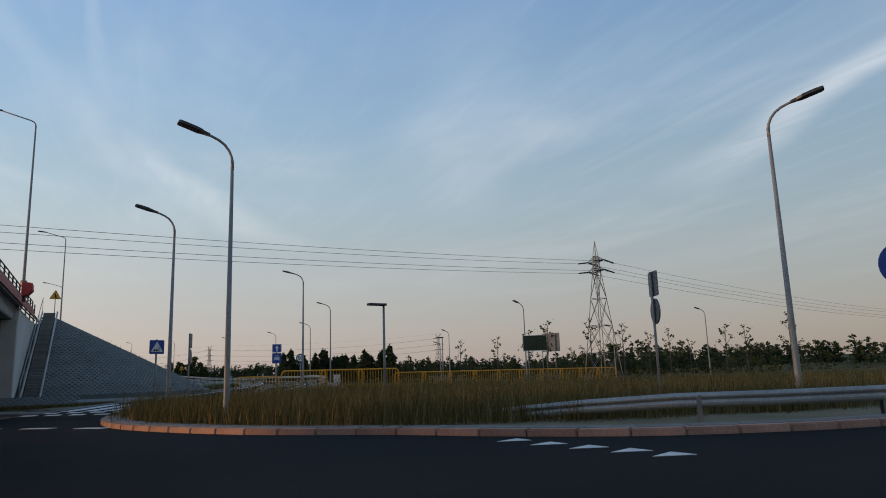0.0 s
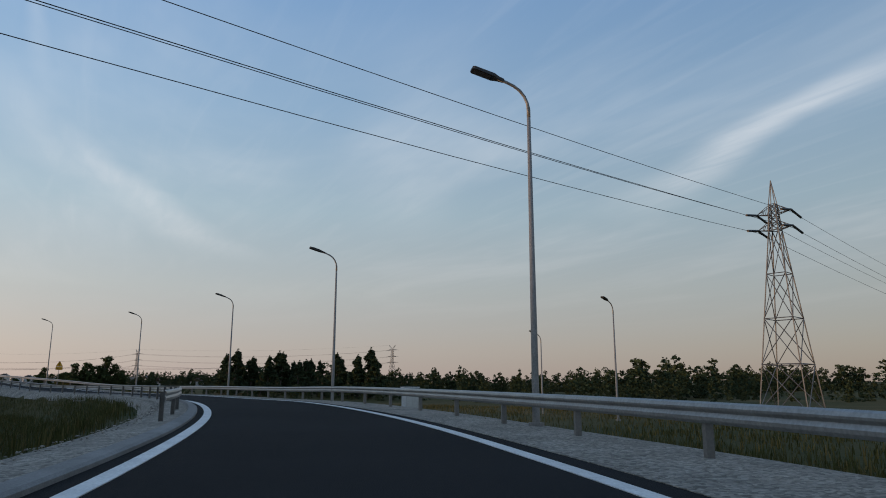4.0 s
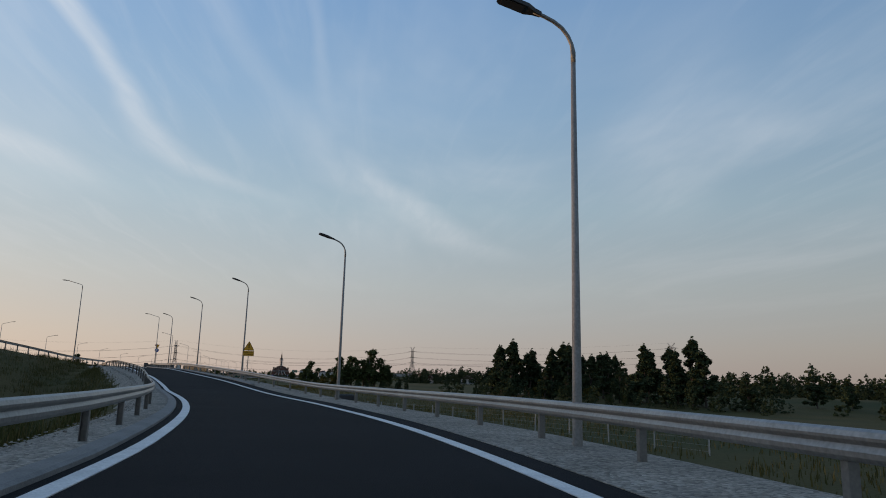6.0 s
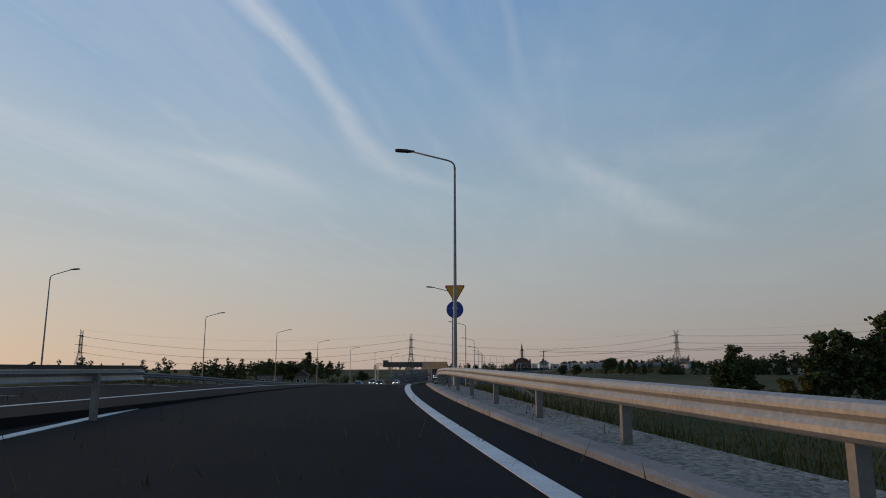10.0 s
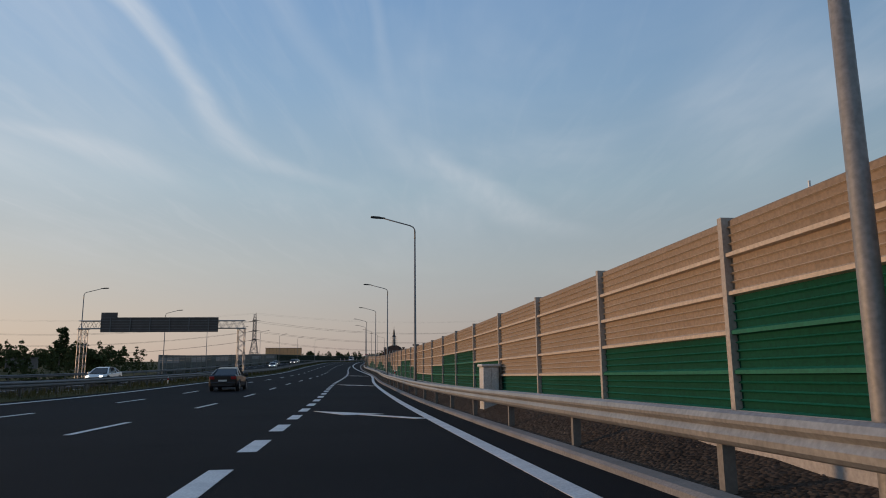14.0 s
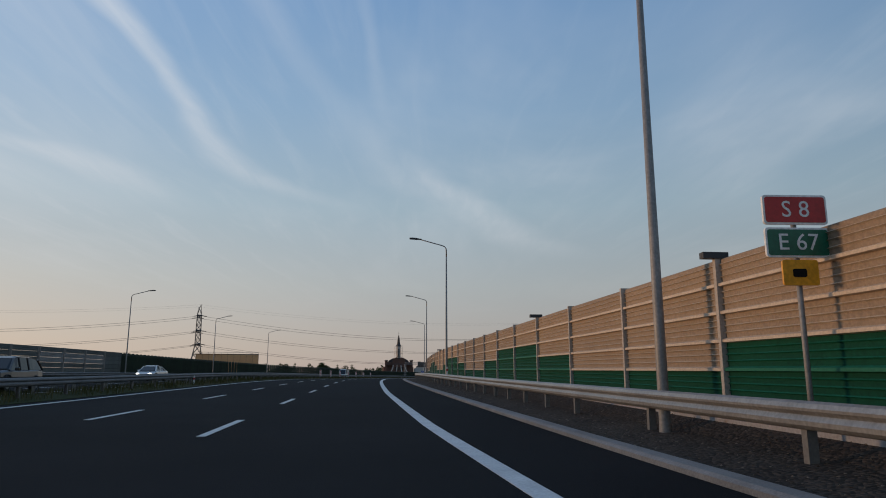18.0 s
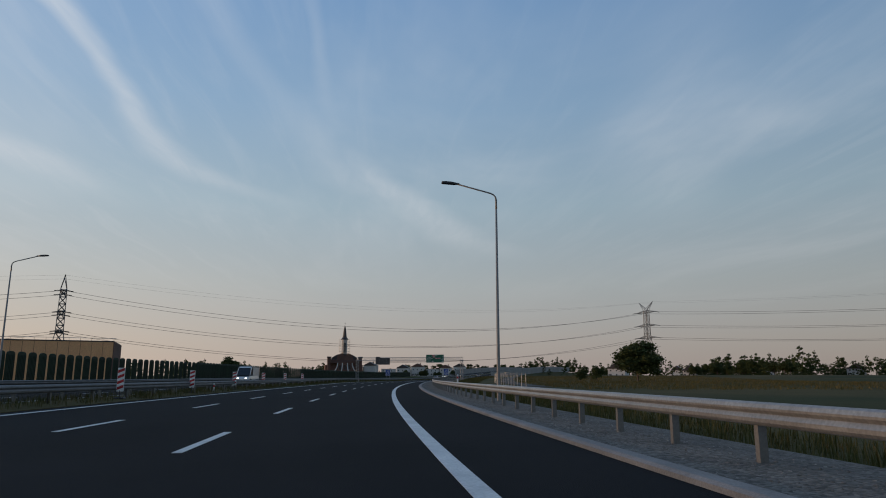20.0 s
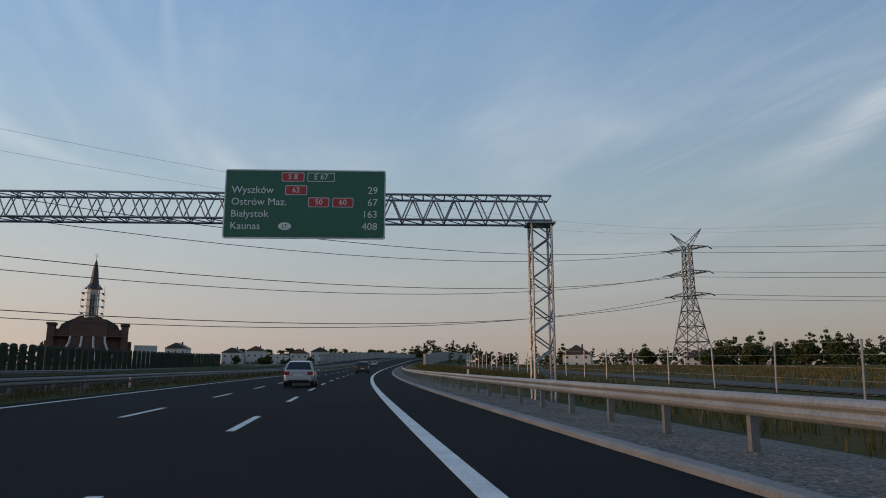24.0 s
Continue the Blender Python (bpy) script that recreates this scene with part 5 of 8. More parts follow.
GIVE = [(37.33, -359.05), (39.2, -360.13), (40.92, -361.22), (42.63, -362.46), (44.27, -363.99)]
for k, (gx0, gy0) in enumerate(GIVE):
    o = part("give_way_mark", boxed(-0.55, 0.55, -0.2, 0.2, -0.02, 0.0), PAINT, zebra)
    o.matrix_basis = at(gx0, gy0, 6.447, -27 - 4 * k)
for k, (gx0, gy0) in enumerate(((52.72, -380.0), (52.59, -379.21), (52.39, -378.37), (52.2, -377.45), (52.06, -376.47))):
    bm = prism(bmesh.new(), [(-0.25, -0.28), (0.25, -0.28), (0, 0.32)], -0.02, 0.0)
    o = part("give_way_mark", bm, PAINT, zebra)
    o.matrix_basis = at(gx0, gy0, 6.447, 95)

# rail on the far side of the island
ISLE_RAIL = Line([(52.4, -369.4, 5.72), (53.4, -371.8, 5.98), (54.4, -373.8, 6.15), (55.6, -375.6, 6.32), (57.2, -377.1, 6.36), (59.6, -377.9, 6.38), (66.0, -378.3, 6.4), (90.0, -378.7, 6.5)], 0.5)
guard_rail(ISLE_RAIL, 0, ISLE_RAIL.s[-1] - 1, 0.0, -1, "galvanised guard rail that starts low on the island", 4.0)

# ---- paved cone of the embankment, with a stair beside the wing wall
CONE_Z = float(ROAD.at(BRIDGE_END + 14.5)[2])
CX, CY, _ = ROAD.at(BRIDGE_END + 14.5, 4.7)
bm = bmesh.new()
R0, R1 = 0.0, 14.0
GRID = material("openwork concrete slabs", (0.155, 0.165, 0.16), (0.115, 0.125, 0.12), 0.9, scale=1.0, fine=25, bump=0.4, vary=0.12)
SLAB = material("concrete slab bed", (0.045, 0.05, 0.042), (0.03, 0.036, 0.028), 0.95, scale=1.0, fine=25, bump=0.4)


def cone(r, a, lift=0.0):
    """A point on the cone, r from its top, a degrees from -y towards +x."""
    z = CONE_Z + 0.35 - r / 1.97
    return CX + r * math.sin(radians(a)), CY - r * math.cos(radians(a)), max(z, 6.9) + lift


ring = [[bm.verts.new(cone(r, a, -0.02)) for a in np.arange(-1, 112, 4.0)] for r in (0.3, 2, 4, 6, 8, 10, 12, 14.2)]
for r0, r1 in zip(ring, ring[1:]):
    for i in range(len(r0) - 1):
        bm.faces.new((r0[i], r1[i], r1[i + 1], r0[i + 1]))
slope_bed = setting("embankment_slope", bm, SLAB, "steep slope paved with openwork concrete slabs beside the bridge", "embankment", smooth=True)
# openwork slabs: frames with a hole, courses of them up the cone
SW, SH = 0.36, 0.29


def slab_ring(bm, mtx, w, h, t=0.05):
    """A frame with an open middle."""
    q = [(-w / 2, -h / 2), (w / 2, -h / 2), (w / 2, h / 2), (-w / 2, h / 2)]
    f = 0.52
    vo = [bm.verts.new(mtx @ Vector((u, v, t))) for u, v in q]
    vi = [bm.verts.new(mtx @ Vector((u * f, v * f, t))) for u, v in q]
    vb = [bm.verts.new(mtx @ Vector((u * f, v * f, 0))) for u, v in q]
    vd = [bm.verts.new(mtx @ Vector((u, v, 0))) for u, v in q]
    for i in range(4):
        j = (i + 1) % 4
        bm.faces.new((vo[i], vo[j], vi[j], vi[i]))
        bm.faces.new((vi[i], vi[j], vb[j], vb[i]))
        bm.faces.new((vd[i], vd[j], vo[j], vo[i]))


bmA = bmesh.new()
slab_ring(bmA, Matrix(), SW - 0.015, SH - 0.015)
slab_me = part("slab", bmA, GRID)
slab_mesh = slab_me.data
bpy.data.objects.remove(slab_me)
tiltdeg = math.degrees(math.atan(1 / 1.97))
bm_far = []
count = 0
for j in range(60):
    r = 1.0 + j * SH * 0.92
    if r > 14:
        break
    n = int(radians(100) * r / SW)
    for i in range(n):
        a = 4.5 + math.degrees((i + 0.5 * (j % 2)) * SW / r)
        if a > 104:
            continue
        x, y, z = cone(r, a, 0.0)
        m = at(x, y, z, a) @ pose(0, 0, 0, tiltdeg)
        if a < 62 and r > 9.2 and count < 300:
            o = new("slab", slab_mesh)
            o.matrix_basis = m
            o.parent = slope_bed
            count += 1
        else:
            bm_far.append(m)
for j in range(5):
    for i in range(60):
        bm_far.append(at(20.2 + (i + 0.5 * (j % 2)) * SW, -338.75 + j * 0.27, 6.68 + 0.115 * j) @ pose(0, 0, 0, 23))
verts, faces = [], []
base_v = [v.co.copy() for v in slab_mesh.vertices]
base_f = [tuple(p.vertices) for p in slab_mesh.polygons]
for m in bm_far:
    k = len(verts)
    verts += [tuple(m @ v) for v in base_v]
    faces += [tuple(i + k for i in f) for f in base_f]
me = bpy.data.meshes.new("slabs")
me.from_pydata(verts, [], faces)
me.materials.append(GRID)
o = tagged(new("slabs", me), "openwork concrete slabs on the slope", kind="stuff")
o.parent = slope_bed
# foot terrace of the slope
FT = material("terrace slabs", (0.19, 0.195, 0.185), (0.14, 0.145, 0.135), 0.9, scale=1.5, fine=25, bump=0.5)
bm = bmesh.new()
rows_ = []
for a in np.arange(-60, 105, 5.0):
    ca, sa = math.cos(radians(a)), math.sin(radians(a))
    rows_.append([bm.verts.new((CX + r * sa, CY - r * ca, z)) for r, z in ((13.0, 6.98), (14.2, 6.94), (15.6, 6.72), (15.7, 6.3))])
for r0, r1 in zip(rows_, rows_[1:]):
    for i in range(3):
        bm.faces.new((r0[i], r0[i + 1], r1[i + 1], r1[i]))
setting("verge_10", prism(bmesh.new(), [(20.0, -342.0), (34.8, -341.9), (36.4, -341.5), (38.0, -340.8), (39.4, -340.3), (41.5, -340.3), (43.0, -339.8), (44.2, -338.6), (43.6, -337.4), (41.5, -337.4), (20.0, -337.4)], 6.2, 6.53), EARTH,
        "dry soil under the grass before the abutment", "verge")
terrace = setting("slope_foot", bm, FT, "low apron of concrete slabs at the foot of the slope", "embankment")

stair = thing("stair", at(CX - 0.05, CY, CONE_Z), "concrete inspection stair up the embankment with a steel handrail", "stair")
sinv = stair.matrix_basis.inverted()
n_step = 34
STEP = material("worn stair concrete", (0.17, 0.17, 0.16), (0.11, 0.112, 0.105), 0.9, scale=1.2, fine=25, bump=0.4, vary=0.15)
step_me = part("step", bevelled(boxed(-0.42, 0.42, -0.16, 0.22, -0.2, 0.0), 0.015), STEP)
smesh = step_me.data
bpy.data.objects.remove(step_me)
turn0 = ROAD.turn(BRIDGE_END + 10)
ux, uy = math.sin(radians(turn0)), -math.cos(radians(turn0))
for k in range(n_step):
    r = 0.2 + k * 0.405
    o = new("step", smesh)
    o.matrix_basis = at(CX + ux * r + 0.35, CY + uy * r, CONE_Z + 0.48 - r / 1.97, turn0)
    under(o, stair, sinv)
for off in (-0.2, 0.92):
    pts = [(CX + ux * r + off, CY + uy * r, CONE_Z + 0.5 - r / 1.97) for r in (0.0, 7, 14.0)]
    under(part("side_kerb", tube(bmesh.new(), pts, 0.07, 4), CONCRETE), stair, sinv)
pts = [(CX + ux * r - 0.25, CY + uy * r, CONE_Z + 1.45 - r / 1.97) for r in (-0.6, 0, 7, 14.0)]
under(part("handrail", tube(bmesh.new(), pts, 0.03, 6), STEEL), stair, sinv)
for r in (-0.5, 2.5, 5.5, 8.5, 11.5, 13.8):
    p = (CX + ux * r - 0.25, CY + uy * r)
    under(part("baluster", tube(bmesh.new(), [(*p, CONE_Z + 0.3 - r / 1.97), (*p, CONE_Z + 1.45 - r / 1.97)], 0.022, 6), STEEL), stair, sinv)

# red lamp bracket on the bridge edge
x, y, z = ROAD.at(along(-337.3), 4.35)
br = thing("lamp_bracket", at(x, y, z, ROAD.turn(along(-337.3))), "red metal lamp bracket on the edge of the bridge", "bracket")
bm = bmesh.new()
wedge = [(-0.06, 0.94), (0.56, 0.86), (0.6, 0.42), (0.3, 0.1), (-0.06, -0.05)]
front = [bm.verts.new((u, -0.55, v)) for u, v in wedge]
back = [bm.verts.new((u, 0.55, v)) for u, v in wedge]
for i in range(5):
    bm.faces.new((front[i], back[i], back[(i + 1) % 5], front[(i + 1) % 5]))
bm.faces.new(front)
bm.faces.new(back[::-1])
bmesh.ops.recalc_face_normals(bm, faces=bm.faces[:])
part("box", bevelled(bm, 0.03), SIGN_RED, br)
part("strut", boxed(0.06, 0.2, -0.3, 0.3, -0.3, 0.06), BLACK, br, "dark steel strut")
# drain pipe below the cornice
pts = [ROAD.at(s, 4.3, -0.6) for s in np.arange(BRIDGE_END - 90, BRIDGE_END + 14, 4.0)]
under(part("drain_pipe", tube(bmesh.new(), pts, 0.05, 6), BLACK))

# ---- amber crowd barriers
AMBER = material("amber barrier paint", (0.78, 0.33, 0.012), (0.66, 0.27, 0.01), 0.45, scale=2, fine=30, bump=0.05, vary=0.05)
cb = thing("crowd_barrier", at(0, 0, 0), "amber tubular steel crowd barrier on the path edge", "barrier", "crowd barriers")
bm = bmesh.new()
tube(bm, [(0, 0, 0), (0, 0, 1.0), (0.05, 0, 1.08), (0.12, 0, 1.12), (1.9, 0, 1.12), (1.97, 0, 1.08), (2.02, 0, 1.0), (2.02, 0, 0)], 0.03, 6)
tube(bm, [(0, 0, 0.17), (2.02, 0, 0.17)], 0.02, 6)
part("frame", bm, AMBER, cb, smooth=True)
for k in range(13):
    part("bar", tube(bmesh.new(), [(0.15 + 0.143 * k, 0, 0.17), (0.15 + 0.143 * k, 0, 1.1)], 0.012, 5), AMBER, cb)
cbm = [at(50.46, -345.87, 6.57, -20) @ Matrix.Diagonal((1.2, 1.2, 1.28, 1))] + [at(52.9 + 2.35 * k, -346.7 + 0.16 * k, 6.57, 5) @ Matrix.Diagonal((1.1, 1.1, 1.2, 1)) for k in range(3)]
cbm += [at(60.0 + 2.1 * k, -346.2 + 0.6 * k, 6.6, 16) for k in range(10)]
cb.matrix_basis = cbm[0]
for m in cbm[1:]:
    copy_thing(cb, m)

# ---- power line: lattice pylons and wires
LATTICE = material("weathered lattice steel", (0.16, 0.165, 0.17), (0.11, 0.115, 0.12), 0.6, 0.5, scale=1, fine=20, bump=0.05)
WIRE = material("dark cable", (0.05, 0.05, 0.055), (0.035, 0.035, 0.04), 0.6, scale=1, fine=20, bump=0.0)


def bar(bm, a, b, r):
    tube(bm, [a, b], r, 4, cap=False)


def lattice(bm, a0, a1, b0, b1, n, r):
    """Cross bracing between two legs a and b."""
    a0, a1, b0, b1 = (Vector(v) for v in (a0, a1, b0, b1))
    for k in range(n):
        u, v = k / n, (k + 1) / n
        bar(bm, a0.lerp(a1, u), b0.lerp(b1, v), r)
        bar(bm, b0.lerp(b1, u), a0.lerp(a1, v), r)
        bar(bm, a0.lerp(a1, v), b0.lerp(b1, v), r)


def pylon(x, y, z, rz, h, arms, arm_len, label, horns=True, w0=4.6, r=0.13, waist=1.35, neck=1.1):
    """Arms along the local x; h is the height of the highest arm."""
    ob = thing("pylon", at(x, y, z, rz), label, "pylon", "power line pylons")
    zl, wl_, wt = arms[-1], waist, neck
    top = h
    cor = [(-1, -1), (1, -1), (1, 1), (-1, 1)]
    for sx, sy in cor:
        part("leg", tube(bmesh.new(), [(sx * w0, sy * w0, -0.5), (sx * wl_, sy * wl_, zl), (sx * wt, sy * wt, top)], r * 1.35, 4), LATTICE, ob)
    for i in range(4):
        (ax, ay), (bx_, by_) = cor[i], cor[(i + 1) % 4]
        bm = bmesh.new()
        lattice(bm, (ax * w0, ay * w0, 0), (ax * wl_, ay * wl_, zl), (bx_ * w0, by_ * w0, 0), (bx_ * wl_, by_ * wl_, zl), 4, r)
        lattice(bm, (ax * wl_, ay * wl_, zl), (ax * wt, ay * wt, top), (bx_ * wl_, by_ * wl_, zl), (bx_ * wt, by_ * wt, top), max(4, int((top - zl) / 2.4)), r * 0.8)
        part("bracing", bm, LATTICE, ob)
    for za in arms:
        for sx in (-1, 1):
            bm = bmesh.new()
            tip = Vector((sx * arm_len, 0, za + 0.3))
            for sy in (-1, 1):
                bar(bm, (sx * wt, sy * wt, za), tip, r)
                bar(bm, (sx * wt, sy * wt, za + 1.3), tip, r * 0.8)
                for k in (0.3, 0.6):
                    p = Vector((sx * wt, sy * wt, za)).lerp(tip, k)
                    bar(bm, p, Vector((sx * wt, sy * wt, za + 1.3)).lerp(tip, k - 0.15), r * 0.7)
                    bar(bm, p, (p.x, -p.y, p.z), r * 0.6)
            arm = part("cross_arm", bm, LATTICE, ob)
            for sy in (-1, 1):
                part("insulator", tube(bmesh.new(), [tuple(tip), (tip.x, sy * 3.2, tip.z - 0.5)], 0.16, 6), BLACK, arm)
    if not horns:
        bm = bmesh.new()
        for sx, sy in cor:
            bar(bm, (sx * wt, sy * wt, top), (0, 0, top + 3.3), r)
        part("peak", bm, LATTICE, ob)
    if horns:
        for sx in (-1, 1):
            bm = bmesh.new()
            tip = Vector((sx * arm_len * 0.78, 0, top + 5.2))
            for sy in (-1, 1):
                bar(bm, (sx * 1.1, sy * 1.1, top), tip, r)
                bar(bm, (-sx * 0.2, sy * 1.1, top + 0.6), tip, r * 0.8)
                for k in (0.25, 0.5, 0.75):
                    bar(bm, Vector((sx * 1.1, sy * 1.1, top)).lerp(tip, k), Vector((-sx * 0.2, sy * 1.1, top + 0.6)).lerp(tip, k + 0.12), r * 0.7)
            part("earth_wire_horn", bm, LATTICE, ob)
    return ob


def wire(p, q, sag, r=0.035, n=24):
    p, q = Vector(p), Vector(q)
    pts = []
    for k in range(n + 1):
        u = k / n
        v = p.lerp(q, u)
        pts.append((v.x, v.y, v.z - 4 * sag * u * (1 - u)))
    return tube(bmesh.new(), pts, r, 4, cap=False)


def power_line(name_label, sites, rz, arms, arm_len, horn_z, sag, r):
    ob = thing("power_line", at(*sites[0]), name_label, "power cables")
    inv_ = ob.matrix_basis.inverted()
    ax, ay = math.cos(radians(rz)), math.sin(radians(rz))
    for (x0, y0, z0), (x1, y1, z1) in zip(sites, sites[1:]):
        for sx in (-1, 1):
            for za, off in [(v, arm_len) for v in arms] + ([(horn_z, arm_len * 0.78)] if horn_z else []):
                o = off * sx
                sg_ = sag if x1 < 300 else 6.0
                under(part("cable", wire((x0 + ax * o, y0 + ay * o, z0 + za), (x1 + ax * o, y1 + ay * o, z1 + za), sg_ if za != horn_z else sg_ * 0.7, r if za != horn_z else r * 0.3), WIRE), ob, inv_)


P_RZ = math.degrees(math.atan2(124, 280)) - 90
SITES = [(-440, 430, 12.0), (-152, 561, 12.2), (128, 685, 20.5), (400, 470, 22.0)]
ARMS = (34.5, 26.5, 19.4)
for x, y, z in SITES:
    pylon(x, y, z, P_RZ, 35.6, ARMS, 7.0, "tall grey lattice pylon with three pairs of arms")
power_line("six power cables sagging between the pylons over the road", SITES, P_RZ, ARMS, 7.0, 40.6, 12.5, 0.06)
SITES2 = [(134, -264, 6.0), (-190, -355, 6.0)]
RZ2 = math.degrees(math.atan2(91, 324)) - 90
for x, y, z in SITES2 + [(455, -173, 6.0)]:
    pylon(x, y, z, RZ2, 26.5, (25.1, 23.0), 2.2, "grey lattice pylon in the fields behind the roundabout", horns=False, w0=2.9, r=0.06, waist=0.62, neck=0.4)
power_line("power cables sagging over the slip road", [(455, -173, 6.0)] + SITES2, RZ2, (25.1, 23.0), 2.2, 0, 5.0, 0.03)


# ---- wooden utility poles on the right
WOOD = material("grey pole wood", (0.14, 0.12, 0.10), (0.09, 0.078, 0.066), 0.9, scale=2, fine=40, bump=0.3)


def utility_pole(x, y, top, twin_leg, label, kit=True):
    z = ground_at(x, y)
    ob = thing("utility_pole", at(x, y, z, -15), label, "utility pole", "utility poles")
    h = top - z
    for off in ((-0.45, 0.45) if twin_leg else (0.0,)):
        part("pole", tube(bmesh.new(), [(off * 2.2, 0, -0.5), (off * 0.5, 0, h)], [0.17, 0.11], 8), WOOD, ob, smooth=True)
    part("cross_arm", boxed(-1.0, 1.0, -0.06, 0.06, h - 0.35, h - 0.22), BLACK, ob)
    for u in (-0.9, 0.0, 0.9):
        part("insulator", tube(bmesh.new(), [(u, 0, h - 0.24), (u, 0, h + 0.12)], 0.06, 6), SIGN_WHITE, ob)
    if kit:
        part("switch_box", bevelled(boxed(-0.45, -0.1, -0.15, 0.15, h - 2.6, h - 2.1), 0.02), BLACK, ob)
        part("bracket", boxed(-0.9, 0.3, -0.04, 0.04, h - 1.2, h - 1.1), BLACK, ob)
    return ob


utility_pole(17.1, 29.6, 15.9, False, "grey wooden utility pole with switchgear near its top")
utility_pole(29.6, 32.6, 13.3, False, "thin grey utility pole in the field", kit=False)
TWIN = (57.2, 7.5)
utility_pole(*TWIN, 16.2, True, "A-shaped double utility pole with a cross arm")
utility_pole(118.0, -52.0, 15.0, False, "grey wooden utility pole in the field")
ln = thing("overhead_line", at(17.1, 29.6, 15.9), "thin cables between the utility poles", "power cables")
li = ln.matrix_basis.inverted()
for dz in (0.1, -0.25):
    for p, q in (((17.1, 29.6, 15.9), (*TWIN, 15.6)), ((*TWIN, 15.6), (118, -52, 15.0))):
        under(part("cable", wire((p[0], p[1], p[2] + dz), (q[0], q[1], q[2] + dz), 0.7, 0.025, 12), WIRE), ln, li)


# ---- gantries
GSTEEL = material("galvanised gantry steel", (0.36, 0.365, 0.37), (0.28, 0.285, 0.29), 0.5, 0.5, scale=1.5, fine=30, bump=0.05)


def truss(bm, x0, x1, z0, z1, y0, y1, step, r):
    n = max(1, int(round((x1 - x0) / step)))
    for y in (y0, y1):
        bar(bm, (x0, y, z0), (x1, y, z0), r * 1.7)
        bar(bm, (x0, y, z1), (x1, y, z1), r * 1.7)
        for k in range(n):
            a, m, b = (x0 + (x1 - x0) * (k + v) / n for v in (0, 0.5, 1))
            bar(bm, (a, y, z0), (m, y, z1), r)
            bar(bm, (m, y, z1), (b, y, z0), r)
    for k in range(n + 1):
        a = x0 + (x1 - x0) * k / n
        b = x0 + (x1 - x0) * min(k + 1, n) / n
        for z in (z0, z1):
            bar(bm, (a, y0, z), (a, y1, z), r)
            bar(bm, (a, y0, z), (b, y1, z), r * 0.8)
    return bm


def gantry_leg(bm, x0, x1, y0, y1, z0, z1, step, r):
    n = max(1, int(round((z1 - z0) / step)))
    for x in (x0, x1):
        for y in (y0, y1):
            bar(bm, (x, y, z0), (x, y, z1), r * 1.7)
    for k in range(n):
        a, m, b = (z0 + (z1 - z0) * (k + v) / n for v in (0, 0.5, 1))
        for y in (y0, y1):
            bar(bm, (x0, y, a), (x1, y, m), r)
            bar(bm, (x1, y, m), (x0, y, b), r)
        for x in (x0, x1):
            bar(bm, (x, y0, a), (x, y1, m), r)
            bar(bm, (x, y1, m), (x, y0, b), r)
    return bm


def gantry(s, lat0, lat1, z0, z1, label, depth=0.95, place=None):
    x, y, z = ROAD.at(s, 0)
    rz = ROAD.turn(s)
    if place:
        x, y, rz = place
    ob = thing("sign_gantry", at(x, y, 0, rz), label, "gantry", "sign gantries")
    n = 3
    for k in range(n):
        a, b = lat0 + (lat1 - lat0) * k / n, lat0 + (lat1 - lat0) * (k + 1) / n
        part("truss", truss(bmesh.new(), a, b, z0, z1, 0, depth, 0.85, 0.028), GSTEEL, ob)
    for l in (lat0 + 0.4, lat1 - 0.4):
        leg = part("leg", gantry_leg(bmesh.new(), l - 0.38, l + 0.38, 0.05, depth - 0.05, z - 0.9, z0 - 0.06, 1.1, 0.028), GSTEEL, ob)
        part("head_plate", boxed(l - 0.55, l + 0.55, -0.05, depth + 0.05, z0 - 0.1, z0 - 0.04), GSTEEL, leg)
        part("foot", bevelled(boxed(l - 0.7, l + 0.7, -0.3, depth + 0.3, z - 1.3, z - 0.85), 0.03), CONCRETE, leg)
    return ob


GS = along(522.3)
G_TURN = -16.0
gx_, gy_ = -3.2 - 6.3 * math.cos(radians(G_TURN)), 521.8 - 6.3 * math.sin(radians(G_TURN))
end_gantry = gantry(GS, -31.5, 6.3, 20.55, 21.55, "long lattice steel gantry across the carriageways", place=(gx_, gy_, G_TURN))
# the green sign on its lanes
gs = thing("direction_sign", at(gx_, gy_, 0, G_TURN), "large green distance sign with white place names on the gantry", "road sign")
X0, X1, Z0, Z1 = -6.4, -0.2, 19.72, 22.45
board = part("board", plate(rect(X0, X1, Z0, Z1, 0.08), -0.2, -0.12), SIGN_WHITE, gs, "white-edged board")
part("face", plate(rect(X0 + 0.05, X1 - 0.05, Z0 + 0.05, Z1 - 0.05, 0.06), -0.21, -0.19), SIGN_GREEN, board)
for k in range(4):
    part("rail", boxed(X0 + 0.4 + k * 1.7, X0 + 0.5 + k * 1.7, -0.12, -0.02, Z0 + 0.2, Z1 - 0.2), GSTEEL, gs)
W_ = X1 - X0


def number_panel(u0, u1, zc, h, mat, rim_, text, size):
    p = part("panel", plate(rect(X0 + u0 * W_, X0 + u1 * W_, zc - h / 2, zc + h / 2, 0.04), -0.22, -0.2), rim_, board)
    part("panel_face", plate(rect(X0 + u0 * W_ + 0.025, X0 + u1 * W_ - 0.025, zc - h / 2 + 0.025, zc + h / 2 - 0.025, 0.03), -0.226, -0.215), mat, p)
    lettering(text, size, SIGN_WHITE, board, X0 + (u0 + u1) / 2 * W_, -0.23, zc, "CENTER")


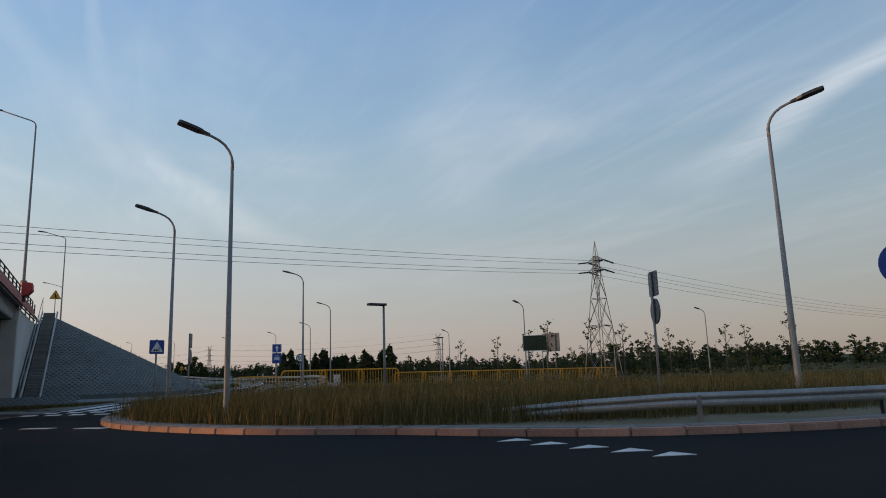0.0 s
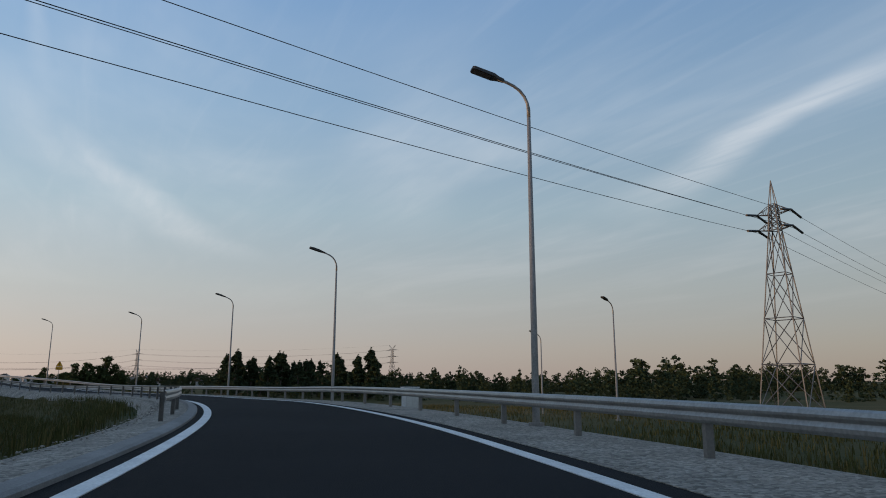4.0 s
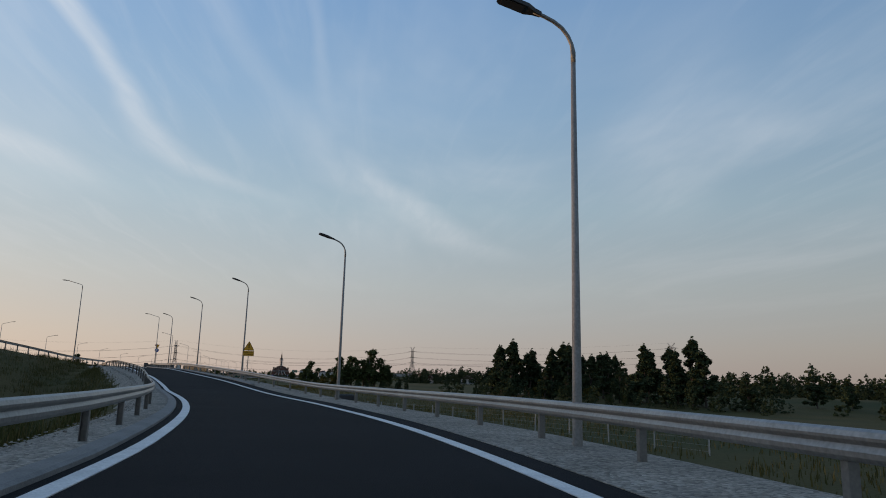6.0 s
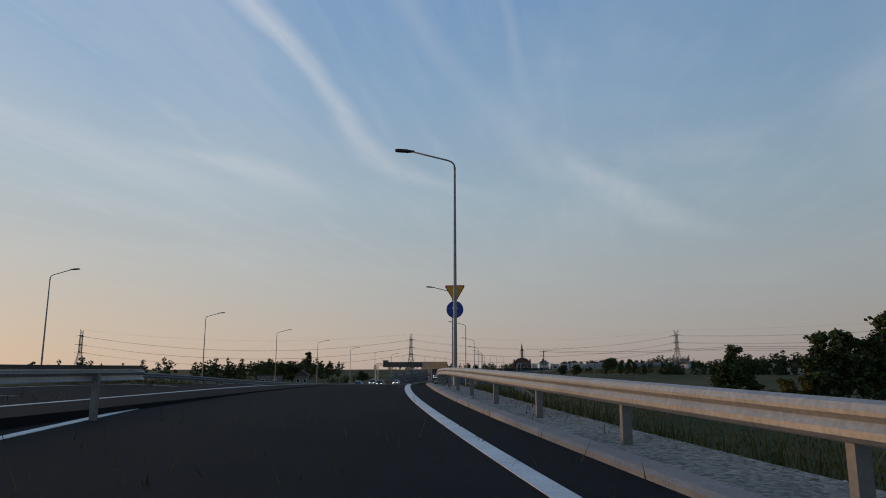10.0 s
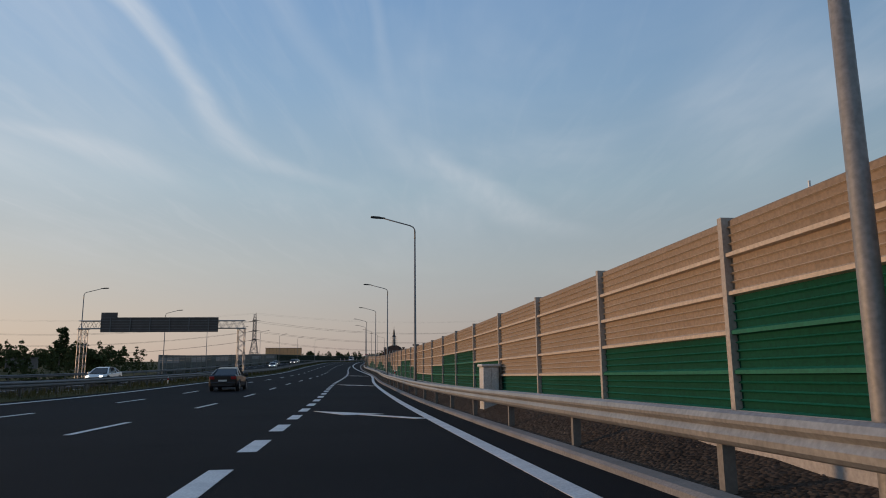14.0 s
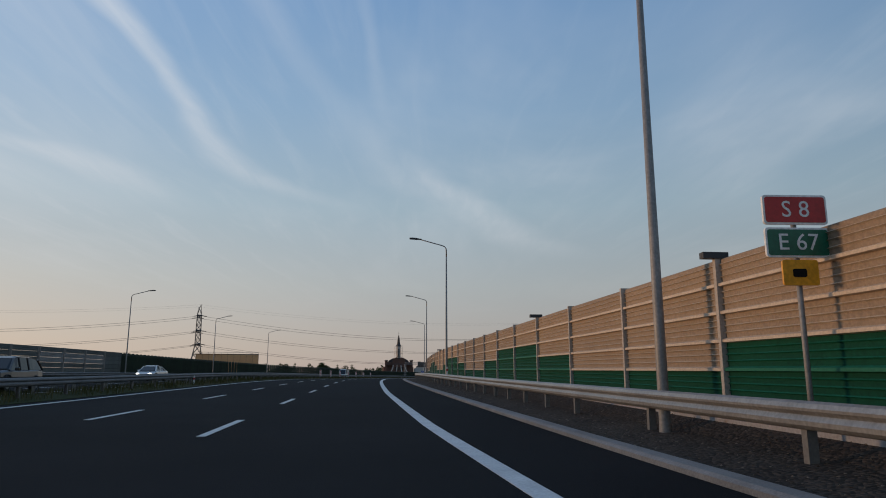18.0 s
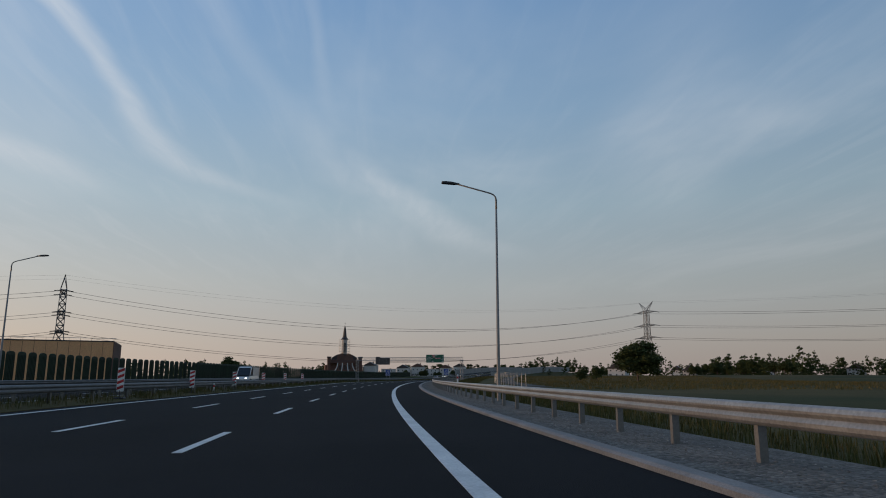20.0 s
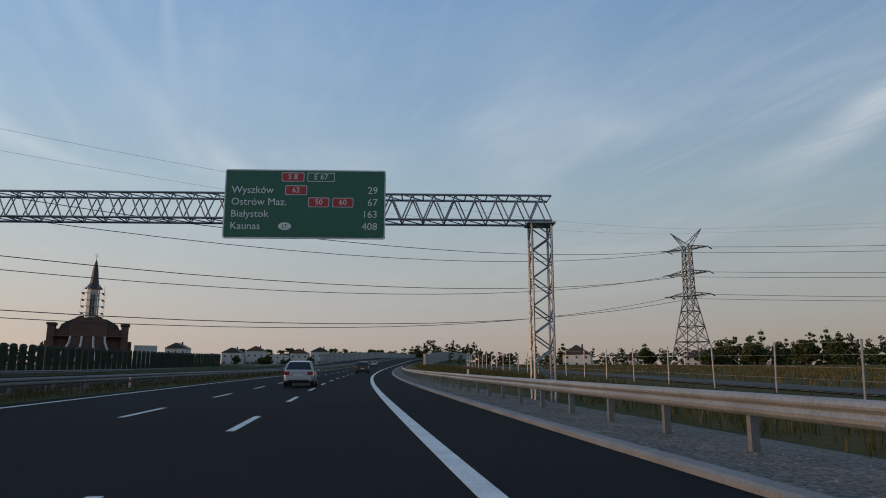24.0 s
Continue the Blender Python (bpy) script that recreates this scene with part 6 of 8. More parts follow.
number_panel(0.35, 0.49, 22.15, 0.36, SIGN_RED, SIGN_WHITE, "S 8", 0.31)
number_panel(0.51, 0.68, 22.15, 0.36, SIGN_GREEN, SIGN_WHITE, "E 67", 0.31)
for k, (tx, num) in enumerate((("Wyszków", "29"), ("Ostrów Maz.", "67"), ("Białystok", "163"), ("Kaunas", "408"))):
    zc = 21.62 - 0.475 * k
    lettering(tx, 0.4, SIGN_WHITE, board, X0 + 0.27, -0.215, zc)
    lettering(num, 0.4, SIGN_WHITE, board, X1 - 0.3, -0.215, zc, "RIGHT")
number_panel(0.375, 0.51, 21.62, 0.38, SIGN_RED, SIGN_WHITE, "62", 0.3)
number_panel(0.52, 0.65, 21.145, 0.38, SIGN_RED, SIGN_WHITE, "50", 0.3)
number_panel(0.67, 0.80, 21.145, 0.38, SIGN_RED, SIGN_WHITE, "60", 0.3)
part("country_oval", plate([(X0 + 0.38 * W_ + 0.25 * math.cos(k * math.tau / 20), 20.195 + 0.15 * math.sin(k * math.tau / 20)) for k in range(20)], -0.22, -0.2), SIGN_WHITE, board)
lettering("LT", 0.2, SIGN_BLACK, board, X0 + 0.38 * W_, -0.236, 20.195, "CENTER")


BACK_BOARD = material("brown-grey aluminium sign back", (0.10, 0.085, 0.08), (0.075, 0.065, 0.062), 0.55, 0.3, scale=1, fine=20, bump=0.05)


def back_board(x, y, z, rz, w, h, label, extra=None):
    """The ribbed back of a sign board for the other direction."""
    ob = thing("overhead_sign", at(x, y, z, rz), label, "road sign")
    part("board", boxed(-w / 2, w / 2, 0.0, 0.05, -h / 2, h / 2), BACK_BOARD, ob)
    n = int(h / 0.28)
    for k in range(n):
        zz = -h / 2 + 0.14 + k * (h - 0.2) / max(n - 1, 1)
        part("rib", boxed(-w / 2 + 0.03, w / 2 - 0.03, -0.04, 0.0, zz - 0.03, zz + 0.03), SIGN_BACK, ob)
    for k in range(max(2, int(w / 2.2))):
        u = -w / 2 + w * (k + 0.5) / max(2, int(w / 2.2))
        part("bracket", boxed(u - 0.05, u + 0.05, -0.12, -0.04, -h / 2, h / 2), SIGN_BACK, ob)
    if extra:
        a, b, c, d = extra
        part("top_board", boxed(a, b, 0.0, 0.05, c, d), BACK_BOARD, ob)
    return ob


x, y, _ = ROAD.at(GS, -21.0)
back_board(x, y + 1.3, 20.2, ROAD.turn(GS), 5.0, 2.3, "dark back of a direction board on the gantry", (-2.5, -0.9, 1.15, 1.5))
# gantry over the opposite carriageway
OS = station(82.4, -30.0)
_, _, oz = ROAD.at(OS, 0)
i_, s_, l_, d_ = ROAD.nearest([-40.4, -26.9], [81.4, 83.3])
gantry(OS, float(l_[0]) - 2.6, float(l_[1]) + 2.9, 13.0, 13.9, "lattice steel gantry over the opposite carriageway")
x, y, _ = ROAD.at(OS, float(l_.mean()))
back_board(x, y - 0.35, 13.4, ROAD.turn(OS), 13.5, 1.75, "long dark ribbed back of an overhead sign", (-6.75, -4.9, 0.875, 1.45))

# blue lane signs before the gantry
for lx, ly, lz in ((-13.9, 473.0, 15.65), (-29.5, 473.5, 15.4)):
    g = ground_at(lx, ly) if lx > -20 else ROAD.at(along(ly), 0)[2]
    sg = sign_post(lx, ly, g, ROAD.turn(along(ly)), "square blue lane sign with a distance plate", lz - g + 0.6, posts=(-0.42, 0.42), group="lane signs")
    b = part("board", plate(rect(-0.62, 0.62, lz - g - 0.4, lz - g + 0.75, 0.06), -0.03, 0.015), SIGN_BLUE, sg)
    part("rim", plate(rect(-0.57, 0.57, lz - g - 0.35, lz - g + 0.70, 0.05), -0.034, -0.029), SIGN_WHITE, b)
    part("face", plate(rect(-0.54, 0.54, lz - g - 0.32, lz - g + 0.67, 0.05), -0.038, -0.033), SIGN_BLUE, b)
    for u0, u1 in ((-0.34, 0.0), (0.24, 0.24)):
        part("lane_bar", plate([(u0 - 0.05, lz - g - 0.25), (u0 + 0.05, lz - g - 0.25), (u1 + 0.05, lz - g + 0.5), (u1 - 0.05, lz - g + 0.5)], -0.044, -0.037), SIGN_WHITE, b)
    p = part("plate", plate(rect(-0.62, 0.62, lz - g - 0.85, lz - g - 0.45, 0.05), -0.03, 0.015), SIGN_WHITE, sg)
    part("plate_face", plate(rect(-0.58, 0.58, lz - g - 0.81, lz - g - 0.49, 0.04), -0.036, -0.029), SIGN_BLUE, p)
    lettering("500 m", 0.27, SIGN_WHITE, p, 0, -0.04, lz - g - 0.65, "CENTER")

# route signs on a post before the noise barrier
x, y, z = ROAD.at(station(190.3, 4.65), 4.15)
rs = sign_post(x, y, z, ROAD.turn(along(191)) - 4, "red and green route signs over a small amber plate", 3.250, r=0.035)
b = part("board", plate(rect(-0.4, 0.4, 2.880, 3.250, 0.04), -0.02, 0.015), SIGN_WHITE, rs)
part("face", plate(rect(-0.375, 0.375, 2.905, 3.225, 0.03), -0.026, -0.019), SIGN_RED, b)
lettering("S 8", 0.29, SIGN_WHITE, b, 0, -0.03, 3.060, "CENTER")
b = part("board", plate(rect(-0.4, 0.4, 2.470, 2.840, 0.04), -0.02, 0.015), SIGN_WHITE, rs)
part("face", plate(rect(-0.375, 0.375, 2.495, 2.815, 0.03), -0.026, -0.019), SIGN_GREEN, b)
lettering("E 67", 0.29, SIGN_WHITE, b, 0, -0.03, 2.650, "CENTER")
b = part("board", plate(rect(-0.22, 0.22, 2.130, 2.440, 0.03), -0.02, 0.015), SIGN_YELLOW, rs)
part("symbol", plate(rect(-0.1, 0.07, 2.230, 2.330, 0.02), -0.026, -0.019), SIGN_BLACK, b)

# give way and keep-left signs where the slip road joins
x, y = RAMP.xy(283.0, 4.2)
x, y = float(x), float(y)
z = RAMP.at(RAMP.nearest(x, y)[1][0])[2]
gw = sign_post(x, y, z - 0.2, 5, "amber give-way triangle over a round blue arrow sign", 5.2, r=0.04)
b = part("board", plate(tri(0, 4.75, 1.05, up=False), -0.02, 0.015), SIGN_RED, gw)
part("face", plate(tri(0, 4.75, 0.9, up=False), -0.026, -0.019), SIGN_YELLOW, b)
b = part("disc", plate(disc(0, 3.85, 0.42), -0.02, 0.015), SIGN_BLUE, gw)
part("arrow", plate([(-0.05, 3.58), (0.05, 3.58), (0.05, 3.88), (0.16, 3.88), (0, 4.12), (-0.16, 3.88), (-0.05, 3.88)], -0.026, -0.019), SIGN_WHITE, b)


# ---- cabinets
CABINET = material("pale grey cabinet", (0.55, 0.55, 0.53), (0.47, 0.47, 0.45), 0.6, scale=1.5, fine=30, bump=0.08)


def cabinet(x, y, z, rz, w, d, h, label):
    ob = thing("control_cabinet", at(x, y, z, rz), label, "cabinet", "roadside cabinets")
    body = part("body", bevelled(boxed(-w / 2, w / 2, -d / 2, d / 2, 0.12, h - 0.08), 0.015), CABINET, ob)
    part("door", boxed(-w / 2 + 0.05, -0.01, -d / 2 - 0.015, -d / 2 + 0.002, 0.2, h - 0.16), CABINET, body)
    part("door", boxed(0.01, w / 2 - 0.05, -d / 2 - 0.015, -d / 2 + 0.002, 0.2, h - 0.16), CABINET, body)
    part("roof", bevelled(boxed(-w / 2 - 0.05, w / 2 + 0.05, -d / 2 - 0.05, d / 2 + 0.05, h - 0.08, h), 0.02), CABINET, ob)
    part("plinth", boxed(-w / 2 + 0.02, w / 2 - 0.02, -d / 2 + 0.02, d / 2 - 0.02, -0.5, 0.12), CONCRETE, ob)
    return ob


cabinet(70.9, -287.7, 7.28, 10, 0.85, 0.4, 1.27, "pale grey roadside cabinet behind the guard rail")
x, y, z = RAMP.at(238, 5.6)
cabinet(x, y, z - 0.5, 15, 0.6, 0.4, 1.2, "small pale cabinet at a lamp foot")
x, y, z = ROAD.at(501.8, 5.5)
cabinet(x, y, z - 0.05, 8, 0.45, 0.6, 1.5, "grey cabinet before the noise barrier")
x, y, z = RAMP.at(162, 6.1)
bx_ = thing("junction_box", at(x, y, z - 0.15, 20), "low black junction box beside a lamp pole", "box")
part("box", bevelled(boxed(-0.55, 0.55, -0.3, 0.3, 0.0, 0.28), 0.04), BLACK, bx_)
part("lid", bevelled(boxed(-0.5, 0.5, -0.26, 0.26, 0.28, 0.33), 0.02), BLACK, bx_)

# ---- delineators and reflectors on the rail
dl = thing("delineator", at(0, 0, 0), "white marker post with a red band on the guard rail", "delineator", "delineators")
part("body", bevelled(boxed(-0.05, 0.05, -0.03, 0.03, 0.0, 0.55), 0.015), SIGN_WHITE, dl)
part("reflector", boxed(-0.055, 0.055, -0.035, 0.035, 0.28, 0.42), SIGN_RED, dl)
first = True
for k, yy in enumerate((-48, 52, 152, 226, 330, 430, 530)):
    s = along(yy)
    x, y, z = ROAD.at(s, RAIL(s) + 0.05, 0.74)
    if first:
        dl.matrix_basis = at(x, y, z, ROAD.turn(s))
        first = False
    else:
        copy_thing(dl, at(x, y, z, ROAD.turn(s)))
    x, y, z = ROAD.at(s + 6, -12.9, 0.1)
    copy_thing(dl, at(x, y, z, ROAD.turn(s)))
# white and red boards on the median
MB = thing("marker_board", at(0, 0, 0), "white board with red slanting bands on a post", "marker board", "marker boards")
bd = part("board", plate(rect(-0.16, 0.16, 0.35, 1.45, 0.03), -0.02, 0.02), SIGN_WHITE, MB)
for k in range(4):
    z0 = 0.42 + 0.26 * k
    part("band", plate([(-0.15, z0), (0.15, z0 + 0.12), (0.15, z0 + 0.25), (-0.15, z0 + 0.13)], -0.026, -0.019), SIGN_RED, bd)
part("post", post_bar(0, -0.2, 0.4, 0.03, 0.0), BLACK, MB)
part("foot", bevelled(boxed(-0.25, 0.25, -0.2, 0.2, -0.02, 0.1), 0.03), BLACK, MB)
for k in range(7):
    s = along(306) + 12.5 * k
    x, y, z = ROAD.at(s, -12.75 - 0.15 * k, 0.06)
    if k:
        copy_thing(MB, at(x, y, z, ROAD.turn(s)))
    else:
        MB.matrix_basis = at(x, y, z, ROAD.turn(s))


# ---- noise barriers beyond the opposite carriageway
GREY_BOARD = material("grey-green barrier board", (0.13, 0.15, 0.145), (0.095, 0.11, 0.108), 0.75, scale=0.8, fine=20, bump=0.15, vary=0.12)
PALE_BOARD = material("pale grey barrier board", (0.30, 0.31, 0.31), (0.23, 0.24, 0.24), 0.75, scale=0.8, fine=20, bump=0.15, vary=0.1)
DARK_GREEN = material("dark green timber", (0.018, 0.035, 0.018), (0.012, 0.025, 0.012), 0.8, scale=1.0, fine=20, bump=0.25, vary=0.2)
s0 = along(128)
lb = thing("noise_barrier", at(*ROAD.at(s0, -33.0)), "noise barrier of grey ribbed boards beyond the opposite carriageway", "noise barrier")
li = lb.matrix_basis.inverted()
LB_ = 5.0


def board_mesh(mat, h=0.5):
    bm = bmesh.new()
    box(bm, 0.0, 0.1, 0.0, LB_, 0.0, h - 0.02)
    for k in range(4):
        box(bm, 0.1, 0.13, 0.0, LB_, 0.03 + k * h / 4, 0.03 + k * h / 4 + 0.07)
    o = part("board", bm, mat)
    me = o.data
    bpy.data.objects.remove(o)
    return me


bmeshes = [board_mesh(GREY_BOARD), board_mesh(PALE_BOARD), board_mesh(DARK_GREEN)]
o = part("post", boxed(-0.1, 0.16, -0.08, 0.08, -0.8, 3.6), POLE)
lpost = o.data
bpy.data.objects.remove(o)
for k in range(int((along(268) - s0) / LB_) + 1):
    s = s0 + LB_ * k
    x, y, z = ROAD.at(s, -33.0, -0.3)
    x2, y2, z2 = ROAD.at(s + LB_, -33.0, -0.3)
    rz = math.degrees(math.atan2(-(x2 - x), y2 - y))
    m = at(x, y, z, rz, math.degrees(math.atan2(z2 - z, LB_)))
    hang("post", lpost, at(x, y, z, rz), lb, li)
    for c in range(7):
        kind = 1 if c in (4, 5) and (k % 5) in (0, 1, 2) else (2 if c < 2 and k % 3 == 1 else 0)
        hang("board", bmeshes[kind], m @ at(0, 0, 0.1 + 0.5 * c), lb, li)
gb = thing("timber_barrier", at(*ROAD.at(along(268), -33.0)), "dark green barrier of upright boards with gaps between them", "noise barrier")
gi = gb.matrix_basis.inverted()
bm = bmesh.new()
prism_o = [(-0.62, 0.0), (0.62, 0.0), (0.62, 3.1), (0.5, 3.28), (0.2, 3.36), (-0.2, 3.36), (-0.5, 3.28), (-0.62, 3.1)]
plate(prism_o, -0.06, 0.06, bm)
for k in range(5):
    box(bm, -0.5 + 0.23 * k, -0.42 + 0.23 * k, -0.1, -0.06, 0.05, 3.05)
o = part("panel", bm, DARK_GREEN)
pan_me = o.data
bpy.data.objects.remove(o)
o = part("post", boxed(-0.07, 0.07, 0.06, 0.2, -0.8, 2.6), BLACK)
gp = o.data
bpy.data.objects.remove(o)
n_p = 0
s = along(268)
while s < along(640) and n_p < 290:
    gap = 1.33 if s < along(318) else (1.75 if (n_p // 14) % 3 else 1.5)
    x, y, z = ROAD.at(s, -33.0, -0.1)
    hang("panel", pan_me, at(x, y, z, ROAD.turn(s) + 90), gb, gi)
    if n_p % 3 == 0:
        hang("post", gp, at(x, y, z, ROAD.turn(s) + 90), gb, gi)
    s += gap
    n_p += 1


# ---- church with a scaffolded tower
BRICK = material("red brick masonry", (0.15, 0.078, 0.058), (0.10, 0.055, 0.042), 0.9, scale=0.3, fine=10, bump=0.3)
ROOF_D = material("dark sheet roof", (0.045, 0.035, 0.034), (0.03, 0.025, 0.025), 0.5, scale=0.5, fine=10, bump=0.1)
PLASTER = material("pale plaster", (0.58, 0.57, 0.55), (0.50, 0.49, 0.47), 0.85, scale=0.4, fine=12, bump=0.1, vary=0.06)
PANE = material("dark window glass", (0.02, 0.025, 0.03), (0.015, 0.018, 0.022), 0.12, scale=0.5, fine=10, bump=0.0)
ROOF_RED = material("brown tile roof", (0.16, 0.09, 0.065), (0.12, 0.068, 0.05), 0.85, scale=0.4, fine=8, bump=0.4, vary=0.2)
CZ = 19.5
ch = thing("church", at(-51.6, 726, CZ, 6), "red brick church with a curved gable and black spire", "church")
nave = part("nave", bevelled(boxed(-9.0, 9.0, -3, 26, -2, 8.4), 0.1), BRICK, ch)
part("nave_roof", plate([(-8.2, 8.3), (8.2, 8.3), (7.4, 10.0), (4.5, 11.6), (0, 12.2), (-4.5, 11.6), (-7.4, 10.0)], 0.5, 25.5), ROOF_D, ch)
for sx in (-1, 1):
    part("corner_tower", bevelled(boxed(sx * 9.6 - 1.0, sx * 9.6 + 1.0, -4, 0, -2, 9.4), 0.08), BRICK, ch)
    part("corner_cap", bevelled(boxed(sx * 9.6 - 1.3, sx * 9.6 + 1.3, -4.3, 0.3, 9.4, 10.1), 0.1), ROOF_D, ch)
    part("aisle", bevelled(boxed(min(sx * 9.0, sx * 11.6), max(sx * 9.0, sx * 11.6), 2, 22, -2, 5.2), 0.1), BRICK, ch)
gable = [(-4.9, -2.0), (4.9, -2.0), (4.9, 9.4), (4.4, 10.8), (3.0, 11.9), (1.5, 12.2), (1.1, 11.2), (0.5, 10.7), (-0.5, 10.7), (-1.1, 11.2), (-1.5, 12.2), (-3.0, 11.9), (-4.4, 10.8), (-4.9, 9.4)]
front = part("front_gable", plate(gable, -5.2, -4.0), BRICK, ch)
for u, v in ((-4.4, -8.0), (-1.5, -2.6), (1.5, 2.6), (4.4, 8.0)):
    pts = [(u + (v - u) * k * k, -5.4 - 1.2 * k, 6.2 - 7.0 * k) for k in (0, 0.25, 0.5, 0.75, 1.0)]
    part("rib", tube(bmesh.new(), pts, 0.32, 6), PLASTER, ch)
part("string_course", boxed(-9.1, 9.1, -5.5, -3.0, 6.1, 6.5), BRICK, ch)
for u in (-2.9, 0.0, 2.9):
    part("window", plate([(u - 0.6, 2.2), (u + 0.6, 2.2), (u + 0.6, 4.4), (u + 0.4, 4.9), (u, 5.1), (u - 0.4, 4.9), (u - 0.6, 4.4)], -5.26, -5.19), PANE, front)
part("tower", prism(bmesh.new(), [(1.85 * math.cos(k * math.tau / 8 + 0.39), 4 + 1.85 * math.sin(k * math.tau / 8 + 0.39)) for k in range(8)], 8, 21.0), PLASTER, ch)
tower_win = [part("tower_window", plate(rect(u - 0.25, u + 0.25, 13.0, 19.0, 0.1), 2.2, 2.33), PANE, ch) for u in (-0.35, 0.35)]
bm = bmesh.new()
rings_ = [(2.7, 21.0), (2.2, 21.5), (1.35, 22.6), (1.15, 24.0), (0.9, 26.5), (0.4, 29.0), (0.06, 30.0)]
vv = [[bm.verts.new((r * math.cos(k * math.tau / 8 + 0.39), 4 + r * math.sin(k * math.tau / 8 + 0.39), z)) for k in range(8)] for r, z in rings_]
for a, b in zip(vv, vv[1:]):
    for k in range(8):
        bm.faces.new((a[k], a[(k + 1) % 8], b[(k + 1) % 8], b[k]))
bm.faces.new(vv[-1])
part("spire", bm, ROOF_D, ch)
bm = bmesh.new()
box(bm, -0.06, 0.06, 3.94, 4.06, 29.8, 32.0)
box(bm, -0.55, 0.55, 3.95, 4.05, 31.1, 31.22)
part("cross", bm, BLACK, ch)
sf = thing("scaffolding", at(-51.6, 726, CZ, 6), "steel scaffolding round the church tower", "scaffolding")
for z in (11.5, 13.5, 15.5, 17.5, 19.5):
    part("deck", boxed(-3.1, 3.1, 0.9, 1.7, z, z + 0.08), GSTEEL, sf)
    part("deck", boxed(-3.1, -2.4, 1.7, 7.1, z, z + 0.08), GSTEEL, sf)
    part("deck", boxed(2.4, 3.1, 1.7, 7.1, z, z + 0.08), GSTEEL, sf)
for u in (-3.1, -1.5, 1.5, 3.1):
    for v in (0.9, 7.1):
        part("standard", tube(bmesh.new(), [(u, v, 9.0), (u, v, 21.6)], 0.06, 5), GSTEEL, sf)
part("parish_house", bevelled(boxed(12.5, 19, 2, 10, -2, 4.2), 0.05), PLASTER, None).matrix_basis = at(-51.6, 726, CZ, 6)
tagged(bpy.data.objects["parish_house"], "low white annexe beside the church", "house")


# ---- houses
def house(x, y, z, rz, w, d, h, roof, wall_m, roof_m, label, cols=3, storeys=2, flat=False):
    ob = thing("house", at(x, y, z, rz), label, "house")
    wall = part("wall", bevelled(boxed(-w / 2, w / 2, -d / 2, d / 2, -3, h), 0.05), wall_m, ob)
    if flat:
        part("roof", bevelled(boxed(-w / 2 - 0.15, w / 2 + 0.15, -d / 2 - 0.15, d / 2 + 0.15, h, h + 0.35), 0.05), roof_m, ob)
    else:
        rf = part("roof", plate([(-w / 2 - 0.5, h - 0.1), (w / 2 + 0.5, h - 0.1), (0, h + roof)], -d / 2 - 0.5, d / 2 + 0.5), roof_m, ob)
        part("chimney", boxed(w * 0.15, w * 0.15 + 0.7, 0, 0.7, h + 0.3, h + roof + 0.5), BRICK, rf)
    for s_ in range(storeys):
        for c in range(cols):
            u = -w / 2 + w * (c + 0.5) / cols
            z0 = 0.9 + s_ * h / storeys
            win = part("window", boxed(u - 0.6, u + 0.6, -d / 2 - 0.06, -d / 2 + 0.02, z0, z0 + 1.3), SIGN_WHITE, ob)
            part("pane", boxed(u - 0.5, u + 0.5, -d / 2 - 0.08, -d / 2 - 0.05, z0 + 0.1, z0 + 1.2), PANE, win)
    part("door", boxed(-w / 2 + 0.4, -w / 2 + 1.4, -d / 2 - 0.05, -d / 2 + 0.02, -0.2, 2.0), WOOD, ob)
    return ob


GREY_RENDER = material("grey house render", (0.19, 0.175, 0.16), (0.14, 0.13, 0.12), 0.9, scale=0.5, fine=12, bump=0.1)
ORANGE = material("orange facade cladding", (0.74, 0.40, 0.19), (0.68, 0.36, 0.17), 0.7, scale=0.3, fine=10, bump=0.05)
og = thing("warehouse", at(-102, 446, 9.0, 14), "orange flat-roofed hall with a dark end wall", "building")
hall = part("hall", boxed(-11, 11.0, -5, 12, -2, 12.2), ORANGE, og)
part("end_wall", boxed(11.0, 11.15, -5.05, 12, -2, 12.3), BRICK, og)
for k in range(10):
    part("cladding_joint", boxed(-10.9 + 2.2 * k, -10.84 + 2.2 * k, -5.03, -5.0, -2, 12.1), BRICK, hall)
rr = part("roof_railing", tube(bmesh.new(), [(-11, -4.8, 13.0), (11.5, -4.8, 13.0)], 0.05, 4), GSTEEL, og)
for k in range(11):
    part("baluster", tube(bmesh.new(), [(-11 + 2.2 * k, -4.8, 12.2), (-11 + 2.2 * k, -4.8, 13.0)], 0.05, 4), GSTEEL, rr)
part("roof", boxed(-11.1, 11.1, -5.05, 12.1, 12.2, 12.45), ROOF_D, og)

random.seed(31)
# white terraced houses on the hill ahead
HX = [(-20, 925), (-6, 935), (8, 945), (22, 952), (36, 960), (50, 966), (62, 975), (-36, 915)]
for k, (hx, hy) in enumerate(HX):
    house(hx, hy, 20.5 + 0.25 * k, -14, 11.5, 9, 6.2 + 1.2 * (k % 3), 3.0, PLASTER, ROOF_D if k % 2 else ROOF_RED, "white terraced house with a %s roof on the hill" % ("dark flat" if k % 3 == 0 else "dark pitched"), 3, 2, flat=(k % 3 == 0))
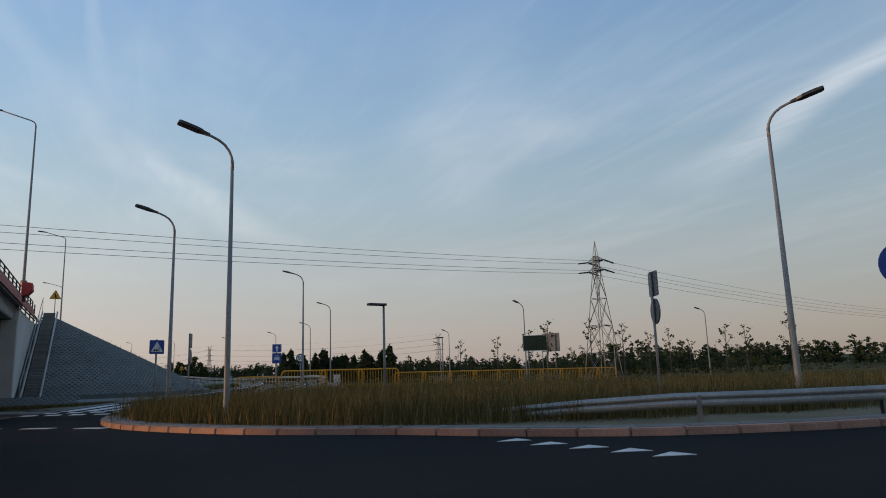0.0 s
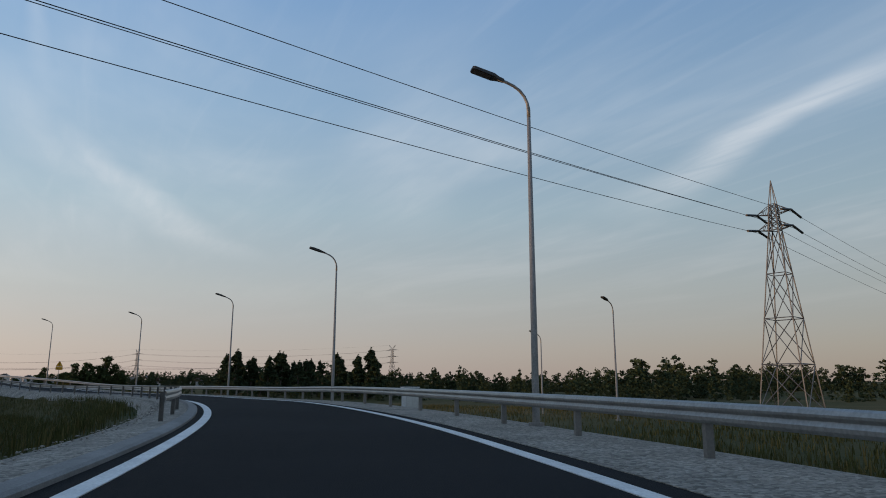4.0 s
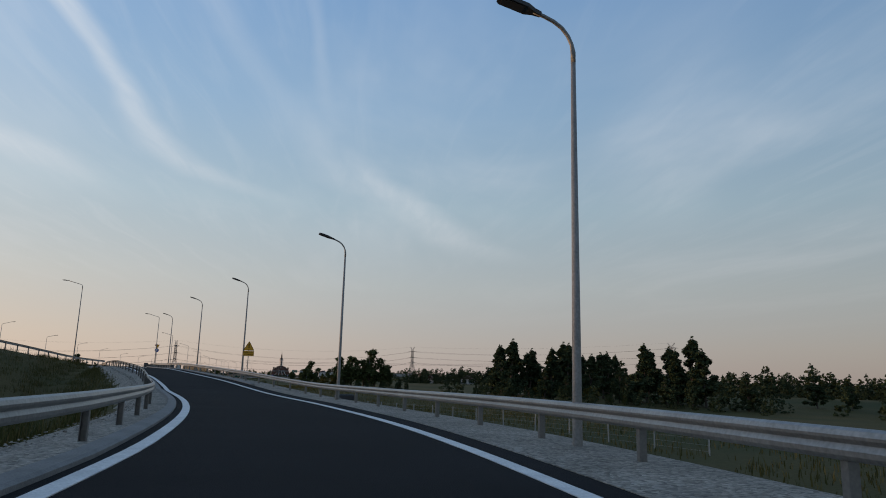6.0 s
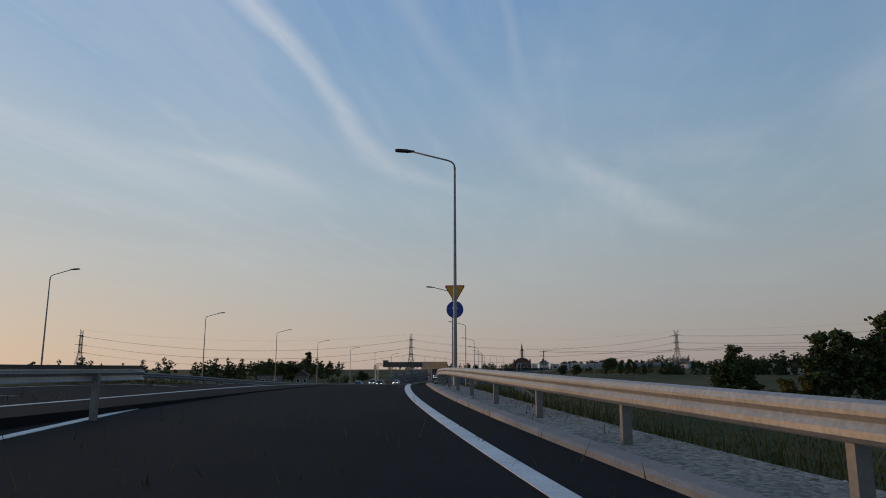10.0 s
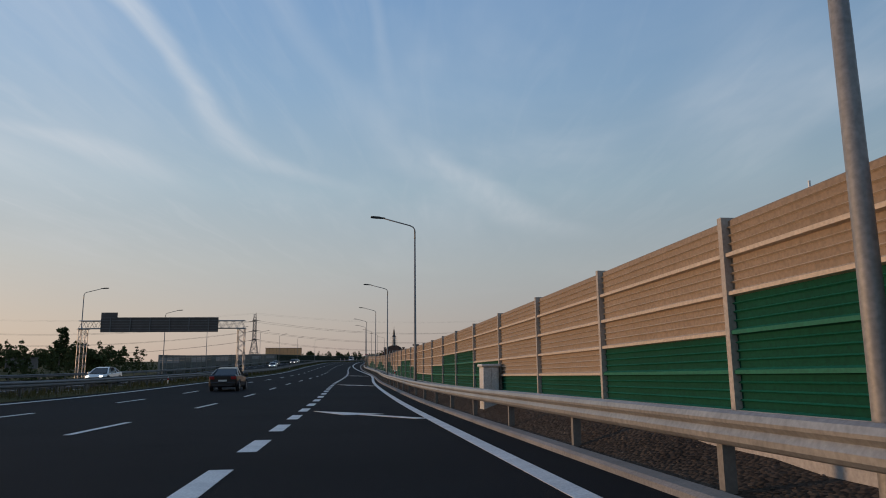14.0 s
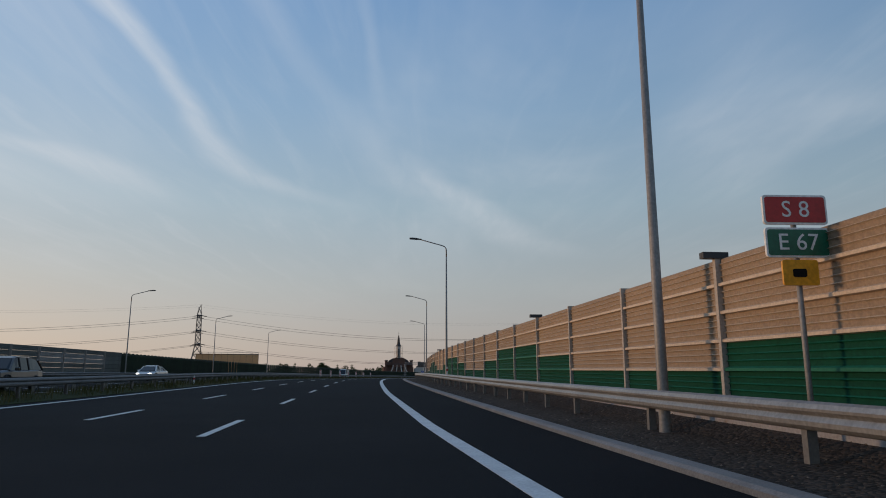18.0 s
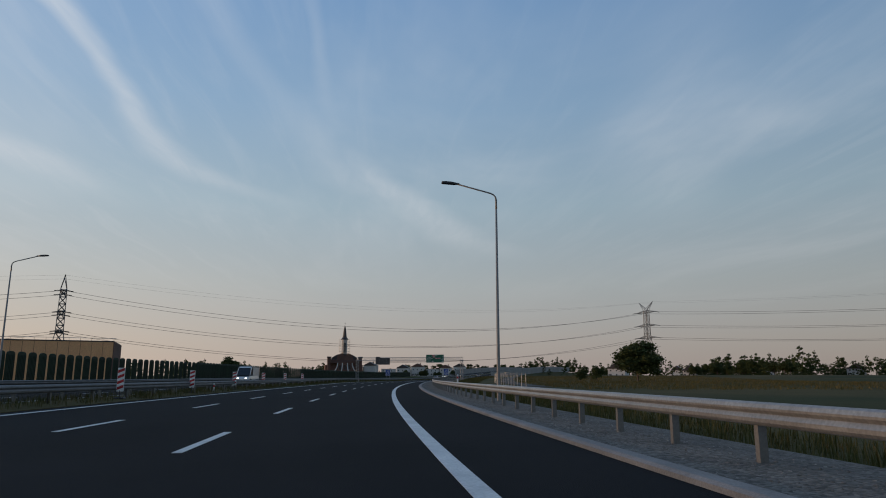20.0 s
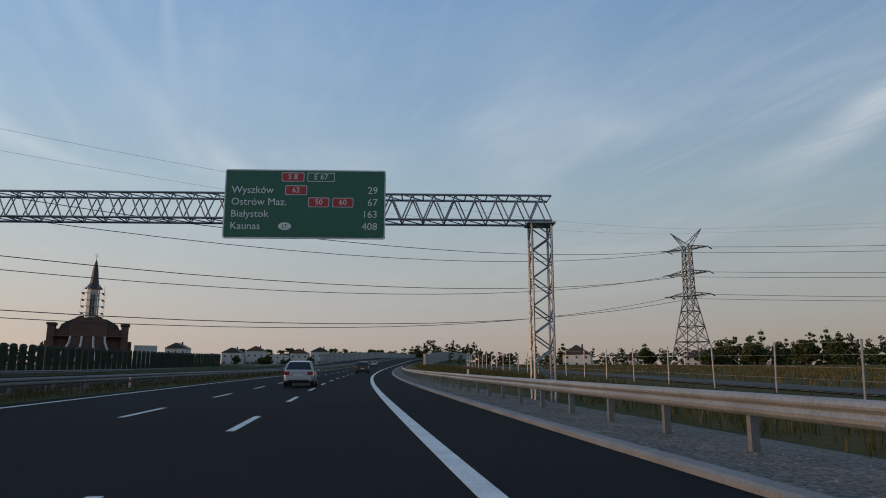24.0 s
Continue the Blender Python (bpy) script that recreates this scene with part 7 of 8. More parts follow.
# houses at the edge of the fields on the right
for hx, hy, w, h, rf in ((150, 800, 13, 6.0, 4.5), (190, 765, 9, 4.5, 3.5), (262, 790, 10, 5, 4), (312, 760, 12, 5, 4), (352, 700, 11, 5, 4), (232, 880, 10, 6, 4)):
    house(hx, hy, ground_at(hx, hy), -35, w, w * 0.8, h, rf, PLASTER, ROOF_D, "white house with a steep dark roof beyond the field", 3, 2)
for hx, hy, w in ((-92, 104, 9), (-81, 109, 5), (-150, 250, 9)):
    house(hx, hy, ground_at(hx, hy), 20, w, 7, 3.6, 2.0, GREY_RENDER, ROOF_D, "low grey house among trees", 2, 1, flat=(w == 9))
for hx, hy, w in ((150, 305, 10), (185, 285, 9), (120, 330, 9)):
    house(hx, hy, ground_at(hx, hy), -20, w, 7, 4.0, 3.0, PLASTER, ROOF_RED, "small house at the edge of the wood", 2, 1)

# grey noise screens along the road on the hill
for lat, y0, y1, h in ((9.0, 640, 1000, 3.2), (-33.0, 760, 1000, 3.2)):
    s0_, s1_ = along(y0), along(y1)
    nb = thing("noise_screen", at(*ROAD.at(s0_, lat)), "pale grey noise screen along the climbing road", "noise barrier", "far noise screens")
    ni = nb.matrix_basis.inverted()
    me_ = None
    for s in np.arange(s0_, s1_, 6.0):
        x, y, z = ROAD.at(s, lat)
        x2, y2, z2 = ROAD.at(s + 6, lat)
        m = at(x, y, z, math.degrees(math.atan2(-(x2 - x), y2 - y)), math.degrees(math.atan2(z2 - z, 6)))
        if me_ is None:
            bm = boxed(-0.06, 0.06, 0.1, 5.9, -1.5, h)
            o = part("panel", bm, PALE_BOARD)
            me_ = o.data
            bpy.data.objects.remove(o)
            o = part("post", boxed(-0.1, 0.1, -0.1, 0.1, -1.5, h + 0.1), POLE)
            mp_ = o.data
            bpy.data.objects.remove(o)
        hang("panel", me_, m, nb, ni)
        hang("post", mp_, m, nb, ni)


# ---- wire fences in the fields
def fence(line, s0, s1, lat, gap, h, label):
    x, y, z = line.at(s0, lat)
    fz = thing("wire_fence", at(x, y, ground_at(x, y)), label, "fence", "wire fences")
    fi = fz.matrix_basis.inverted()
    o = part("post", tube(bmesh.new(), [(0, 0, -0.5), (0, 0, h)], 0.045, 6), GSTEEL)
    me_ = o.data
    bpy.data.objects.remove(o)
    tops = []
    for s in np.arange(s0, s1, gap):
        x, y, _ = line.at(s, lat)
        z = ground_at(x, y)
        tops.append((x, y, z))
        hang("post", me_, at(x, y, z, 0, random.uniform(-1.5, 1.5), random.uniform(-1.5, 1.5)), fz, fi)
    for k in range(5):
        zz = 0.2 + (h - 0.3) * k / 4
        under(part("wire", tube(bmesh.new(), [(x, y, z + zz) for x, y, z in tops], 0.005, 3, cap=False), GSTEEL), fz, fi)


fence(ROAD, along(385), along(640), 17.5, 5.5, 2.25, "wire fence on grey posts along the field")
fence(ROAD, along(-60), along(60), 16.0, 4.0, 1.6, "low wire fence on thin posts along the field")
fence(RAMP, 150, 250, 22.0, 4.0, 1.5, "low wire fence on thin posts below the slip road")
TRACK = material("worn track surface", (0.13, 0.125, 0.115), (0.09, 0.086, 0.08), 0.95, scale=0.5, fine=15, bump=0.4, spec=0.05)
bm = bmesh.new()
rows_ = []
for s in np.arange(along(400), along(660), 6):
    row = []
    for l in (19.5, 21.5, 23.5):
        x, y, _ = ROAD.at(s, l)
        row.append(bm.verts.new((x, y, ground_at(x, y) + 0.1)))
    rows_.append(row)
for a, b in zip(rows_, rows_[1:]):
    for k in range(2):
        bm.faces.new((a[k], a[k + 1], b[k + 1], b[k]))
setting("service_track", bm, TRACK, "grey service track beside the field", "road")

# back of a large sign by the far road
sb = thing("road_sign", at(91.5, -313.3, 6.3, -51), "large grey-backed road sign on two lattice posts in the weeds", "road sign")
bd = part("board", bevelled(boxed(-1.15, 1.15, -0.03, 0.0, 4.1, 6.35), 0.01), SIGN_BACK, sb)
for k in range(4):
    part("stiffener", boxed(-1.1, 1.1, -0.09, -0.028, 4.3 + 0.58 * k, 4.38 + 0.58 * k), SIGN_BACK, bd)
for sx in (-0.55, 0.55):
    part("post", tube(bmesh.new(), [(sx, -0.14, -0.5), (sx, -0.14, 6.2)], 0.06, 6), POLE, sb, smooth=True)

# ---- trees
BARK = material("bark", (0.10, 0.082, 0.066), (0.06, 0.05, 0.042), 0.95, scale=2, fine=30, bump=0.5)


def leafy(name, dark, light, straw=None):
    """Foliage whose clumps differ from one another."""
    m = material(name, dark, None, 0.9, scale=1.5, fine=12, bump=0.2, spec=0.1)
    n, l = m.node_tree.nodes, m.node_tree.links
    geo = n.new("ShaderNodeNewGeometry")
    ramp = n.new("ShaderNodeValToRGB")
    ramp.color_ramp.elements[0].color = (*dark, 1)
    ramp.color_ramp.elements[1].color = (*(straw or light), 1)
    e = ramp.color_ramp.elements.new(0.6)
    e.color = (*light, 1)
    l.new(geo.outputs["Random Per Island"], ramp.inputs[0])
    b = n["Principled BSDF"]
    l.new(ramp.outputs[0], b.inputs["Base Color"])
    return m


LEAF = leafy("leaves", (0.03, 0.043, 0.018), (0.062, 0.08, 0.03))
PINE = leafy("pine needles", (0.024, 0.037, 0.02), (0.045, 0.062, 0.03))
LEAF_Y = leafy("yellowing leaves", (0.05, 0.055, 0.015), (0.10, 0.085, 0.02))
WEED = leafy("weeds", (0.07, 0.068, 0.022), (0.145, 0.11, 0.04), (0.27, 0.185, 0.08))
MEADOW = leafy("meadow grass", (0.042, 0.05, 0.015), (0.072, 0.07, 0.022), (0.14, 0.105, 0.042))
FIELD = leafy("field grass", (0.045, 0.047, 0.014), (0.095, 0.08, 0.024), (0.2, 0.135, 0.048))
rng = np.random.default_rng(7)


def leaf_cards(centres, size, seed, flat=0.6):
    """Folded leaf clumps: two triangles about each centre."""
    r = np.random.default_rng(seed)
    n = len(centres)
    a = r.normal(size=(n, 3))
    a[:, 2] *= flat
    a /= np.linalg.norm(a, axis=1)[:, None]
    b = np.cross(a, r.normal(size=(n, 3)))
    b /= np.linalg.norm(b, axis=1)[:, None]
    c = np.cross(a, b)
    s = size * r.uniform(0.6, 1.3, (n, 1))
    v = np.stack([centres - a * s, centres + b * s * 0.7 + c * s * 0.25, centres + a * s, centres - b * s * 0.7 + c * s * 0.25], 1)
    return v.reshape(-1, 3)


def cards_mesh(name, v, mat):
    n = len(v) // 4
    f = np.arange(n * 4).reshape(-1, 4)
    faces = np.concatenate([f[:, [0, 1, 2]], f[:, [0, 2, 3]]])
    me = bpy.data.meshes.new(name)
    me.from_pydata((settle_all(v) * U).tolist(), [], faces.tolist())
    me.materials.append(mat)
    return me


def blobs_points(blobs, n, seed):
    """Points in the outer part of several ellipsoids (x, y, z, r, rz)."""
    r = np.random.default_rng(seed)
    w = np.array([b[3] ** 2 * b[4] for b in blobs])
    k = r.choice(len(blobs), n, p=w / w.sum())
    d = r.normal(size=(n, 3))
    d /= np.linalg.norm(d, axis=1)[:, None]
    rad = r.uniform(0.35, 1.0, n) ** 0.5 * (1 + 0.18 * r.normal(size=n))
    b = np.array(blobs)[k]
    return b[:, :3] + d * rad[:, None] * np.stack([b[:, 3], b[:, 3], b[:, 4]], 1)


def tree(kind, h, w, seed, label, mat, n, size, group=""):
    r = random.Random(seed)
    ob = thing("tree", at(0, 0, 0), label, "tree", group)
    lean = (r.uniform(-0.04, 0.04) * h, r.uniform(-0.04, 0.04) * h)
    tr = 0.022 * h
    pts = [(0, 0, -0.4), (0, 0, 0), (lean[0] * 0.4, lean[1] * 0.4, h * 0.35), (lean[0], lean[1], h * 0.85)]
    part("trunk", tube(bmesh.new(), pts, [tr * 1.3, tr, tr * 0.7, tr * 0.15], 8), BARK, ob, smooth=True)
    blobs = []
    if kind == "pine":
        # ragged tiers of small sprays, thinning to a bare leader
        for k in range(46):
            e = r.random() ** 0.8
            a = r.uniform(0, 6.28)
            out = w * 0.5 * (1.02 - e) ** 0.75 * r.uniform(0.25, 1.1)
            blobs.append((math.cos(a) * out + lean[0] * e, math.sin(a) * out + lean[1] * e, h * (0.06 + 0.9 * e), w * r.uniform(0.07, 0.13) * (1.25 - 0.7 * e), h * r.uniform(0.03, 0.055)))
        blobs.append((lean[0], lean[1], h * 0.97, w * 0.035, h * 0.05))
    elif kind == "slim":
        for k in range(8):
            z = h * (0.22 + 0.74 * k / 7)
            rad = w * 0.5 * (0.6 + 0.5 * math.sin(math.pi * (k + 1) / 9)) * r.uniform(0.6, 1.1)
            a = r.uniform(0, 6.28)
            blobs.append((math.cos(a) * w * 0.18, math.sin(a) * w * 0.18, z, rad * 0.8, h * 0.085))
    else:
        low_ = 0.28 if kind == "round" else 0.12
        for k in range(15 if kind == "round" else 30):
            a, e = r.uniform(0, 6.28), r.uniform(0, 1)
            z = h * (low_ + (0.9 - low_) * e)
            rr = w * 0.36 * math.sin(math.pi * (0.22 + 0.66 * e)) * r.uniform(0.5, 1.1)
            if kind == "round":
                blobs.append((math.cos(a) * rr, math.sin(a) * rr, z, w * r.uniform(0.13, 0.22), h * r.uniform(0.09, 0.15)))
            else:
                blobs.append((math.cos(a) * rr * 1.15, math.sin(a) * rr * 1.15, z + h * r.uniform(-0.04, 0.08), w * r.uniform(0.07, 0.15), h * r.uniform(0.05, 0.1)))
        blobs.append((0, 0, h * 0.6, w * 0.28, h * 0.24) if kind == "round" else (0, 0, h * 0.45, w * 0.22, h * 0.3))
    for b in blobs[:: max(1, len(blobs) // 6)]:
        z0 = max(0.12 * h, b[2] - 0.22 * h)
        part("limb", tube(bmesh.new(), [(lean[0] * z0 / h, lean[1] * z0 / h, z0), (b[0] * 0.55, b[1] * 0.55, (z0 + b[2]) / 2 + 0.03 * h), (b[0], b[1], b[2])], [tr * 0.5, tr * 0.3, tr * 0.1], 5), BARK, ob)
    v = leaf_cards(blobs_points(blobs, n, seed), size, seed)
    c = new("crown", cards_mesh("crown", v, mat))
    c.parent = ob
    return ob


def plant(ob, spots, first_at=0):
    for k, (x, y, sc_, rz) in enumerate(spots):
        m = at(x, y, ground_at(x, y), rz) @ Matrix.Diagonal((sc_, sc_, sc_ * (0.9 + 0.2 * ((k * 7) % 5) / 5), 1))
        if k == 0:
            ob.matrix_basis = m
        else:
            copy_thing(ob, m)


def scatter(x0, y0, x1, y1, n, spread, seed, lo=0.8, hi=1.15):
    r = random.Random(seed)
    out = []
    for k in range(n):
        u = (k + r.uniform(0.1, 0.9)) / n
        out.append((x0 + (x1 - x0) * u + r.uniform(-spread, spread), y0 + (y1 - y0) * u + r.uniform(-spread, spread), r.uniform(lo, hi), r.uniform(0, 360)))
    return out


pine_a = tree("pine", 13, 8, 1, "dark pine with an uneven crown at the field edge", PINE, 3600, 0.34, "pines")
plant(pine_a, scatter(95, -114, 113, -104, 8, 3, 11, 0.84, 1.1) + scatter(113, -106, 133, -142, 11, 4, 12, 0.85, 1.15) + scatter(112, -92, 140, -112, 6, 4, 28, 0.8, 1.08))
pine_b = tree("pine", 12, 7, 2, "dark spreading pine at the wood's edge", PINE, 3200, 0.34, "pines")
plant(pine_b, scatter(93, -117, 134, -146, 9, 4, 13, 0.6, 0.85) + scatter(154, -136, 176, -158, 6, 4, 14, 0.6, 0.85) + scatter(70, -46, 84, -40, 3, 2.5, 15, 0.35, 0.5))
tree_a = tree("broad", 14, 9, 3, "dark leafy birch among pines below the road", LEAF, 3200, 0.32, "leafy trees")
plant(tree_a, scatter(57, -48, 70, -41, 3, 3, 16, 0.2, 0.3) + scatter(102, -118, 132, -150, 5, 5, 17, 0.6, 0.85) + [(-0.3, 141, 0.7, 40), (0.5, 133, 0.62, 100), (8, 148, 0.62, 10), (13, 154, 0.5, 70), (4, 138, 0.5, 200)])
tree_s = tree("slim", 13, 5, 4, "slim dark tree with a narrow ragged crown", LEAF, 1500, 0.4, "slim trees")
plant(tree_s, [(-139.5, 255, 1.2, 20), (46.5, -41.5, 0.42, 40), (48.5, -41.2, 0.55, 130), (50.6, -41.5, 0.46, 70), (57.6, -47.4, 0.66, 10), (59.8, -46.2, 0.58, 80), (61.8, -45.4, 0.72, 160), (63.9, -44.5, 0.6, 220), (65.8, -43.6, 0.68, 300), (67.4, -42.9, 0.85, 30), (69.4, -42.2, 0.64, 95), (71.6, -41.4, 0.7, 250), (74.0, -40.6, 0.52, 190)] + scatter(30, 250, 60, 300, 4, 6, 20, 0.5, 0.7))
tree_y = tree("broad", 6, 5, 5, "small yellowing tree at the wood's edge", LEAF_Y, 900, 0.3, "small trees")
plant(tree_y, scatter(100, -124, 118, -128, 3, 4, 21, 0.6, 0.9) + scatter(52, -48, 58, -46, 2, 2, 22, 0.7, 1))
round_t = tree("round", 16, 22, 6, "large round dark tree in the field", LEAF, 7000, 0.5)
plant(round_t, [(47.2, 493.6, 0.85, 30)])
broad_b = tree("round", 10, 9.5, 7, "dark rounded tree beside low houses", LEAF, 2600, 0.38, "rounded trees")
plant(broad_b, [(-88, 116, 1.0, 0), (-96, 120, 0.8, 60), (-60, 120, 0.55, 10), (-137, 718, 1.05, 80), (30, 480, 0.5, 0), (27, 486, 0.42, 50), (-70, 470, 0.75, 10), (22, 228, 0.7, 10), (14, 236, 0.75, 90)]
      + scatter(190, 640, 205, 770, 9, 9, 23, 0.9, 1.35) + scatter(150, 770, 200, 745, 4, 5, 24, 0.7, 1.0) + scatter(-30, 905, 60, 960, 9, 8, 25, 0.5, 0.85))
hill_t = tree("broad", 15, 11, 8, "tall dark tree on the ridge of the hill", LEAF, 2200, 0.5, "ridge trees")
plant(hill_t, scatter(0, 990, 70, 1015, 9, 8, 26, 0.8, 1.1) + scatter(70, 1010, 150, 1060, 9, 10, 27, 0.8, 1.15))

# saplings tied to stakes on the field behind the roundabout
r_ = random.Random(5)
sap = thing("sapling", at(0, 0, 0), "thin sapling with few leaves tied to three stakes", "sapling", "saplings")
part("stem", tube(bmesh.new(), [(0, 0, -0.3), (0.05, 0, 2.5), (0.15, 0.05, 6.2)], [0.07, 0.05, 0.015], 6), BARK, sap)
tips = []
for k in range(9):
    z = 2.2 + 0.42 * k
    a = k * 2.4
    L_ = 0.3 + 0.09 * (8 - k)
    tip = (0.08 + math.cos(a) * L_, math.sin(a) * L_, z + 0.75)
    tips.append(tip)
    part("twig", tube(bmesh.new(), [(0.06, 0, z), tip], [0.025, 0.01], 4), BARK, sap)
pts = np.concatenate([np.array(t_)[None] + rng.normal(size=(9, 3)) * 0.16 for t_ in tips])
c = new("leaves", cards_mesh("leaves", leaf_cards(pts, 0.13, 3), LEAF))
c.parent = sap
for k in range(3):
    a = k * 2.09
    part("stake", tube(bmesh.new(), [(0.45 * math.cos(a), 0.45 * math.sin(a), -0.3), (0.45 * math.cos(a), 0.45 * math.sin(a), 1.5)], 0.05, 5), WOOD, sap)
    part("tie", tube(bmesh.new(), [(0.45 * math.cos(a), 0.45 * math.sin(a), 1.35), (0.45 * math.cos(a + 2.09), 0.45 * math.sin(a + 2.09), 1.35)], 0.03, 4), WOOD, sap)
spots = [(45.8 + L_ * math.sin(radians(b_)), -388.3 + L_ * math.cos(radians(b_)), r_.uniform(0.75, 1.1), r_.uniform(0, 360)) for b_, L_ in
         ((27, 74), (29.5, 66), (31, 60), (33, 70), (34.5, 62), (37, 58), (39, 66), (40.5, 72), (42, 60), (44.5, 57), (46, 64), (24, 80), (49, 60))]
plant(sap, spots)
# green board behind the roundabout
gbx = sign_post(76.1, -336.0, ground_at(76.1, -336), -30, "dark green board on two posts in the grass", 4.6, posts=(-0.6, 0.6))
z0 = 10.3 - ground_at(76.1, -336)
b = part("board", plate(rect(-1.05, 1.05, z0 - 0.68, z0 + 0.68, 0.04), -0.03, 0.02), SIGN_WHITE, gbx)
part("face", plate(rect(-1.0, 1.0, z0 - 0.63, z0 + 0.63, 0.04), -0.036, -0.029), DARK_GREEN, b)


# ---- far woods, too many to count
def template(kind, seed, n=230):
    """A ragged crown one unit high, leafy down to the ground."""
    r = random.Random(seed)
    blobs = []
    for k in range(18):
        e = r.uniform(0, 1)
        a = r.uniform(0, 6.28)
        spread = 0.3 * (1.05 - e) ** 0.8 * r.uniform(0.3, 1.1) if kind == "pine" else 0.27 * math.sin(math.pi * (0.2 + 0.7 * e)) * r.uniform(0.3, 1.15)
        blobs.append((math.cos(a) * spread, math.sin(a) * spread, 0.05 + 0.88 * e, r.uniform(0.07, 0.13) * (1.3 - 0.8 * e if kind == "pine" else 1.0), r.uniform(0.04, 0.09)))
    return leaf_cards(blobs_points(blobs, n, seed), 0.05, seed)


TEMPL = [template("leaf", 41), template("leaf", 42), template("pine", 43), template("pine", 44)]


def wood(name, belts, label, mat, seed):
    r = random.Random(seed)
    out = []
    for x0, y0, x1, y1, deep, h0, h1, n in belts:
        for k in range(n):
            u = r.random()
            x, y = x0 + (x1 - x0) * u + r.uniform(-deep, deep), y0 + (y1 - y0) * u + r.uniform(-deep, deep)
            h = r.uniform(h0, h1) * (0.75 + 0.35 * math.sin(u * 23 + seed) ** 2)
            t_ = TEMPL[r.randrange(4)]
            a = r.uniform(0, 6.28)
            ca, sa = math.cos(a), math.sin(a)
            w = h * r.uniform(0.75, 1.2)
            out.append(np.stack([x + (t_[:, 0] * ca - t_[:, 1] * sa) * w, y + (t_[:, 0] * sa + t_[:, 1] * ca) * w, ground_at(x, y) - 0.3 + t_[:, 2] * h], 1))
    me = cards_mesh(name, np.concatenate(out), mat)
    return tagged(new(name, me), label, "wood", kind="stuff")


wood("wood", [(40, 345, 330, 200, 10, 5, 8, 170), (330, 200, 400, 20, 12, 5, 8, 90), (120, 330, 330, 215, 18, 10, 14, 190), (330, 215, 420, 20, 20, 12, 16, 130), (420, 20, 440, -260, 22, 11, 15, 150), (215, -140, 430, -60, 18, 10, 14, 90),
              (60, 330, 130, 310, 10, 9, 12, 24), (300, -330, 440, -260, 20, 8, 12, 60), (440, -260, 430, -520, 25, 9, 13, 60), (120, -50, 230, 40, 14, 9, 13, 60), (150, -60, 270, -150, 16, 6, 9, 80), (86, -122, 138, -152, 7, 2.2, 4.5, 70), (54, -50, 76, -46, 3, 1.8, 3.2, 26), (140, -160, 300, -230, 14, 4, 7, 60), (96, -104, 128, -100, 5, 6, 10, 24)], "dark mixed wood along the edge of the fields", PINE, 3)
wood("wood", [(-300, -120, -160, 150, 16, 7, 10, 110), (-160, 150, -170, 360, 16, 7, 11, 90), (-170, 360, -300, 520, 20, 8, 11, 70), (-64, 92, -84, 205, 6, 1.8, 3.2, 60), (-110, 130, -120, 230, 12, 5, 8, 50),
              (-130, 560, -60, 800, 10, 6, 9, 60), (-300, 520, -420, 800, 20, 9, 12, 50), (-420, -300, -300, -120, 20, 8, 11, 60)], "dark low wood beyond the opposite carriageway", LEAF, 4)
wood("wood", [(200, 640, 215, 790, 12, 10, 15, 55), (215, 790, 330, 740, 16, 10, 15, 50), (330, 740, 420, 640, 16, 10, 15, 50), (215, 790, 120, 880, 12, 8, 12, 35), (-40, 925, 70, 985, 10, 5, 9, 40), (60, 1000, 260, 1060, 16, 10, 15, 80),
              (-300, 900, -40, 960, 20, 7, 11, 70), (260, 1060, 500, 900, 25, 10, 15, 70)], "dark wood on the hill and round the fields", LEAF, 5)


# ---- grass, weeds, stones
def tufts(name, pts, h0, h1, blades, mat, label, seed, width=0.02, spread=0.16):
    r = np.random.default_rng(seed)
    p = np.repeat(np.asarray(pts, float), blades, 0)
    n = len(p)
    p[:, :2] += r.normal(size=(n, 2)) * spread
    h = r.uniform(h0, h1, n) * r.uniform(0.6, 1.15, n)
    a = r.uniform(0, 6.28, n)
    lean = r.uniform(0.05, 0.65, n) * h
    ca, sa = np.cos(a), np.sin(a)
    w = width * r.uniform(0.7, 1.5, n)
    side_ = np.stack([-sa * w, ca * w, 0 * h], 1)
    lean_ = np.stack([ca * lean, sa * lean, 0 * h], 1)
    up_ = np.stack([0 * h, 0 * h, h], 1)
    foot = p - np.array([0, 0, 0.03])
    mid = p + lean_ * 0.38 + up_ * 0.6
    v = np.stack([foot - side_, foot + side_, mid - side_ * 0.7, mid + side_ * 0.7, p + lean_ + up_], 1).reshape(-1, 3)
    f = np.arange(n * 5).reshape(-1, 5)
    faces = np.concatenate([f[:, [0, 1, 3]], f[:, [0, 3, 2]], f[:, [2, 3, 4]]])
    me = bpy.data.meshes.new(name)
    me.from_pydata((settle_all(v) * U).tolist(), [], faces.tolist())
    me.materials.append(mat)
    return tagged(new(name, me), label, "grass", kind="stuff")


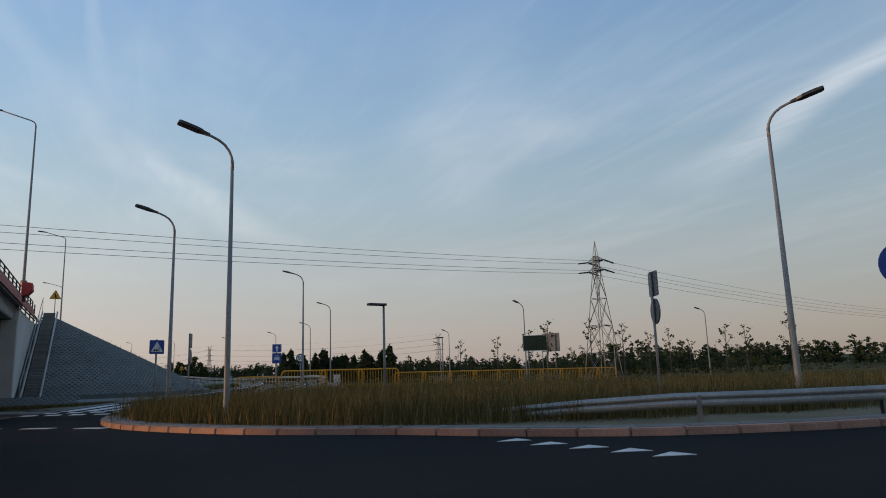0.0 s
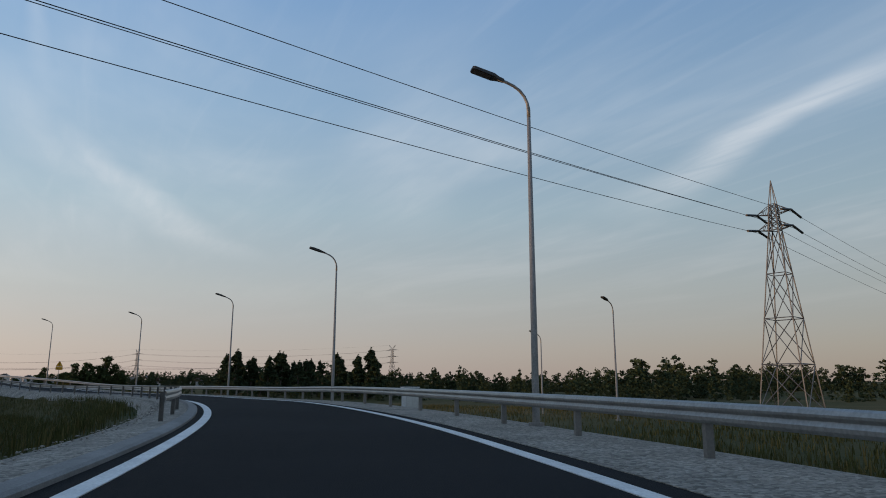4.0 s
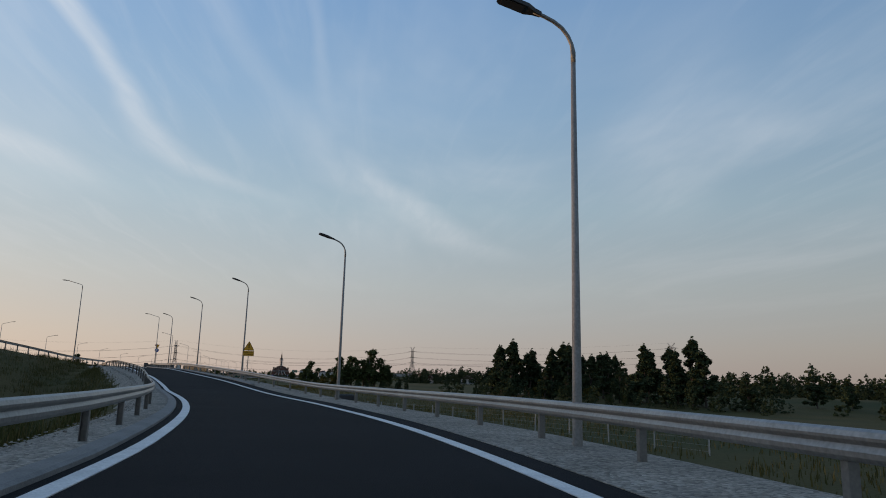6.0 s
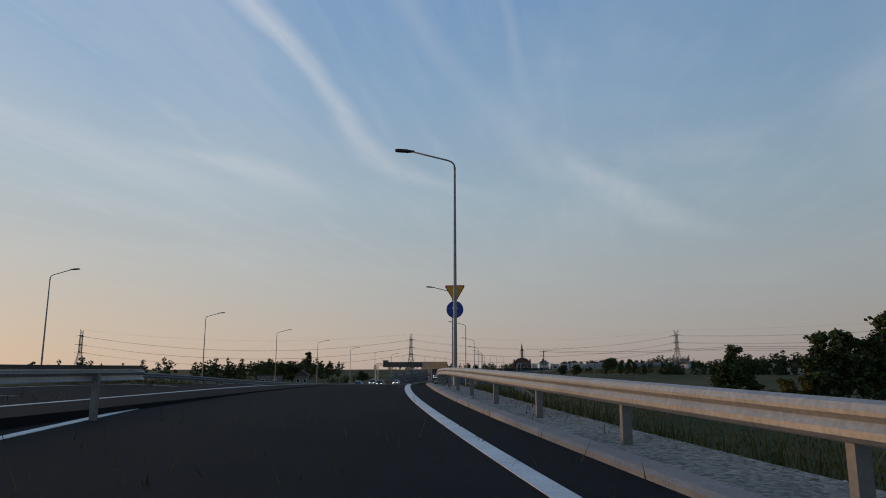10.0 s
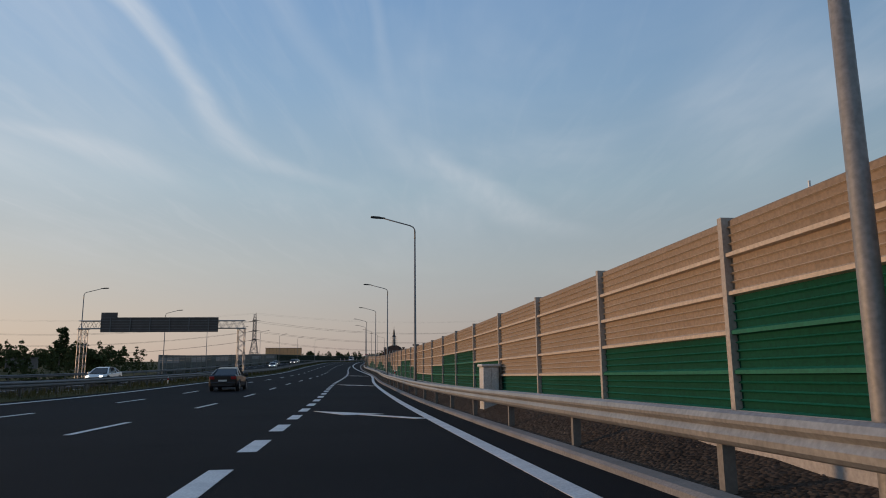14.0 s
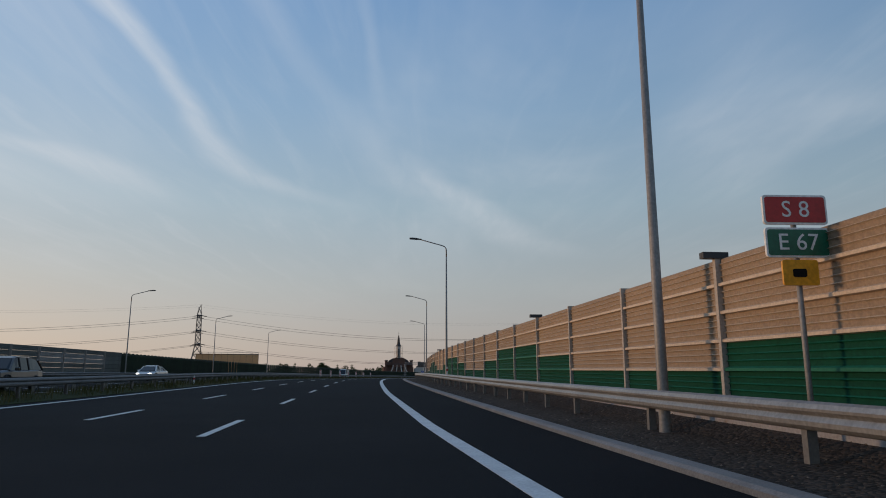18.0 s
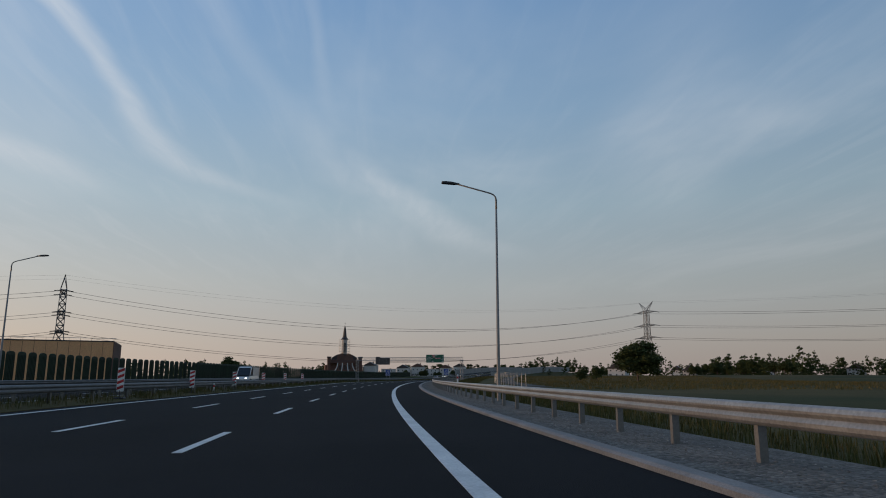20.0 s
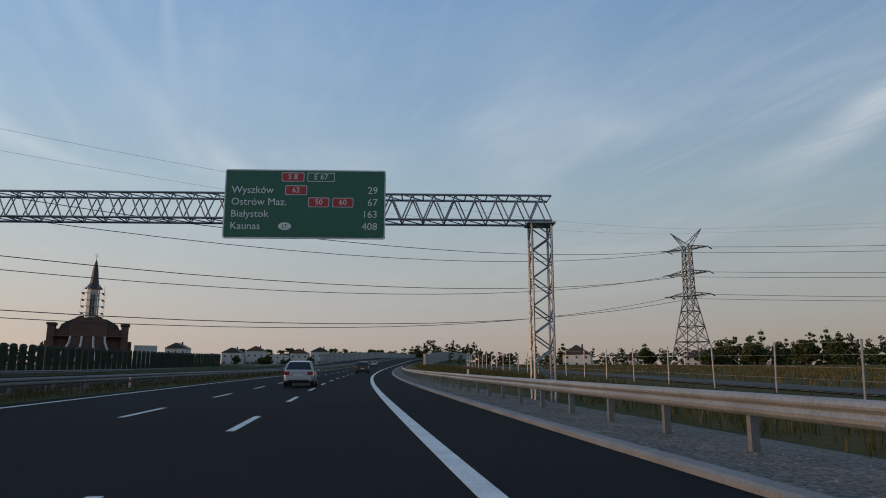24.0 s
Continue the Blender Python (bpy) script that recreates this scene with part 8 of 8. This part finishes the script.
ISLE_IN = in_poly([(45.0, -358.0), (45.4, -362.5), (46.6, -366.4), (48.9, -370.2), (51.5, -372.9), (55.0, -374.4), (60.0, -375.6), (90.0, -377.0), (90.0, -346.0), (62.0, -344.0), (61.0, -351.5), (52.0, -352.6), (48.6, -356.4)])
pts = []
while len(pts) < 8000:
    x, y = rng.uniform(44.5, 90), rng.uniform(-377, -344)
    if ISLE_IN(x, y) and (x < 62 or rng.random() < 0.4):
        pts.append((x, y, 6.56))
PATH_IN = in_poly([(53.0, -346.0), (51.6, -344.6), (53.6, -341.6), (56.5, -337.0), (61.5, -329.0), (70.0, -330.0), (70.0, -343.0)])
more = 0
while more < 1500:
    x, y = rng.uniform(51, 70), rng.uniform(-346, -329)
    if PATH_IN(x, y):
        pts.append((x, y, 6.56))
        more += 1
tufts("weeds", pts, 0.2, 0.95, 30, WEED, "tall dry weeds on the roundabout island", 1, 0.007, 0.3)
heads = np.array(pts)[rng.integers(0, len(pts), 16000)] + np.stack([rng.normal(0, 0.25, 16000), rng.normal(0, 0.25, 16000), rng.uniform(0.3, 1.15, 16000)], 1)
tagged(new("seed_heads", cards_mesh("seed_heads", leaf_cards(heads, 0.03, 9), WEED)), "seed heads and small leaves of the weeds", "weeds", kind="stuff")
pts = []
for s in np.arange(along(-115), along(640), 0.16):
    l = rng.uniform(-15.5, -12.3)
    pts.append(ROAD.at(s, l, 0.06))
tufts("grass", pts, 0.15, 0.42, 16, MEADOW, "uneven grass on the median", 2, 0.009, 0.25)


def beside(line, s0, s1, step, l0, l1, drop=0.0):
    out = []
    for s in np.arange(s0, s1, step):
        l = rng.uniform(offset(l0, s), offset(l1, s))
        x, y = line.xy(s, l)
        out.append((float(x), float(y), ground_at(float(x), float(y)) + drop))
    return out


pts = beside(ROAD, along(-120), along(8), 0.06, lambda s: RAIL(s) + 2.6, 14) + beside(ROAD, along(285), along(640), 0.07, lambda s: RAIL(s) + 2.6, 13)
pts += beside(RAMP, 52, 300, 0.05, lambda s: RRR(s) + 2.2, lambda s: RRR(s) + 11) + beside(RAMP, 52, 270, 0.06, lambda s: LRR(s) - 9, lambda s: LRR(s) - 2.0)
pts += beside(ROAD, along(-330), along(-130), 0.1, 5.0, 13)
tufts("grass", pts, 0.2, 0.6, 12, MEADOW, "rough grass on the banks beside the roads", 3, 0.012, 0.3)
pts = beside(ROAD, along(-120), along(100), 0.05, 14, 75) + beside(ROAD, along(380), along(660), 0.045, 24, 110) + beside(RAMP, 60, 300, 0.06, 18, 60)
pts += [(x, y, ground_at(x, y)) for x, y in zip(rng.uniform(66, 150, 2500), rng.uniform(-372, -290, 2500))]
tufts("tall_grass", pts, 0.15, 0.5, 10, FIELD, "tall yellowing grass in the fields", 4, 0.024, 0.7)
pts = beside(ROAD, along(-110), along(400), 0.3, -38, -31)
tufts("grass", pts, 0.2, 0.6, 6, MEADOW, "rough grass beyond the opposite carriageway", 5, 0.03, 0.3)
# foot of the embankment
bank = [(20.0, -342.0), (34.8, -341.9), (36.4, -341.5), (38.0, -340.8), (39.4, -340.3), (41.5, -340.3), (43.0, -339.8), (44.2, -338.6), (43.6, -337.4), (41.5, -338.2), (39.5, -338.7), (20.0, -338.6)]
BANK_IN = in_poly(bank)
pts = []
while len(pts) < 2600:
    x, y = rng.uniform(26, 44.5), rng.uniform(-342, -337)
    if BANK_IN(x, y):
        pts.append((x, y, 6.53 + 0.035 * (y + 342)))
tufts("grass", pts[:1700], 0.05, 0.2, 12, MEADOW, "short grass strip before the bridge abutment", 6, 0.01, 0.12)
tufts("dry_grass", pts[1500:], 0.05, 0.2, 10, WEED, "dry yellow grass before the bridge abutment", 7, 0.008, 0.12)

VERGE_IN = in_poly([(24.0, -351.0), (36.4, -349.7), (38.4, -350.2), (39.5, -351.3), (38.7, -354.0), (36.6, -357.6), (30.0, -360.5), (24.0, -360.5)])
pts = []
while len(pts) < 2200:
    x, y = rng.uniform(24, 40), rng.uniform(-361, -349)
    if VERGE_IN(x, y):
        pts.append((x, y, 6.475))
tufts("grass", pts, 0.03, 0.1, 14, MEADOW, "thin trodden grass between the path and the kerb", 8, 0.012, 0.16)

STONE = leafy("crushed stone", (0.12, 0.11, 0.097), (0.20, 0.18, 0.158), (0.32, 0.29, 0.255))
STONE_PALE = leafy("pale crushed stone", (0.15, 0.133, 0.112), (0.28, 0.25, 0.212), (0.4, 0.36, 0.31))
STONE_BROWN = leafy("soiled stone", (0.05, 0.039, 0.03), (0.09, 0.07, 0.053), (0.2, 0.165, 0.13))


def stones(name, pts, r0, r1, label, seed, mat):
    r = np.random.default_rng(seed)
    p = np.asarray(pts, float)
    n = len(p)
    o = np.array([(1, 0, 0), (-1, 0, 0), (0, 1, 0), (0, -1, 0), (0.35, 0.2, 0.42), (0, 0, -0.5)])
    sc_ = r.uniform(r0, r1, (n, 1, 1)) * r.uniform(0.6, 1.3, (n, 1, 3))
    a = r.uniform(0, 6.28, n)
    q = np.repeat(o[None], n, 0) * sc_ + r.normal(size=(n, 6, 3)) * r0 * 0.25
    ca, sa = np.cos(a)[:, None], np.sin(a)[:, None]
    v = np.stack([q[..., 0] * ca - q[..., 1] * sa, q[..., 0] * sa + q[..., 1] * ca, q[..., 2]], 2) + p[:, None]
    f0 = np.array([(0, 2, 4), (2, 1, 4), (1, 3, 4), (3, 0, 4), (2, 0, 5), (1, 2, 5), (3, 1, 5), (0, 3, 5)])
    faces = (f0[None] + 6 * np.arange(n)[:, None, None]).reshape(-1, 3)
    me = bpy.data.meshes.new(name)
    me.from_pydata((settle_all(v.reshape(-1, 3)) * U).tolist(), [], faces.tolist())
    me.materials.append(mat)
    return tagged(new(name, me), label, "stones", kind="stuff")


def on_verge(line, s0, s1, n, lo, hi, z):
    out = []
    for s in rng.uniform(s0, s1, n):
        lo_, hi_ = offset(lo, s), offset(hi, s)
        l = rng.uniform(lo_, hi_)
        out.append(line.at(s, l, z(s, l) if callable(z) else z - 0.02 * (l - lo_)))
    return out


SIDE = (lambda s: EDGE(s) + 0.4), (lambda s: RAIL(s) + 1.0), (lambda s, l: float(np.interp(l, [K1(s), RAIL(s) + 0.3, RAIL(s) + 2.0], [0.045, HIGH(s), BACK(s)])) + 0.002)
stones("gravel", on_verge(ROAD, along(-88), 478, 6000, *SIDE), 0.012, 0.034, "grey crushed stones on the verge of the main road", 1, STONE)
stones("gravel", on_verge(ROAD, 478, SOIL_END, 12000, *SIDE), 0.010, 0.03, "soiled stones before the noise barrier", 4, STONE_BROWN)
stones("gravel", on_verge(ROAD, SOIL_END, along(600), 18000, *SIDE), 0.012, 0.034, "grey crushed stones under the guard rail", 5, STONE)
stones("gravel", on_verge(RAMP, 52, 312, 18000, lambda s: KV(s) + 0.05, lambda s: RRR(s) + 1.0, 0.004), 0.013, 0.036, "pale crushed stones beside the slip road", 2, STONE_PALE)
stones("gravel", on_verge(RAMP, 52, 272, 10000, lambda s: KL(s) - 1.7, lambda s: VL(s) - 0.05, -0.02), 0.013, 0.038, "pale crushed stones on the inner verge of the slip road", 3, STONE_PALE)

# ---- cars
TYRE = material("tyre rubber", (0.02, 0.02, 0.021), (0.014, 0.014, 0.015), 0.85, scale=4, fine=60, bump=0.2)
RIM = material("alloy rim", (0.45, 0.46, 0.47), (0.36, 0.37, 0.38), 0.35, 0.8, scale=4, fine=40, bump=0.02)
GLASS_CAR = material("tinted car glass", (0.012, 0.014, 0.017), (0.01, 0.011, 0.013), 0.06, scale=1, fine=10, bump=0.0)
TRIM = material("black car trim", (0.018, 0.018, 0.02), (0.013, 0.013, 0.014), 0.6, scale=4, fine=60, bump=0.05)
TAIL = material("red lamp glass", (0.30, 0.012, 0.012), (0.25, 0.01, 0.01), 0.15, scale=4, fine=40, bump=0.02)
PLATE = material("number plate", (0.62, 0.62, 0.60), (0.55, 0.55, 0.53), 0.5, scale=4, fine=40, bump=0.02)
HEAD = bpy.data.materials.new("lit headlamp")
HEAD.use_nodes = True
HEAD.node_tree.nodes["Principled BSDF"].inputs["Base Color"].default_value = (0.8, 0.8, 0.78, 1)
HEAD.node_tree.nodes["Principled BSDF"].inputs["Emission Color"].default_value = (1.0, 0.93, 0.82, 1)
HEAD.node_tree.nodes["Principled BSDF"].inputs["Emission Strength"].default_value = 3.0


def car_paint(name, c):
    m = material(name, c, tuple(0.92 * v for v in c), 0.28, 0.25, scale=0.8, fine=60, bump=0.01)
    m.node_tree.nodes["Principled BSDF"].inputs["Coat Weight"].default_value = 0.5
    return m


SILVER = car_paint("silver paint", (0.42, 0.43, 0.45))
BLACKP = car_paint("black paint", (0.012, 0.012, 0.014))
WHITEP = car_paint("white paint", (0.68, 0.68, 0.67))
BLUEP = car_paint("light blue paint", (0.12, 0.28, 0.42))
GREYP = car_paint("dark grey paint", (0.05, 0.052, 0.056))


def loft(rows):
    bm = bmesh.new()
    vr = [[bm.verts.new(p) for p in r] for r in rows]
    n = len(vr[0])
    for a, b in zip(vr, vr[1:]):
        for i in range(n):
            j = (i + 1) % n
            bm.faces.new((a[i], a[j], b[j], b[i]))
    bm.faces.new(vr[0][::-1])
    bm.faces.new(vr[-1])
    bmesh.ops.recalc_face_normals(bm, faces=bm.faces[:])
    return bm


SHAPES = {
    # length, width, belt stations (y, half width, low, belt), roof stations (y, z, half width), wheel y, wheel radius
    "hatch": (4.0, 1.70, [(-2.0, 0.72, 0.42, 0.86), (-1.93, 0.80, 0.28, 0.95), (-1.5, 0.85, 0.22, 0.96), (0.0, 0.86, 0.2, 0.92), (1.0, 0.85, 0.2, 0.9), (1.75, 0.78, 0.24, 0.72), (1.98, 0.62, 0.34, 0.6)],
              [(-1.9, 0.95, 0.70), (-1.55, 1.38, 0.58), (-1.1, 1.46, 0.58), (0.0, 1.48, 0.58), (0.45, 1.40, 0.56), (1.15, 0.92, 0.68)], (-1.22, 1.25), 0.31),
    "saloon": (4.7, 1.80, [(-2.35, 0.74, 0.42, 0.92), (-2.27, 0.84, 0.28, 1.0), (-1.6, 0.89, 0.22, 1.0), (0.0, 0.9, 0.2, 0.94), (1.2, 0.89, 0.2, 0.9), (2.05, 0.82, 0.24, 0.74), (2.33, 0.62, 0.34, 0.6)],
               [(-1.75, 0.99, 0.72), (-0.95, 1.38, 0.58), (-0.3, 1.45, 0.57), (0.2, 1.44, 0.57), (0.6, 1.36, 0.56), (1.4, 0.92, 0.7)], (-1.42, 1.42), 0.33),
    "suv": (4.6, 1.85, [(-2.3, 0.76, 0.5, 1.0), (-2.22, 0.86, 0.34, 1.12), (-1.6, 0.91, 0.28, 1.12), (0.0, 0.92, 0.26, 1.06), (1.1, 0.91, 0.26, 1.04), (2.0, 0.86, 0.3, 0.95), (2.28, 0.7, 0.4, 0.75)],
            [(-2.18, 1.12, 0.76), (-1.85, 1.62, 0.66), (-1.2, 1.7, 0.65), (0.2, 1.7, 0.65), (0.55, 1.6, 0.63), (1.2, 1.08, 0.75)], (-1.38, 1.42), 0.37),
    "van": (5.6, 2.0, [(-2.8, 0.94, 0.5, 1.3), (-2.75, 0.98, 0.36, 1.35), (-1.6, 0.99, 0.32, 1.35), (0.0, 0.99, 0.3, 1.3), (1.4, 0.98, 0.3, 1.2), (2.4, 0.92, 0.34, 1.02), (2.78, 0.74, 0.44, 0.8)],
            [(-2.74, 1.34, 0.96), (-2.68, 2.4, 0.9), (-1.2, 2.46, 0.9), (0.9, 2.44, 0.88), (1.2, 2.3, 0.86), (2.1, 1.22, 0.86)], (-1.7, 1.75), 0.36),
}


def car(kind, paint, label, s, lat, other=False, lit=False):
    L_, W__, hull, roof, wheels, wr = SHAPES[kind]
    x, y, z = ROAD.at(s, lat)
    ob = thing("car" if kind != "van" else "van", at(x, y, z + 0.01, ROAD.turn(s) + (180 if other else 0)), label, "car" if kind != "van" else "van", "cars on the road")
    rows = []
    for yy, w, lo, belt in hull:
        rows.append([(w * 0.9, yy, lo), (w, yy, lo + 0.14), (w * 1.01, yy, (lo + belt) / 2), (w * 0.97, yy, belt - 0.08), (w * 0.86, yy, belt), (-w * 0.86, yy, belt), (-w * 0.97, yy, belt - 0.08), (-w * 1.01, yy, (lo + belt) / 2), (-w, yy, lo + 0.14), (-w * 0.9, yy, lo)])
    body = part("body", loft(rows), paint, ob, smooth=False)
    m = body.modifiers.new("round", "BEVEL")
    m.width, m.segments, m.limit_method, m.angle_limit = 0.03 * U, 2, "ANGLE", radians(25)

    def belt_at(v):
        return float(np.interp(v, [h[0] for h in hull], [h[3] for h in hull])) - 0.03

    rows = []
    wmax = W__ / 2
    for yy, zz, w in roof:
        b0 = belt_at(yy)
        rows.append([(wmax * 0.9, yy, min(b0, zz - 0.02)), (w + 0.02, yy, zz - 0.05), (w - 0.08, yy, zz), (-w + 0.08, yy, zz), (-w - 0.02, yy, zz - 0.05), (-wmax * 0.9, yy, min(b0, zz - 0.02))])
    part("cabin_glass", loft(rows), GLASS_CAR, ob, "dark tinted glass")
    # roof skin and pillars over the glass
    bm = bmesh.new()
    rr = roof[1:-1]
    a = [[bm.verts.new((sx * (w + 0.005), yy, zz + 0.012 - (0.03 if abs(sx) == 1 else 0))) for sx in (-1, -0.8, 0.8, 1)] for yy, zz, w in rr]
    b = [[bm.verts.new((v.co.x, v.co.y, v.co.z - 0.05)) for v in r] for r in a]
    for p, q in ((a, 1), (b, -1)):
        for r0, r1 in zip(p, p[1:]):
            for i in range(3):
                bm.faces.new((r0[i], r0[i + 1], r1[i + 1], r1[i]) if q > 0 else (r0[i], r1[i], r1[i + 1], r0[i + 1]))
    for r0, r1, t0, t1 in zip(a, a[1:], b, b[1:]):
        for i in (0, 3):
            bm.faces.new((r0[i], r1[i], t1[i], t0[i]))
    bm.faces.new(a[0] + b[0][::-1])
    bm.faces.new(a[-1] + b[-1][::-1])
    part("roof", bm, paint, ob)
    for sx in (-1, 1):
        ends = [(roof[0], roof[1]), (roof[-1], roof[-2])]
        for (y0, z0, w0), (y1, z1, w1) in ends:
            part("pillar", tube(bmesh.new(), [(sx * wmax * 0.9, y0, belt_at(y0)), (sx * (w1 + 0.02), y1, z1 - 0.03)], 0.05, 5), paint, ob)
        for yy in ((-0.75, 0.15) if kind != "van" else (0.6,)):
            zt = float(np.interp(yy, [q[0] for q in roof], [q[1] for q in roof]))
            wt = float(np.interp(yy, [q[0] for q in roof], [q[2] for q in roof]))
            part("pillar", tube(bmesh.new(), [(sx * wmax * 0.91, yy, belt_at(yy)), (sx * (wt + 0.02), yy, zt - 0.04)], 0.045, 5), paint if yy < 0 else TRIM, ob)
        if kind == "van":
            part("side_panel", boxed(min(sx * 0.93, sx * 0.99), max(sx * 0.93, sx * 0.99), -2.7, 0.55, 1.25, 2.36), paint, ob)
        part("mirror", bevelled(boxed(sx * wmax - 0.02 if sx > 0 else sx * wmax - 0.18, sx * wmax + 0.18 if sx > 0 else sx * wmax + 0.02, 0.78, 0.88, belt_at(0.8) - 0.02, belt_at(0.8) + 0.14), 0.03), paint, ob)
        for yy in wheels:
            wheel = part("wheel", bevelled(prism(bmesh.new(), [(wr * math.cos(k * math.tau / 20), wr * math.sin(k * math.tau / 20)) for k in range(20)], -0.1, 0.1), 0.02), TYRE, ob)
            wheel.matrix_basis = at(sx * (wmax - 0.1), yy, wr) @ pose(0, 0, 0, 0, 90)
            part("rim", prism(bmesh.new(), [(wr * 0.66 * math.cos(k * math.tau / 12), wr * 0.66 * math.sin(k * math.tau / 12)) for k in range(12)], -0.108, 0.108), RIM, wheel)
            part("wheel_arch", tube(bmesh.new(), [(sx * (wmax - 0.01), yy + (wr + 0.05) * math.cos(k * math.pi / 8), wr + (wr + 0.05) * math.sin(k * math.pi / 8)) for k in range(9)], 0.035, 5), TRIM, ob)
        yb, wb, lb_, bb = hull[0]
        part("tail_lamp", bevelled(boxed(min(sx * 0.5, sx * 0.80), max(sx * 0.5, sx * 0.80), yb - 0.03, yb + 0.14, bb - 0.2, bb - 0.01), 0.02), TAIL, ob, "red tail lamp")
        yf, wf, lf, bf = hull[-1]
        part("headlamp", bevelled(boxed(min(sx * 0.42, sx * 0.68), max(sx * 0.42, sx * 0.68), yf - 0.2, yf + 0.02, bf - 0.04, bf + 0.1), 0.03), HEAD if lit else PLATE, ob, "lit headlamp" if lit else "")
    yb, wb, lb_, bb = hull[0]
    part("bumper", bevelled(boxed(-wb * 1.02, wb * 1.02, yb - 0.06, yb + 0.1, lb_ - 0.1, lb_ + 0.14), 0.03), paint if kind != "van" else TRIM, ob)
    part("bumper_insert", bevelled(boxed(-wb * 0.8, wb * 0.8, yb - 0.075, yb + 0.05, lb_ - 0.13, lb_ - 0.02), 0.02), TRIM, ob)
    part("number_plate", boxed(-0.26, 0.26, yb - 0.07, yb - 0.04, lb_ + 0.17, lb_ + 0.28), PLATE, ob)
    yf, wf, lf, bf = hull[-1]
    part("grille", bevelled(boxed(-wf * 0.75, wf * 0.75, yf - 0.06, yf + 0.03, lf, lf + 0.16), 0.02), TRIM, ob)
    part("number_plate", boxed(-0.26, 0.26, yf + 0.03, yf + 0.045, lf + 0.03, lf + 0.14), PLATE, ob)
    return ob


car("hatch", SILVER, "silver hatchback driving in the middle lane", 1025.0, -4.3)
car("suv", BLACKP, "dark car far ahead in the traffic lane", 1085.0, -1.8)
car("saloon", BLACKP, "black saloon in the middle lane", 529.5, -6.3)
car("hatch", BLUEP, "light blue hatchback on the opposite carriageway with headlamps on", 488.0, -20.6, True, True)
car("suv", GREYP, "dark grey off-roader on the opposite carriageway", 519.0, -20.6, True, True)
car("suv", SILVER, "silver car on the opposite carriageway", 536.0, -25.6, True, True)
car("saloon", WHITEP, "white saloon on the opposite carriageway", 548.0, -20.4, True, True)
car("hatch", WHITEP, "white hatchback beside the median on the opposite carriageway", 658.5, -18.6, True, True)
car("saloon", GREYP, "grey saloon on the opposite carriageway with headlamps on", 690.0, -22.2, True, True)
car("suv", BLACKP, "black off-roader on the opposite carriageway", 702.5, -18.8, True, True)
car("saloon", WHITEP, "white saloon near the grey noise barrier", 736.0, -22.2, True, True)
car("van", WHITEP, "white van on the opposite carriageway", 868.0, -22.0, True, True)
car("hatch", WHITEP, "small white car on the climbing road", 1160.0, -20.4, True, True)
car("hatch", SILVER, "small silver car on the climbing road", 1190.0, -5.6)
